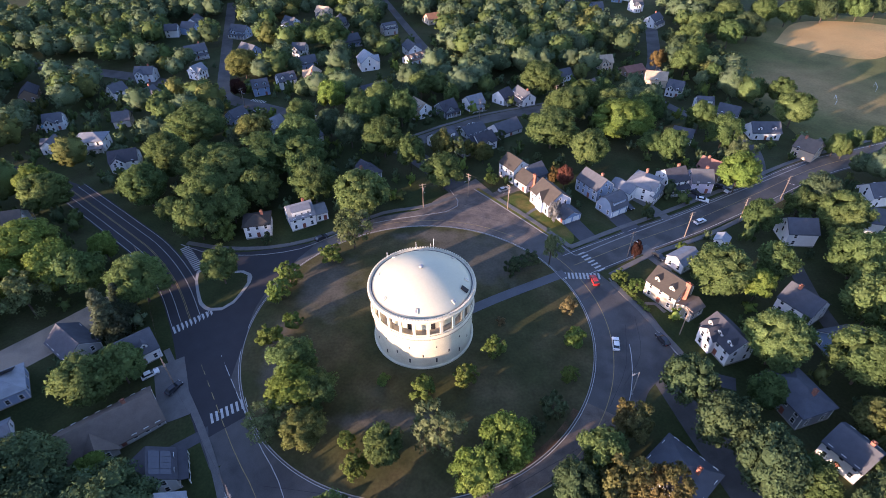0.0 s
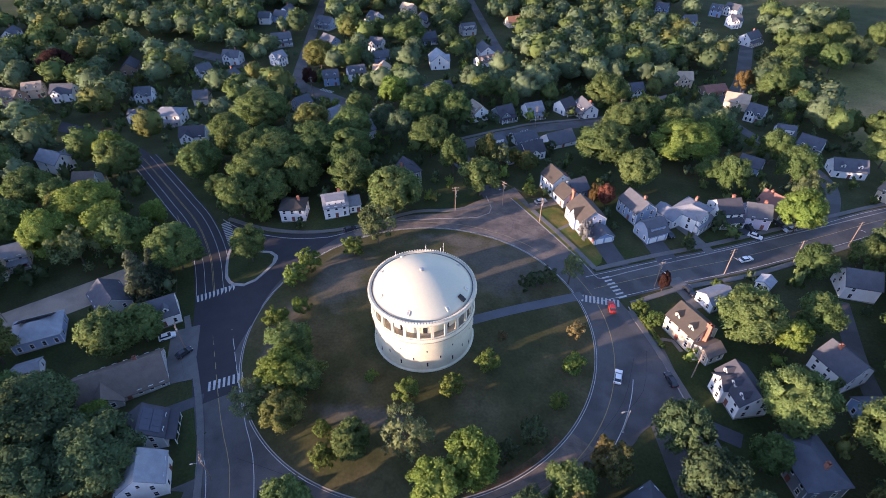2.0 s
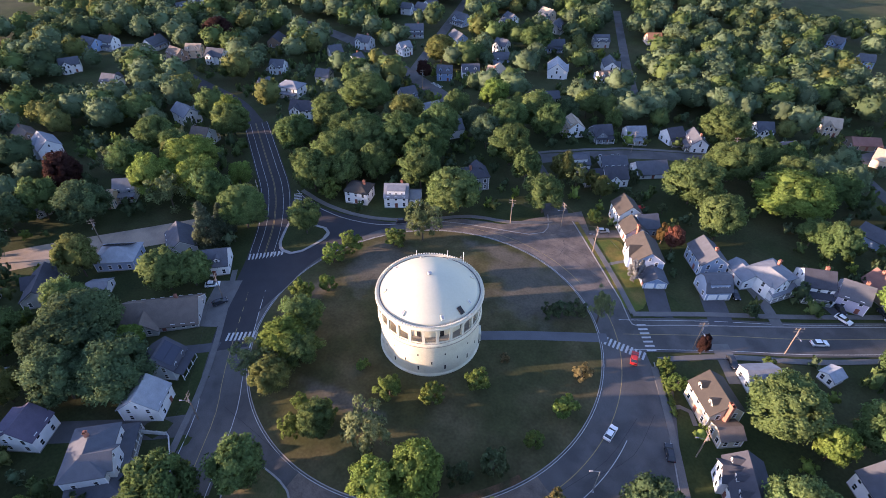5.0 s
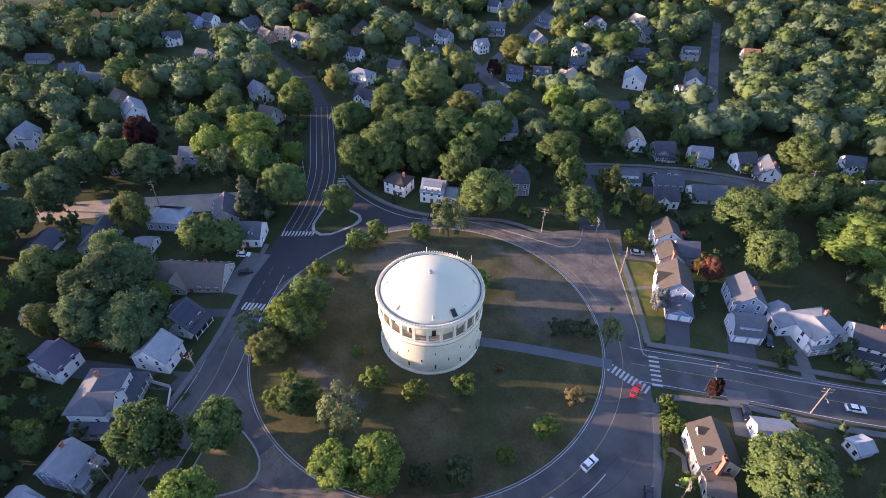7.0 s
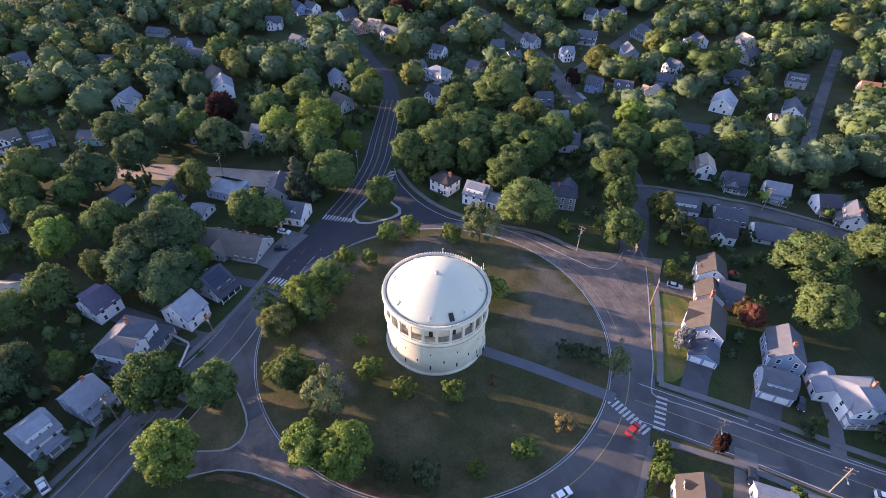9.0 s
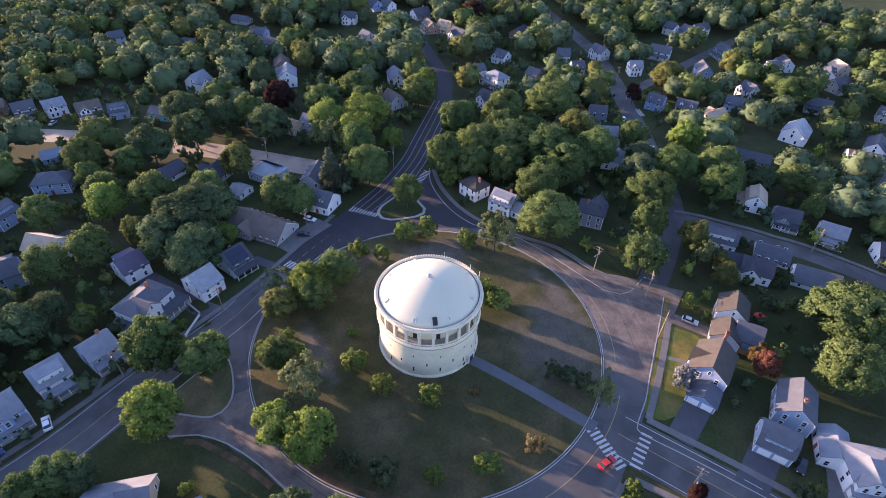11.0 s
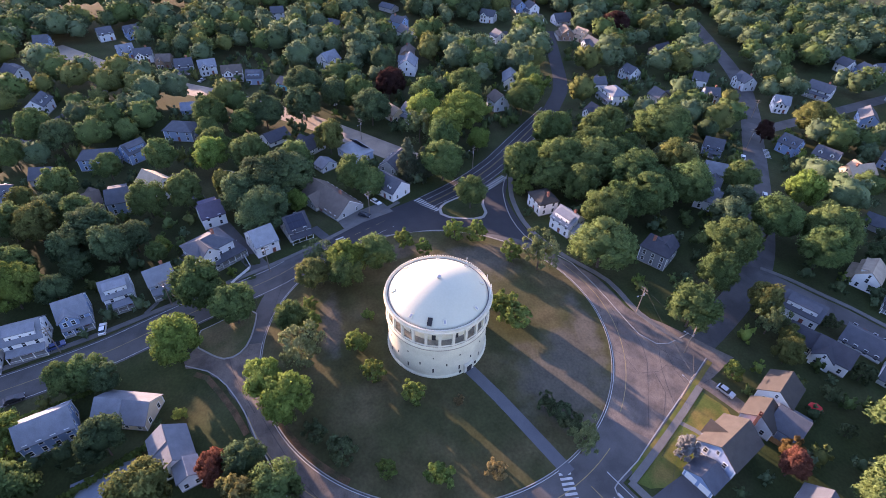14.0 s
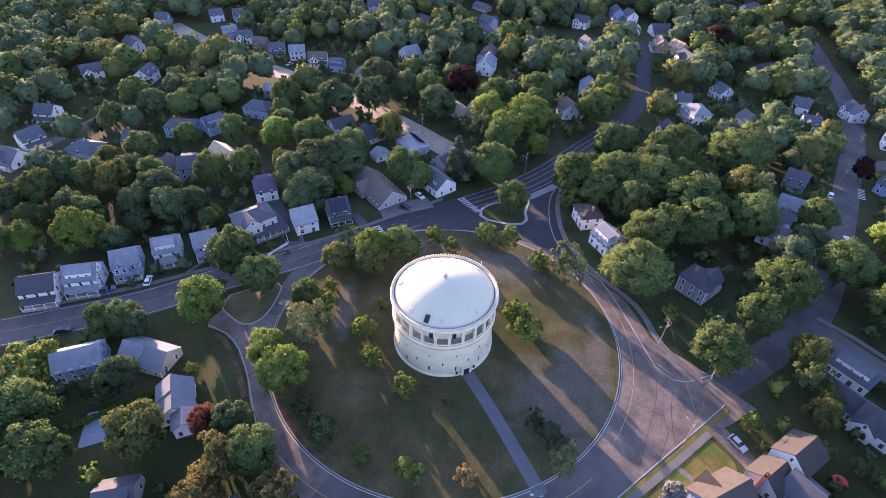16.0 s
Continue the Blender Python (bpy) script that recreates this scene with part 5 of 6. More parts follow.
def crown_arrays(shape, puffs, clumps, leaf, seed, core=True, lobe=1.0, solid=0.74, soft=0.0):
    """Crown of radius 1 (centre at 0): uneven boughs over a lopsided ellipsoid, each a spray of small leaf clumps."""
    g = np.random.default_rng(seed)
    vs, fs, ns, n = [], [], [], 0
    golden = math.pi * (3 - math.sqrt(5))
    tilt = g.normal(size=(3, 3))
    lop = g.uniform(0.04, 0.10, 3)

    def swell(p):
        """Low bumps of the outline."""
        return 1 + sum(w * math.sin(2.6 * float(np.dot(t, p)) + 2.0 * i) for i, (w, t) in enumerate(zip(lop, tilt)))

    def add(v, f, nm):
        nonlocal n
        vs.append(v)
        fs.append(f + n)
        ns.append(nm)
        n += len(v)

    if core and soft:
        k = DOME_V * 0.76 * np.array([[swell(p)] for p in DOME_V]) * g.uniform(0.90, 1.10, (len(DOME_V), 1))
        add(k, np.hstack([DOME_F, DOME_F[:, 2:3]]), DOME_V.copy())
    elif core and shape == "round":
        add(ICO_V * 0.58 * g.uniform(0.9, 1.08, (len(ICO_V), 1)), np.hstack([ICO_F, ICO_F[:, 2:3]]), ICO_V.copy())
    for i in range(puffs):
        u = 1 - 1.72 * (i + 0.5) / puffs
        a = golden * i + g.uniform(-0.7, 0.7)
        h = math.sqrt(max(0, 1 - u * u))
        if shape == "round":
            way = np.array([h * math.cos(a), h * math.sin(a), u * 0.95])
            c = way * (g.uniform(0.64, 0.80) + 0.03 * soft) * swell(way)
            pr = g.choice([g.uniform(0.18, 0.25), g.uniform(0.25, 0.34)]) * lobe
        elif shape == "cone":
            zz = (i + 0.5) / puffs
            rad = (1 - zz) * 0.85 + 0.05
            c = np.array([rad * math.cos(a) * 0.7, rad * math.sin(a) * 0.7, zz * 3.0 - 1.5])
            pr = 0.18 + 0.30 * (1 - zz)
        else:
            c = np.array([h * math.cos(a), h * math.sin(a), u * 0.9]) * g.uniform(0.30, 1.0)
            pr = g.uniform(0.14, 0.27)
        if core and solid and shape != "open":
            k = ICO_V * (pr * solid) * g.uniform(0.8, 1.15, (len(ICO_V), 1)) + c
            add(k, np.hstack([ICO_F, ICO_F[:, 2:3]]), unit(unit(k - c) * (0.4 - 0.15 * soft) + unit(k) * 0.8))
        d = unit(g.normal(size=(clumps, 3)))
        d[:, 2] = np.where(d[:, 2] < -0.3, -d[:, 2], d[:, 2])
        d = unit(d + 0.5 * unit(c + 0.0001))
        p = c + d * pr * g.uniform(0.66, 1.22, (clumps, 1))
        nrm = unit(d * 0.8 + g.normal(scale=0.55, size=d.shape))
        t = unit(np.cross(nrm, g.normal(size=d.shape)))
        b = np.cross(nrm, t)
        s = leaf * g.uniform(0.55, 1.35, (clumps, 1))
        q = np.stack([p - t * s * 0.9 - b * s * 0.55 - nrm * s * 0.35, p + t * s * 0.95 - b * s * 0.35 - nrm * s * 0.2, p + b * s * 1.05 + t * s * 0.1], 1)
        k = np.arange(clumps * 3).reshape(-1, 3)
        add(q.reshape(-1, 3), np.hstack([k, k[:, 2:3]]), np.repeat(unit(d * (0.42 - 0.12 * soft) + unit(p) * (0.55 + 0.35 * soft) + nrm * (0.62 - 0.27 * soft)), 3, axis=0))
    v = np.vstack(vs)
    v[:, :2] /= np.percentile(np.hypot(v[:, 0], v[:, 1]), 96)
    if shape != "cone":
        v[:, 2] /= np.percentile(v[:, 2], 98.5)
    v[:, 0] *= g.uniform(0.90, 1.08)
    v[:, 1] *= g.uniform(0.90, 1.08)
    return v, np.vstack(fs), np.vstack(ns)


def mesh_arrays(name, v, f, material, normals=None):
    me = bpy.data.meshes.new(name)
    tri = f[:, 2] == f[:, 3]
    sizes = np.where(tri, 3, 4)
    keep = np.ones(f.shape, bool)
    keep[tri, 3] = False
    loops = f[keep]
    me.vertices.add(len(v))
    me.vertices.foreach_set("co", v.astype(np.float32).ravel())
    me.loops.add(len(loops))
    me.loops.foreach_set("vertex_index", loops.astype(np.int32))
    me.polygons.add(len(f))
    me.polygons.foreach_set("loop_start", np.concatenate([[0], np.cumsum(sizes)[:-1]]).astype(np.int32))
    me.update(calc_edges=True)
    me.materials.append(material)
    if normals is not None:
        me.polygons.foreach_set("use_smooth", np.ones(len(f), bool))
        me.normals_split_custom_set_from_vertices(normals)
    return me


def limb(bm, p, q, r0, r1, seg=7):
    d = Vector(q) - Vector(p)
    m = Matrix.Translation((Vector(p) + Vector(q)) / 2) @ d.to_track_quat("Z", "Y").to_matrix().to_4x4()
    bmesh.ops.create_cone(bm, cap_ends=True, segments=seg, radius1=r0, radius2=r1, depth=d.length, matrix=m)


def trunk_mesh(seed, sparse=False):
    """A trunk for a tree 1 high: tapered, with limbs into the crown."""
    g = random.Random(seed)
    bm = bmesh.new()
    limb(bm, (0, 0, -0.06), (0.01, 0.0, 0.30), 0.030, 0.020)
    limb(bm, (0.01, 0, 0.29), (0.0, 0.02, 0.62), 0.020, 0.011)
    for i in range(7 if sparse else 5):
        a = g.uniform(0, 6.28)
        z = g.uniform(0.22, 0.45)
        s = g.uniform(0.14, 0.24)
        limb(bm, (0.008, 0, z), (math.cos(a) * s, math.sin(a) * s, z + g.uniform(0.14, 0.30)), 0.012, 0.004, 5)
    me = bpy.data.meshes.new("trunk")
    bm.to_mesh(me)
    bm.free()
    me.materials.append(M_BARK)
    return me


CROWNS, TRUNKS = {}, {}
STYLE = {   # shape, lobes, clumps on each, clump size
    "conifer": ("cone", 34, 120, 0.075), "sparse": ("open", 46, 80, 0.052), "low": ("open", 44, 56, 0.085), "lowd": ("open", 34, 56, 0.10),
    "lowy": ("open", 34, 56, 0.10), "pale": ("round", 20, 80, 0.09), "brown": ("open", 46, 90, 0.060), "orange": ("round", 18, 80, 0.09)}
NAMES = {"conifer": ("conifer", "tall grey-green conifer with dense needles"), "sparse": ("tree", "open grey-green tree with thin foliage"),
         "low": ("small_tree", "small bright green tree on the grass"), "lowd": ("shrub", "low dark green shrub on the grass"),
         "lowy": ("shrub", "small yellowish shrub on the grass"), "pale": ("flowering_shrub", "rounded pale flowering shrub by a house"),
         "brown": ("tree", "brownish green feathery tree"), "orange": ("shrub", "small orange-leaved shrub beside a house"), "red": ("copper_tree", "dark red copper-leaved tree"),
         "brownred": ("maple_tree", "small rounded reddish-brown maple"), "bright": ("tree", "bright yellow-green broadleaf tree with full crown"),
         "dark": ("tree", "dark green broadleaf tree with dense crown"), "olive": ("tree", "large olive-green broadleaf tree"),
         "mid": ("tree", "full green broadleaf tree with rounded crown"), "far": ("tree", "green broadleaf tree among houses")}
TREE_SPOTS = []


def tree(x, y, r, h, kind="mid", group=""):
    """A tree of crown radius r and height h on the ground at x, y."""
    i = len(TREE_SPOTS)
    variant = i % 4
    TREE_SPOTS.append((x, y, r))
    big = r > 7.6 and kind not in STYLE
    key = (kind, variant, big)
    if key not in CROWNS:
        shape, lobes, clumps, leaf = STYLE.get(kind, ("round", 50, 100, 0.050))
        if big:
            lobes, clumps, leaf = 92, 106, 0.036
        v, f, nm = crown_arrays(shape, lobes, clumps, leaf, 100 + variant * 7 + len(kind), lobe=0.80 if big else 1.0)
        CROWNS[key] = mesh_arrays("crown", v, f, LEAF[kind], nm)
        if (variant, kind == "sparse") not in TRUNKS:
            TRUNKS[(variant, kind == "sparse")] = trunk_mesh(variant + 5, kind == "sparse")
    name, words = NAMES[kind]
    root = new(name)
    g = random.Random(i * 13 + 1)
    root.matrix_basis = pose(x, y, ground_z(x, y) + (0.15 if math.hypot(x - CX, y - CY) < 47 else 0.0), 0, 0, g.uniform(0, 360))
    t = new("trunk", TRUNKS[(variant, kind == "sparse")])
    t.parent = root
    thick = max(h * 0.7, r * 1.6)
    t.matrix_basis = Matrix.Diagonal((thick, thick, h, 1))
    c = new("crown", CROWNS[key])
    c.parent = root
    if kind == "conifer":
        c.matrix_basis = Matrix.Translation((0, 0, h * 0.52)) @ Matrix.Diagonal((r, r, h / 3.2, 1))
    else:
        half = (h * 0.5) if kind.startswith("low") else (h * 0.44)
        c.matrix_basis = Matrix.Translation((0, 0, h - half * 0.97)) @ Matrix.Diagonal((r, r, half, 1))
    tagged(root, words, "shrub" if "shrub" in name else "tree", group or ("shrubs" if "shrub" in name else "trees of the neighbourhood"))
    return root


# ---- single trees and shrubs ----
tree(-4.9, 79.0, 3.5, 6.4, "low")
tree(5.2, 82.3, 3.3, 6.1, "low")
tree(13.3, 91.5, 3.1, 5.8, "low")
tree(35.2, 106.8, 2.5, 4.7, "lowy")
tree(34.3, 94.4, 3.4, 6.2, "low")
tree(31.1, 83.1, 2.4, 4.6, "low")
tree(25.4, 73.7, 3.3, 6.2, "lowd")
tree(19.8, 67.8, 2.9, 5.4, "lowd")
tree(-1.2, 65.1, 5.8, 13.8, "sparse")
tree(-13.3, 62.0, 4.3, 11.4, "mid")
tree(-19.4, 59.7, 3.0, 5.6, "low")
tree(-22.1, 66.2, 2.0, 3.9, "low")
tree(-15.3, 82.4, 1.9, 3.8, "low")
tree(6.6, 56.1, 5.3, 13.0, "bright")
tree(13.2, 61.9, 6.0, 14.2, "bright")
tree(-15.0, 66.5, 2.7, 5.2, "low")
tree(-39.7, 69.4, 5.6, 9.6, "sparse")
tree(-31.6, 67.4, 5.2, 9.4, "olive")
tree(-35.4, 77.5, 6.4, 11.4, "bright")
tree(-37.4, 86.4, 6.0, 10.6, "mid")
tree(-30.5, 77.1, 5.0, 9.6, "mid")
tree(-48.2, 113.7, 4.0, 7.4, "low")
tree(-35.0, 129.7, 3.6, 6.7, "low")
tree(-41.6, 102.2, 2.6, 4.9, "low")
tree(-28.9, 136.9, 5.9, 14.1, "sparse")
tree(20.6, 123.0, 2.5, 4.7, "lowd")
tree(33.3, 127.6, 3.5, 12.6, "sparse")
tree(-7.4, 123.4, 4.4, 5.8, "low")
tree(-12.6, 121.2, 4.4, 7.8, "low")
tree(15.8, 102.4, 1.5, 2.0, "lowy")
tree(23.2, 126.0, 3.0, 3.6, "lowd")
tree(27.4, 127.4, 3.2, 4.6, "lowd")
tree(-31.3, 34.8, 7.1, 16.0, "mid")
tree(-21.5, 45.8, 5.9, 14.0, "mid")
tree(-11.4, 32.2, 6.6, 14.9, "bright")
tree(-5.1, 12.5, 4.3, 11.3, "mid")
tree(-5.0, 6.6, 3.9, 10.6, "mid")
tree(-3.6, 16.2, 3.7, 10.3, "dark")
tree(14.8, 21.4, 5.1, 12.7, "dark")
tree(30.0, 33.6, 6.5, 15.0, "olive")
tree(25.9, 47.1, 3.8, 10.4, "brownred")
tree(26.0, 53.3, 4.8, 12.2, "dark")
tree(35.4, 53.9, 5.6, 13.5, "brown")
tree(33.7, 60.2, 5.2, 12.9, "mid")
tree(7.4, 35.3, 1.9, 3.8, "low")
tree(-53.2, 18.0, 3.1, 9.2, "mid")
tree(-28.2, 157.3, 10.2, 16.5, "mid")
tree(0.4, 172.6, 7.4, 14.5, "mid")
tree(-52.0, 174.3, 6.6, 15.3, "mid")
tree(-68.0, 123.7, 5.5, 13.4, "mid")
tree(-89.6, 117.1, 8.6, 16.5, "mid")
tree(-93.4, 103.4, 4.8, 17.5, "conifer")
tree(-92.2, 109.4, 3.9, 14.0, "conifer")
tree(-109.4, 168.4, 8.9, 16.5, "mid")
tree(-112.9, 196.2, 8.5, 16.5, "mid")
tree(-111.0, 222.5, 12.5, 16.5, "mid")
tree(-80.7, 174.7, 12.3, 16.5, "mid")
tree(-68.6, 187.9, 12.4, 16.5, "mid")
tree(-54.0, 186.2, 9.2, 16.5, "mid")
tree(-85.4, 164.4, 9.3, 16.5, "mid")
tree(-82.7, 146.7, 7.5, 16.5, "mid")
tree(-74.4, 145.9, 4.8, 8.7, "low")
tree(-93.0, 179.1, 8.6, 16.5, "mid")
tree(-60.8, 205.6, 8.6, 16.5, "mid")
tree(-24.0, 199.8, 9.3, 16.5, "mid")
tree(-35.2, 224.2, 8.3, 16.5, "mid")
tree(-12.4, 187.8, 6.2, 14.6, "mid")
tree(-27.1, 240.1, 9.0, 16.5, "mid")
tree(0.2, 195.6, 4.8, 13.0, "olive")
tree(6.2, 194.2, 4.2, 11.0, "sparse")
tree(11.6, 196.6, 3.2, 8.0, "olive")
tree(18.8, 175.3, 2.5, 4.8, "low")
tree(46.2, 205.3, 11.4, 16.5, "mid")
tree(57.5, 185.6, 7.9, 16.5, "mid")
tree(79.2, 215.3, 12.4, 16.5, "bright")
tree(57.6, 232.1, 9.7, 16.5, "mid")
tree(51.4, 269.6, 10.5, 16.5, "mid")
tree(67.7, 242.5, 7.7, 16.5, "mid")
tree(77.1, 247.3, 7.1, 16.0, "mid")
tree(45.8, 171.5, 3.2, 9.5, "brownred")
tree(38.5, 149.9, 2.7, 8.6, "pale")
tree(42.0, 174.0, 2.3, 7.9, "orange")
tree(79.6, 114.4, 8.9, 16.0, "mid")
tree(90.0, 111.4, 4.4, 11.0, "bright")
tree(53.6, 120.0, 2.3, 4.4, "low")
tree(57.1, 115.4, 2.4, 4.5, "low")
tree(60.8, 130.0, 1.9, 7.3, "red")
tree(77.1, 133.7, 1.7, 3.4, "low")
tree(71.4, 151.1, 2.5, 4.7, "lowd")
tree(98.3, 119.4, 5.6, 13.6, "mid")
tree(83.2, 88.3, 8.1, 16.5, "mid")
tree(57.3, 77.4, 6.1, 14.3, "dark")
tree(61.3, 66.4, 6.4, 14.9, "dark")
tree(75.2, 75.3, 4.3, 11.4, "mid")
tree(66.5, 56.1, 7.3, 16.4, "dark")
tree(75.2, 54.0, 4.6, 11.8, "mid")
tree(41.5, 67.7, 4.5, 11.7, "brown")
tree(45.1, 52.1, 5.6, 13.6, "brown")
tree(131.9, 142.8, 8.5, 16.5, "mid")
tree(124.2, 121.5, 7.7, 16.5, "mid")
tree(121.7, 110.2, 6.4, 14.8, "mid")
tree(102.0, 82.2, 8.4, 16.5, "mid")
tree(109.5, 170.2, 7.1, 16.0, "bright")
tree(119.4, 206.0, 6.8, 15.4, "mid")
tree(116.0, 222.6, 6.4, 14.6, "mid")
tree(162.7, 230.9, 8.8, 16.5, "mid")
tree(170.3, 256.5, 6.2, 14.5, "mid")
tree(160.7, 262.1, 4.6, 11.8, "mid")
tree(154.5, 274.3, 4.8, 12.1, "mid")
tree(146.4, 282.4, 4.9, 12.3, "mid")
tree(137.7, 299.7, 8.2, 16.5, "mid")
tree(125.3, 308.3, 4.6, 11.8, "orange")
tree(92.7, 193.4, 5.9, 14.0, "mid")
tree(-88.2, 82.2, 7.4, 13.6, "mid")
tree(-82.6, 87.2, 6.4, 11.6, "mid")
tree(-134.8, 134.8, 10.5, 16.5, "bright")
tree(-118.5, 123.7, 7.6, 16.4, "bright")
tree(-145.3, 166.5, 8.3, 16.5, "mid")
tree(-89.4, 57.7, 9.1, 16.5, "dark")
tree(166.4, 202.4, 3.6, 10.1, "mid")
tree(169.2, 200.4, 2.8, 8.8, "mid")
tree(189.7, 211.9, 3.5, 9.9, "mid")
tree(176.6, 207.1, 3.6, 10.2, "mid")
tree(155.4, 342.3, 8.4, 16.5, "mid")
tree(175.6, 364.2, 9.6, 16.5, "mid")
tree(181.3, 345.3, 8.5, 16.5, "mid")
tree(199.7, 358.0, 9.5, 16.5, "dark")
tree(198.6, 388.4, 9.3, 16.5, "mid")
tree(224.5, 392.3, 9.4, 16.5, "mid")
tree(185.5, 403.0, 9.6, 16.5, "dark")
tree(238.2, 386.1, 7.7, 16.5, "mid")
tree(258.0, 401.6, 8.0, 16.5, "mid")
tree(267.7, 393.7, 7.1, 16.0, "dark")
tree(284.3, 402.2, 7.2, 16.2, "mid")
tree(292.8, 395.0, 7.1, 16.1, "mid")
tree(309.5, 400.9, 7.2, 16.2, "dark")
tree(-85.7, 50.1, 10.8, 16.5, "dark")
tree(-107.0, 42.5, 8.2, 15.5, "mid")
tree(-66.9, 49.7, 8.5, 16.5, "dark")
tree(-77.2, 42.5, 8.5, 16.5, "dark")
tree(-77.0, 60.6, 3.8, 8.6, "bright")
tree(-89.7, 34.5, 4.4, 11.4, "olive")
tree(-117.3, 73.5, 6.5, 15.1, "olive")
tree(-102.7, 60.7, 6.0, 14.3, "mid")
tree(-151.8, 62.6, 8.1, 16.5, "dark")
tree(-174.8, 62.2, 9.5, 16.5, "dark")
tree(-171.3, 103.8, 6.7, 15.4, "red")
tree(-142.4, 93.1, 9.6, 16.5, "dark")
tree(-134.7, 116.5, 8.7, 16.5, "bright")
tree(-154.0, 121.0, 8.7, 16.5, "mid")
tree(-165.6, 142.1, 8.9, 16.5, "mid")
tree(-197.0, 86.7, 4.9, 8.9, "low")
tree(-160.6, 87.8, 7.2, 16.2, "mid")
tree(-108.9, 120.3, 6.9, 15.8, "mid")
tree(-258.9, 266.3, 10.1, 16.5, "red")
tree(-107.5, 274.4, 4.1, 11.0, "red")
tree(-112.7, 304.8, 9.5, 16.5, "olive")
tree(-69.5, 352.1, 11.1, 16.5, "mid")
tree(-154.0, 173.6, 7.1, 16.2, "bright")
tree(-177.6, 107.3, 5.8, 13.9, "red")
tree(-46.5, 96.5, 3.7, 6.9, "low")
tree(16.6, 192.2, 4.0, 8.6, "olive")
tree(10.3, -2.7, 6.3, 11.2, "low")
tree(25.1, 5.3, 6.5, 15.0, "mid")
tree(35.6, 14.4, 6.0, 14.3, "mid")
tree(-46.5, 120.8, 4.1, 7.5, "low")
tree(-46.9, 166.3, 8.3, 16.5, "mid")
tree(28.8, 196.4, 2.4, 4.6, "lowd")
tree(38.9, 193.0, 2.2, 4.2, "lowd")
tree(6.4, 215.4, 2.8, 4.6, "lowd")
tree(24.6, 209.6, 3.0, 6.0, "lowd")

# wood behind the houses of the avenue
for x, y, r, h, kind in ((-80.5, 9.7, 6.3, 14, "mid"), (-96.6, -24.5, 6.0, 13, "mid"), (-108.4, -11.2, 5.2, 12, "mid"), (-70.2, -22.4, 7.2, 15, "olive"), (-77.4, -12.4, 5.6, 13, "mid"),
                         (-67.8, -4.6, 7.0, 14, "dark"), (-73.0, -31.6, 6.5, 14, "mid"), (-112.4, 8.0, 6.2, 14, "mid"), (-109.0, 27.0, 7.2, 15, "bright"), (-84.4, 21.6, 6.4, 14, "mid"),
                         (-58.6, 18.2, 3.0, 6.5, "bright"), (-63.8, -46.0, 7.0, 15, "mid"), (-75.2, -42.6, 6.6, 14, "dark"), (-50.0, -21.6, 6.2, 13, "mid"), (-38.4, -35.4, 5.4, 11, "bright"),
                         (-123.0, -50.2, 6.0, 13, "mid"), (-134.4, -37.4, 7.0, 15, "dark"), (-145.4, -50.6, 7.0, 15, "mid"), (-121.4, 26.8, 6.0, 13, "mid"), (-56.4, 4.4, 6.6, 14, "dark"),
                         (-61.0, 9.6, 5.2, 12, "dark"), (-57.6, -8.6, 6.0, 13, "dark"), (-49.6, -4.6, 4.6, 10, "dark")):
    tree(x, y, r, h, kind)

# ---- vehicles ----
PAINT = {"white": mat("car_white", (0.72, 0.72, 0.70), rough=0.3, vary=0.04, spec=0.5), "silver": mat("car_silver", (0.42, 0.43, 0.44), rough=0.3, metal=0.5, vary=0.04),
         "dark": mat("car_dark", (0.03, 0.032, 0.038), rough=0.25, vary=0.05, spec=0.5), "red": mat("car_red", (0.42, 0.025, 0.02), rough=0.3, vary=0.05, spec=0.5),
         "blue": mat("car_blue", (0.05, 0.08, 0.20), rough=0.3, vary=0.05, spec=0.5)}
M_LAMP = mat("lamp_glass", (0.75, 0.75, 0.72), rough=0.2, vary=0.05)
M_TAIL = mat("tail_lamp", (0.35, 0.02, 0.02), rough=0.25, vary=0.05)
CARS = {}


def car_body(profile, half, inset):
    """A body drawn from a side profile of (x, z), narrower towards the top."""
    n = len(profile)
    v = []
    for s in (-1, 1):
        for x, z in profile:
            v.append((x, s * (half - inset * max(0.0, z - 0.75)), z))
    f = [tuple(range(n - 1, -1, -1)), tuple(range(n, 2 * n))]
    for i in range(n):
        j = (i + 1) % n
        f.append((i, j, n + j, n + i))
    return v, f


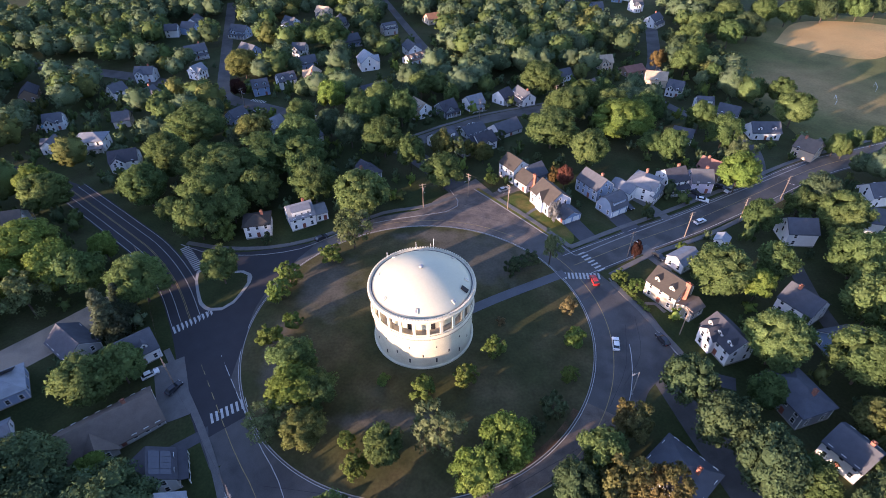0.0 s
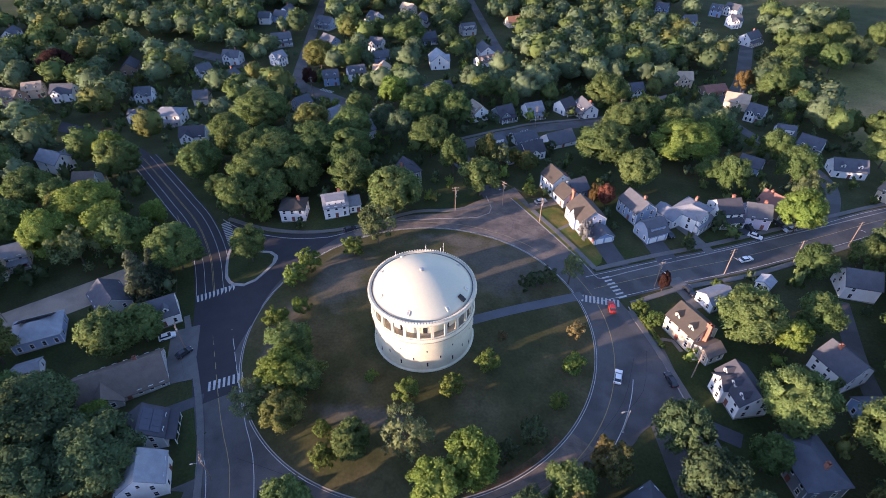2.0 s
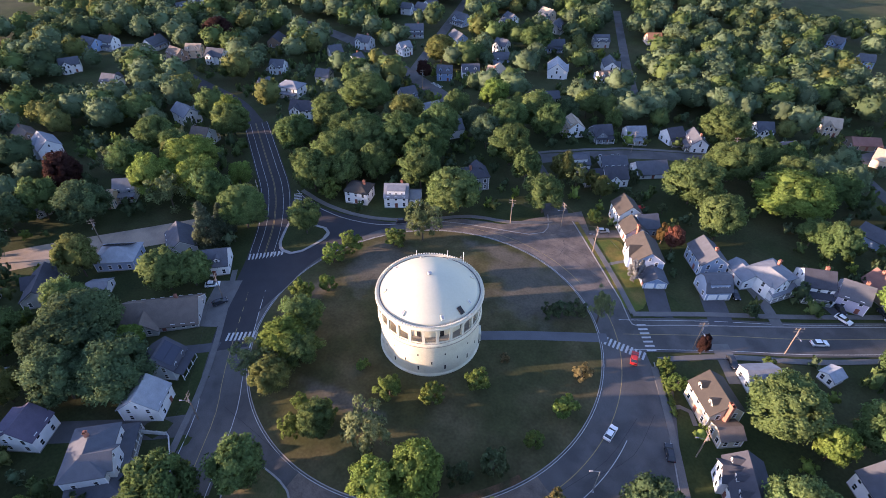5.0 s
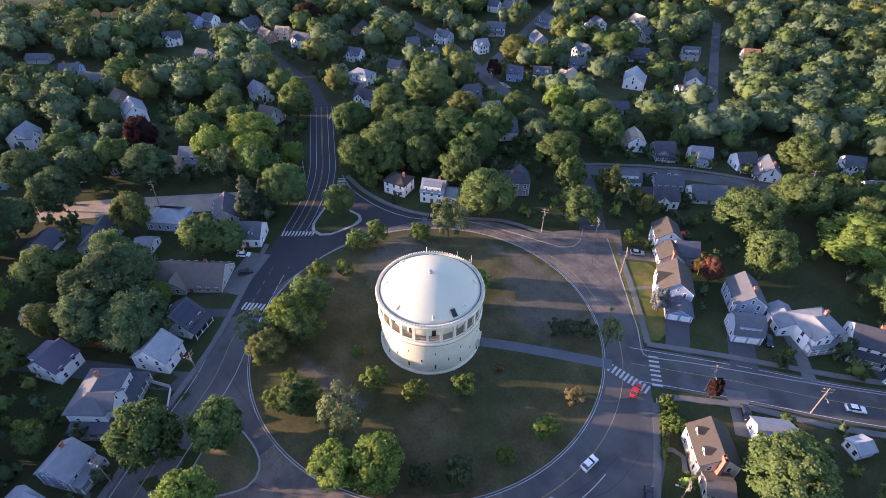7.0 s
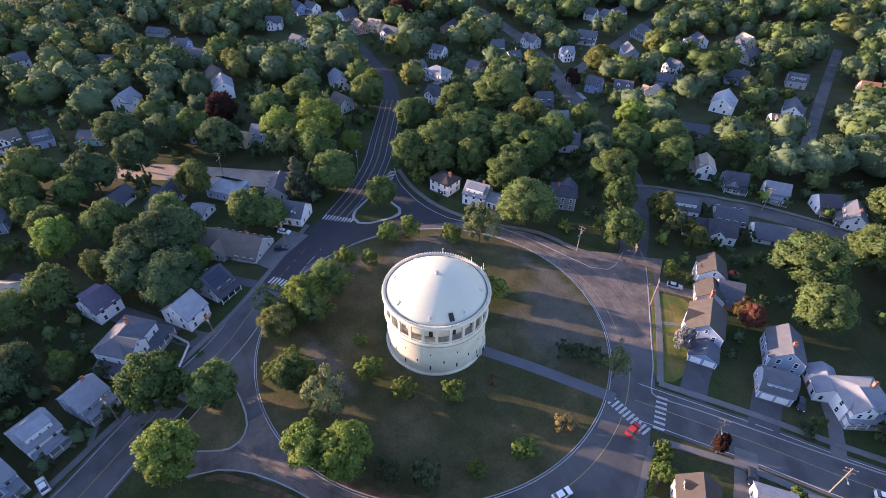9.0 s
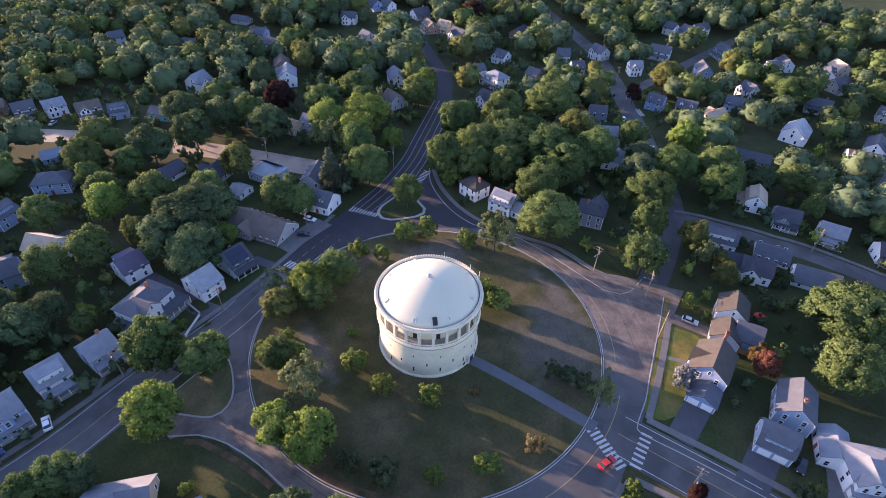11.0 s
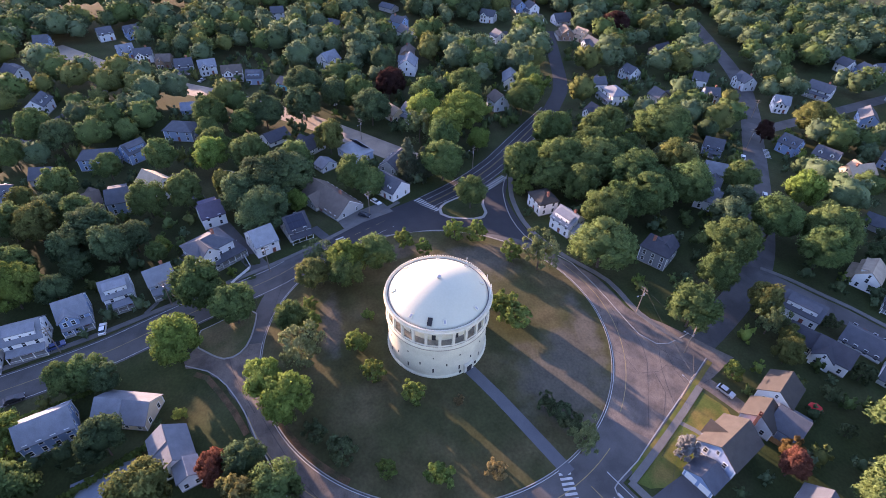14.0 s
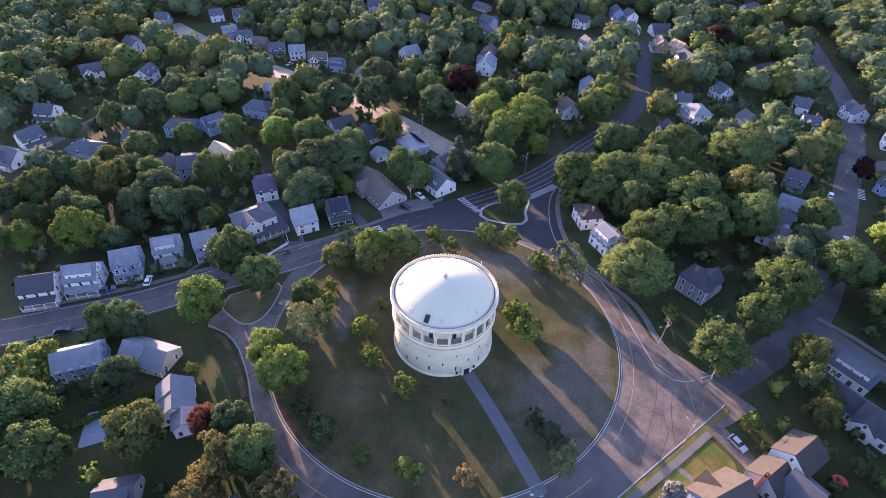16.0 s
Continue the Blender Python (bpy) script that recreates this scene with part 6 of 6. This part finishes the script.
def car(x, y, rot, colour, words):
    if colour not in CARS:
        root = new("car")
        v, f = car_body([(-2.25, 0.35), (2.2, 0.35), (2.28, 0.6), (2.15, 0.85), (1.0, 0.98), (-1.9, 1.0), (-2.25, 0.9)], 0.92, 0.2)
        piece("body", v, f, PAINT[colour], root)
        v, f = car_body([(-1.95, 0.98), (1.05, 0.97), (0.35, 1.44), (-1.45, 1.46)], 0.86, 0.28)
        piece("glasshouse", v, f, M_GLASS, root, "dark car windows")
        v, f = car_body([(-1.42, 1.42), (0.33, 1.40), (0.2, 1.50), (-1.3, 1.52)], 0.86, 0.28)
        piece("roof", v, f, PAINT[colour], root)
        for wx in (-1.38, 1.38):
            for s in (-1, 1):
                bm = bmesh.new()
                bmesh.ops.create_cone(bm, cap_ends=True, segments=14, radius1=0.33, radius2=0.33, depth=0.22, matrix=pose(wx, s * 0.84, 0.33, 90, 0, 0))
                wheel = part("wheel", bm, M_TYRE, root, "black tyre")
                bm = bmesh.new()
                bmesh.ops.create_cone(bm, cap_ends=True, segments=10, radius1=0.2, radius2=0.2, depth=0.03, matrix=pose(wx, s * 0.955, 0.33, 90, 0, 0))
                part("rim", bm, M_METAL, wheel)
        for s in (-1, 1):
            part("headlight", boxed(2.1, 2.27, s * 0.62 - 0.18, s * 0.62 + 0.18, 0.62, 0.78), M_LAMP, root, "clear headlight")
            part("tail_light", boxed(-2.28, -2.2, s * 0.66 - 0.14, s * 0.66 + 0.14, 0.65, 0.85), M_TAIL, root, "red tail light")
        CARS[colour] = root
        ob = root
        ob.matrix_basis = pose(x, y, ground_z(x, y) + 0.13, 0, 0, rot)
    else:
        ob = copy_thing(CARS[colour], pose(x, y, ground_z(x, y) + 0.13, 0, 0, rot))
    tagged(ob, words, "car", "cars")


car(45.7, 119.4, 96, "red", "red car waiting at the crosswalk")
car(59.0, 96.2, 110, "dark", "dark car parked at the kerb")
car(45.9, 94.6, 80, "white", "white car on the circle road")
car(94.8, 168.2, -62, "dark", "dark car parked in a driveway")
car(106.4, 173.0, -55, "dark", "dark car parked in a driveway")
car(23.2, 170.8, 30, "silver", "silver car parked in a driveway")
car(68.8, 130.6, -62, "dark", "dark car parked in a driveway")
car(-26.0, 8.0, 190, "white", "white car parked beside a house")
car(-21.5, -2.5, 118, "blue", "dark blue car parked beside a house")
car(-77.8, 89.4, 38, "white", "white car parked on the forecourt")
car(-41.2, 143.6, 40, "dark", "dark car parked at the kerb")
car(95.5, 163.6, -28, "white", "white car parked in a driveway")
car(108.6, 170.6, -150, "silver", "silver car parked in a driveway")
car(89.2, 149.6, 28, "white", "white car on the avenue")
car(-4.8, -6.5, 112, "dark", "dark car on the avenue")
car(-168.6, 75.4, 30, "white", "white car parked near the sandy street")
car(-69.6, 84.6, 60, "dark", "dark car parked on the forecourt")
car(-121.3, -12.2, 10, "silver", "silver car parked before a house")
car(-123.0, -15.2, 10, "white", "white car parked before a house")
car(-93, 255, 145, "white", "white car parked on a tree-lined street")
car(-62, 243.5, 145, "silver", "silver car parked on a tree-lined street")
car(66.8, 158.6, -66, "dark", "dark car parked between two houses")
for x, y, r, c in ((-229, -40, 48, "dark"), (-218, -27, 48, "silver"), (-207, -14, 52, "red"), (-200, -4, 52, "white"), (-208, 6, -30, "silver"), (-188, 22, 54, "dark"), (-160, 57, 50, "white")):
    car(x, y, r, c, "%s car parked along the sandy street" % c)

# ---- poles, lamps and cables ----


def tube(bm, p, q, r0, r1, seg=8):
    limb(bm, p, q, r0, r1, seg)


def utility_pole(x, y, rot, h=10.5, lamp=True, lean=0.0):
    root = new("utility_pole")
    root.matrix_basis = pose(x, y, ground_z(x, y) - 0.3, lean, 0, rot)
    bm = bmesh.new()
    tube(bm, (0, 0, 0), (0, 0, h), 0.17, 0.11)
    part("pole", bm, M_POLE, root)
    for z in (h - 0.5, h - 1.5):
        part("crossarm", boxed(-1.2, 1.2, -0.06, 0.06, z - 0.07, z + 0.07), M_POLE, root)
    for i in range(4):
        bm = bmesh.new()
        tube(bm, (-1.05 + 0.7 * i, 0, h - 0.43), (-1.05 + 0.7 * i, 0, h - 0.2), 0.06, 0.04, 6)
        part("insulator", bm, M_KERB, root)
    bm = bmesh.new()
    tube(bm, (0.3, 0.1, h - 2.9), (0.3, 0.1, h - 2.0), 0.22, 0.22, 10)
    part("transformer", bm, M_METAL, root, "grey metal transformer can")
    if lamp:
        bm = bmesh.new()
        tube(bm, (0, 0, h - 3.0), (0, -1.8, h - 2.5), 0.04, 0.035, 6)
        arm = part("lamp_arm", bm, M_METAL, root)
        part("lamp_head", boxed(-0.14, 0.14, -2.4, -1.75, h - 2.6, h - 2.42, bevel=0.04), M_METAL, arm, "grey street lamp head")
    tagged(root, "weathered wooden utility pole with crossarms beside the road", "pole", "utility poles")
    return root


POLES = [(58.9, 131.0, 28), (81.0, 141.4, 28), (103.3, 150.4, 28), (23.3, 158.4, -60), (-7.0, 160.8, 20), (-43.8, 52.8, -62), (9.5, 167.0, -40),
         (-19.5, -1.0, -65), (-33.5, 25.0, -65), (-70.5, 86.5, -58), (-96.5, 131.0, -48), (126, 166, 30), (64.5, 98.5, -66), (-102, 263, 55),
         (-134, 288, 60), (-182, 23, 50), (-129, 87, 50), (18, 237.5, 25), (57, 256, 28)]
for x, y, r in POLES:
    utility_pole(x, y, r)


def cable(a, b, h=9.8):
    """Sagging line between two poles."""
    pa, pb = Vector((a[0], a[1], ground_z(a[0], a[1]) + h)), Vector((b[0], b[1], ground_z(b[0], b[1]) + h))
    v, f = [], []
    side = (pb - pa).cross(Vector((0, 0, 1))).normalized() * 0.018
    for i in range(11):
        t = i / 10
        p = pa.lerp(pb, t)
        p.z -= 4 * 0.7 * t * (1 - t)
        v += [p - side, p + side, p + Vector((0, 0, 0.03))]
    for i in range(10):
        for q in range(3):
            f.append((3 * i + q, 3 * i + (q + 1) % 3, 3 * i + 3 + (q + 1) % 3, 3 * i + 3 + q))
    tagged(piece("power_cable", v, f, M_WIRE), "thin dark overhead cable between two poles", "cable", "power cables")


for i, j in ((0, 1), (1, 2), (3, 4), (3, 0), (6, 4), (3, 6), (2, 11), (5, 8), (8, 7), (5, 9), (9, 10)):
    cable(POLES[i], POLES[j])


def street_lamp(x, y, rot, h=8.5):
    root = new("street_lamp")
    root.matrix_basis = pose(x, y, ground_z(x, y), 0, 0, rot)
    bm = bmesh.new()
    tube(bm, (0, 0, 0), (0, 0, h), 0.13, 0.08, 10)
    part("pole", bm, M_KERB, root, "pale metal pole")
    bm = bmesh.new()
    tube(bm, (0, 0, h - 0.1), (0, -1.6, h + 0.35), 0.05, 0.045, 6)
    arm = part("arm", bm, M_KERB, root)
    part("lamp_head", boxed(-0.18, 0.18, -2.3, -1.5, h + 0.25, h + 0.45, bevel=0.05), M_KERB, arm)
    part("base_plate", boxed(-0.25, 0.25, -0.25, 0.25, -0.1, 0.12, bevel=0.03), M_METAL, root)
    tagged(root, "pale metal street lamp on the kerb", "street lamp", "street lamps")


street_lamp(46.2, 79.5, -60)

# ---- fences, hedges, courts, drives ----


def fence(x0, y0, x1, y1, h, material, words):
    """Board fence with posts."""
    d = Vector((x1 - x0, y1 - y0, 0))
    root = new("fence")
    root.matrix_basis = pose(x0, y0, ground_z((x0 + x1) / 2, (y0 + y1) / 2), 0, 0, math.degrees(math.atan2(d.y, d.x)))
    n = max(2, int(d.length / 2.2))
    step_x = d.length / n
    panel = None
    for i in range(n + 1):
        part("post", boxed(i * step_x - 0.07, i * step_x + 0.07, -0.07, 0.07, -0.4, h + 0.12), material, root)
    k = int(d.length / 0.3)
    for i in range(k):
        if panel is None:
            bm = boxed(0.01, 0.28, -0.025, 0.025, 0.05, h)
            panel = bpy.data.meshes.new("board")
            bm.to_mesh(panel)
            bm.free()
            panel.materials.append(material)
        b = new("board", panel)
        b.parent = root
        b.matrix_basis = pose(i * 0.3, 0, 0)
    part("rail", boxed(0, d.length, 0.03, 0.09, h * 0.7, h * 0.8), material, root)
    tagged(root, words, "fence", "fences")


fence(-60.3, 40.8, -47.3, 46.4, 1.7, M_FENCE, "white board fence along a side yard")
fence(-46.6, 46.2, -40.0, 41.3, 1.2, M_FENCE, "white board fence along a front yard")
fence(35.5, 172.5, 40.5, 176.0, 1.8, M_CEDAR, "orange cedar board fence between houses")


def hedge(x0, y0, x1, y1, h, w, words):
    d = Vector((x1 - x0, y1 - y0, 0))
    n = max(2, int(d.length / (w * 0.55)))
    vs, fs, base = [], [], 0
    for i in range(n + 1):
        v, f, nm = crown_arrays("round", 6, 40, 0.16, 400 + i)
        c = Vector((x0, y0, 0)) + d * i / n
        vs.append(np.stack([v[:, 0] * w * 0.62 + c.x, v[:, 1] * w * 0.62 + c.y, v[:, 2] * h * 0.55 + ground_z(c.x, c.y) + h * 0.5], 1))
        fs.append(f + base)
        base += len(v)
    tagged(new("hedge", mesh_arrays("hedge", np.vstack(vs), np.vstack(fs), LEAF["low"])), words, "hedge", "hedges")


hedge(51.8, 121.0, 58.2, 107.0, 1.5, 1.5, "clipped green hedge along the pavement")
hedge(12.8, 31.6, 25.3, 12.5, 2.0, 1.9, "tall green hedge round a paved court")
hedge(12.8, 31.6, 18.5, 34.5, 1.8, 1.7, "green hedge beside a paved court")
hedge(-4.0, 11.5, 1.5, -3.0, 1.4, 1.5, "green hedge along the avenue")

structure(area("court", [(16.2, 26.8), (20.8, 14.4), (30.2, 17.0), (23.8, 31.6)], 0.09, M_COURT, rounded=False), "blue-grey paved home court", "court")
for pts in ([(18.6, 25.6), (23.2, 29.4)], [(20.4, 28.0), (26.8, 18.4)]):
    structure(strip("court_line", pts, 0.14, 0.11, M_WHITE, clear=False), "white painted court line", "court line")
for pts, w, material, words in (
        ([(44.5, 150.5), (46.6, 145), (49.2, 138.8)], 6.4, M_DRIVE, "dark asphalt driveway before a garage"),
        ([(60.5, 155.0), (63.0, 148.5), (65.0, 143.5)], 7.0, M_DRIVE, "dark asphalt driveway before a garage"),
        ([(70.0, 166.0), (74.8, 159.5), (79.0, 151.5)], 3.4, M_CONCRETE, "pale driveway beside a house"),
        ([(13.5, 163.0), (21.0, 168.4), (31.0, 174.0)], 4.2, M_JUNCTION, "worn asphalt driveway with a parked car"),
        ([(64.8, 136.0), (66.2, 133.6), (69.0, 128.4), (71.0, 124.4)], 5.0, M_CONCRETE, "pale concrete driveway"),
        ([(28.9, 154.0), (32, 157.2), (35.0, 159.6)], 1.2, M_CONCRETE, "narrow concrete path over a lawn"),
        ([(55.5, 107.6), (59.0, 110.2), (61.5, 110.0), (63.2, 106.6)], 1.2, M_CONCRETE, "narrow concrete path to a house"),
        ([(-35.5, 20.5), (-31, 18.0)], 1.3, M_CONCRETE, "narrow concrete path to a house"),
        ([(-40.5, 31.0), (-35.0, 27.8)], 1.3, M_CONCRETE, "narrow concrete path to a house"),
        ([(90, 170), (93.5, 166.5), (97.5, 162.5)], 3.2, M_DRIVE, "dark asphalt driveway"),
        ([(112.5, 136), (110.7, 126), (108.5, 112), (108, 100)], 5.0, M_ASPHALT, "narrow asphalt lane behind houses"),
        ([(58.5, 87.5), (66, 84.5), (73, 82.0)], 4.0, M_DRIVE, "dark asphalt driveway"),
        ([(-56, 72), (-61, 69), (-66, 66)], 3.2, M_DRIVE, "dark asphalt driveway")):
    structure(strip("driveway" if w > 2 else "path", pts, w, 0.105, material, clear=w > 2), words, "driveway" if w > 2 else "path")


def pool(x, y, rot):
    root = new("swimming_pool")
    root.matrix_basis = pose(x, y, ground_z(x, y), 0, 0, rot)
    part("deck", boxed(-7, 7, -4.5, 4.5, -0.3, 0.12, bevel=0.03), M_KERB, root, "pale pool deck")
    part("water", boxed(-5, 5, -2.5, 2.5, -0.2, 0.15), mat("pool_water", (0.05, 0.30, 0.42), rough=0.08, vary=0.1, spec=0.5), root, "turquoise pool water")
    tagged(root, "turquoise swimming pool with a pale deck", "pool")


pool(-196.0, 250.5, 25)


def goal(x, y, rot):
    root = new("goal")
    root.matrix_basis = pose(x, y, ground_z(x, y), 0, 0, rot)
    for s in (-3.6, 3.6):
        bm = bmesh.new()
        limb(bm, (s, 0, 0), (s, 0, 2.4), 0.07, 0.07, 6)
        part("post", bm, M_FENCE, root)
    bm = bmesh.new()
    limb(bm, (-3.65, 0, 2.4), (3.65, 0, 2.4), 0.07, 0.07, 6)
    part("crossbar", bm, M_FENCE, root)
    tagged(root, "white goal frame on the playing field", "goal", "goals")


goal(203.6, 262.3, 65)
goal(234.3, 278.2, 65)



def patio_umbrella(x, y):
    root = new("patio_umbrella")
    root.matrix_basis = pose(x, y, ground_z(x, y))
    bm = bmesh.new()
    limb(bm, (0, 0, 0.1), (0, 0, 2.65), 0.03, 0.025, 8)
    part("pole", bm, M_METAL, root)
    part("base_plate", boxed(-0.3, 0.3, -0.3, 0.3, 0.0, 0.12, bevel=0.04), M_DARK, root)
    rim = [(1.75 * math.cos(k * math.pi / 4), 1.75 * math.sin(k * math.pi / 4), 2.05) for k in range(8)]
    v = rim + [(p[0], p[1], 1.85) for p in rim] + [(0, 0, 2.62)]
    piece("canopy", v, [(k, (k + 1) % 8, 16) for k in range(8)] + [(8 + k, 8 + (k + 1) % 8, (k + 1) % 8, k) for k in range(8)], M_CANVAS, root, "red canvas canopy")
    tagged(root, "open red patio umbrella behind a house", "umbrella")


patio_umbrella(31.9, 189.7)

# ---- further trees between the houses ----
CLEAR = []
for line, half in ROAD_LINES:
    CLEAR += [(p.x, p.y, half + 1.2) for p in line]
OPEN_GROUND = ((240, 330, 76), (210, 268, 45), (255, 370, 70), (185, 234, 22), (-94, 71, 9), (29, 158, 9), (25, 24, 8), (52, 148, 8), (64, 148, 6), (-120, 40, 9),
               (-63, 60, 9), (-86, 44, 9), (-108, 29, 9), (60, 125, 6), (-80, 134, 9), (-66, 132, 9), (-74, 122, 6), (50, 216, 18), (66, 185, 16), (-44, 312, 9), (-45, 295, 8), (60, 20, 12))
YARDS = []
for x, y, r in HOUSE_SPOTS:
    a = math.atan2(30 - y, 60 - x)
    if x > 90 and y > 200:
        YARDS += [(x, y, 13.0), (x + math.cos(a) * 20, y + math.sin(a) * 20, 7.0)]
        b = math.atan2(5 - y, 20 - x)
        YARDS += [(x + math.cos(b) * reach, y + math.sin(b) * reach, 6.0) for reach in (12, 21, 30)]
    for reach, wide in ((9, 5.5), (17, 6.0)) if math.hypot(x - CX, y - CY) > 110 else ((9, 5.0),):
        YARDS.append((x + math.cos(a) * reach, y + math.sin(a) * reach, wide))
    if x < -100 and y > 150:
        b = math.atan2(72 - y, 88 - x)
        YARDS += [(x + math.cos(b) * reach, y + math.sin(b) * reach, 5.0) for reach in (10, 19)]
for key, first, last in (("back", 1, 5), ("north", 6, 9), ("branch", 0, 2)):
    for p in smooth_line(ROUTES[key][first:last], 6.0):
        a = math.atan2(48 - p.y, 72 - p.x)
        YARDS += [(p.x + math.cos(a) * reach, p.y + math.sin(a) * reach, 3.5) for reach in (8, 15, 21)]
blocked = np.array(CLEAR + YARDS + [(x, y, r + 2.0) for x, y, r in HOUSE_SPOTS] + [(x, y, r + 1.5) for x, y, r in OPEN_GROUND])
count = 0
woods = {k: [[], [], 0, []] for k in ("far", "mid", "dark", "olive", "bright")}
spots = []
g = random.Random(5)
step = 12.2
for j in range(-66, 66):
    for i in range(-66, 66):
        x = CX + (i + 0.5 * (j % 2)) * step + g.uniform(-3.2, 3.2)
        y = CY + j * step * 0.9 + g.uniform(-3.2, 3.2)
        r0 = g.uniform(4.4, 8.4)
        d = math.hypot(x - CX, y - CY)
        if d < 70 or d > (470 if y > 250 and x < 60 else 410) or y < 29 - 0.64 * (91 - x) or x > 0.64 * y + 72 or x > 330:
            continue
        if noise.noise(Vector((x * 0.02, y * 0.02, 3.0))) < -0.30:
            continue
        if np.any(np.hypot(blocked[:, 0] - x, blocked[:, 1] - y) < blocked[:, 2] + r0 * 0.55):
            continue
        if any(math.hypot(tx - x, ty - y) < (tr + r0) * 0.72 for tx, ty, tr in TREE_SPOTS if abs(tx - x) < 25 and abs(ty - y) < 25):
            continue
        spots.append((d, x, y, r0, min(1.6 * r0 + 3.6, 16.5) + g.uniform(-1.5, 1.5)))
spots.sort()
FILL = ("mid", "mid", "dark", "mid", "olive", "mid", "bright", "mid", "dark", "far", "mid", "sparse")
low_crowns = [crown_arrays("round", 28, 26, 0.066, 900 + q, lobe=0.92, solid=0.86, soft=1.0) for q in range(6)]
far_crowns = [crown_arrays("round", 30, 16, 0.105, 920 + q, lobe=0.95, solid=0.0, soft=1.0) for q in range(6)]
for d, x, y, r, h in spots:
    if count < 64:
        tree(x, y, r, h, FILL[count % len(FILL)])
        count += 1
        continue
    v, f, nm = (low_crowns if d < 230 else far_crowns)[g.randrange(6)]
    a = g.uniform(0, 6.28)
    c, s = math.cos(a), math.sin(a)
    half = h * 0.42
    w = np.stack([(v[:, 0] * c - v[:, 1] * s) * r + x, (v[:, 0] * s + v[:, 1] * c) * r + y, v[:, 2] * half + ground_z(x, y) + h - half], 1)
    kind = ("far", "mid", "dark", "far", "mid", "far", "far", "olive")[g.randrange(8)]
    part_v, part_f, base, part_n = woods[kind]
    part_n.append(np.stack([nm[:, 0] * c - nm[:, 1] * s, nm[:, 0] * s + nm[:, 1] * c, nm[:, 2]], 1))
    part_v.append(w)
    part_f.append(f + base)
    woods[kind][2] += len(w)
# shrubs and small trees in the yards
small_crowns = [crown_arrays("round", 7, 12, 0.19, 950 + q) for q in range(4)]
keep = np.array([(x, y, h - 0.2) for x, y, h in CLEAR] + [(x, y, r + 0.8) for x, y, r in HOUSE_SPOTS] + list(OPEN_GROUND) + [(x, y, r * 0.75) for x, y, r in TREE_SPOTS] + [(x, y, r * 0.8) for d, x, y, r, h in spots])
for j in range(-40, 40):
    for i in range(-40, 40):
        x, y = CX + i * 7.5 + g.uniform(-3, 3), CY + j * 7.5 + g.uniform(-3, 3)
        r = g.uniform(1.5, 3.3)
        d = math.hypot(x - CX, y - CY)
        if d < 66 or d > 270 or y < 40 - 0.64 * (91 - x) or x > 0.64 * y + 60 or np.any(np.hypot(keep[:, 0] - x, keep[:, 1] - y) < keep[:, 2] + r * 0.7):
            continue
        v, f, nm = small_crowns[g.randrange(4)]
        a = g.uniform(0, 6.28)
        c, s = math.cos(a), math.sin(a)
        h = r * g.uniform(1.6, 2.3) + 0.6
        kind = ("far", "mid", "dark", "far", "olive", "mid", "dark", "bright")[g.randrange(8)]
        part_v, part_f, base, part_n = woods[kind]
        part_v.append(np.stack([(v[:, 0] * c - v[:, 1] * s) * r + x, (v[:, 0] * s + v[:, 1] * c) * r + y, v[:, 2] * h * 0.52 + ground_z(x, y) + h * 0.5], 1))
        part_n.append(np.stack([nm[:, 0] * c - nm[:, 1] * s, nm[:, 0] * s + nm[:, 1] * c, nm[:, 2]], 1))
        part_f.append(f + base)
        woods[kind][2] += len(v)
for kind, (part_v, part_f, base, part_n) in woods.items():
    if part_v:
        ob = new("woodland", mesh_arrays("woodland", np.vstack(part_v), np.vstack(part_f), LEAF[kind], np.vstack(part_n)))
        tagged(ob, "distant %s green tree crowns between the houses" % {"far": "mid", "mid": "fresh", "dark": "dark", "olive": "olive", "bright": "bright"}[kind], "woods", kind="stuff")
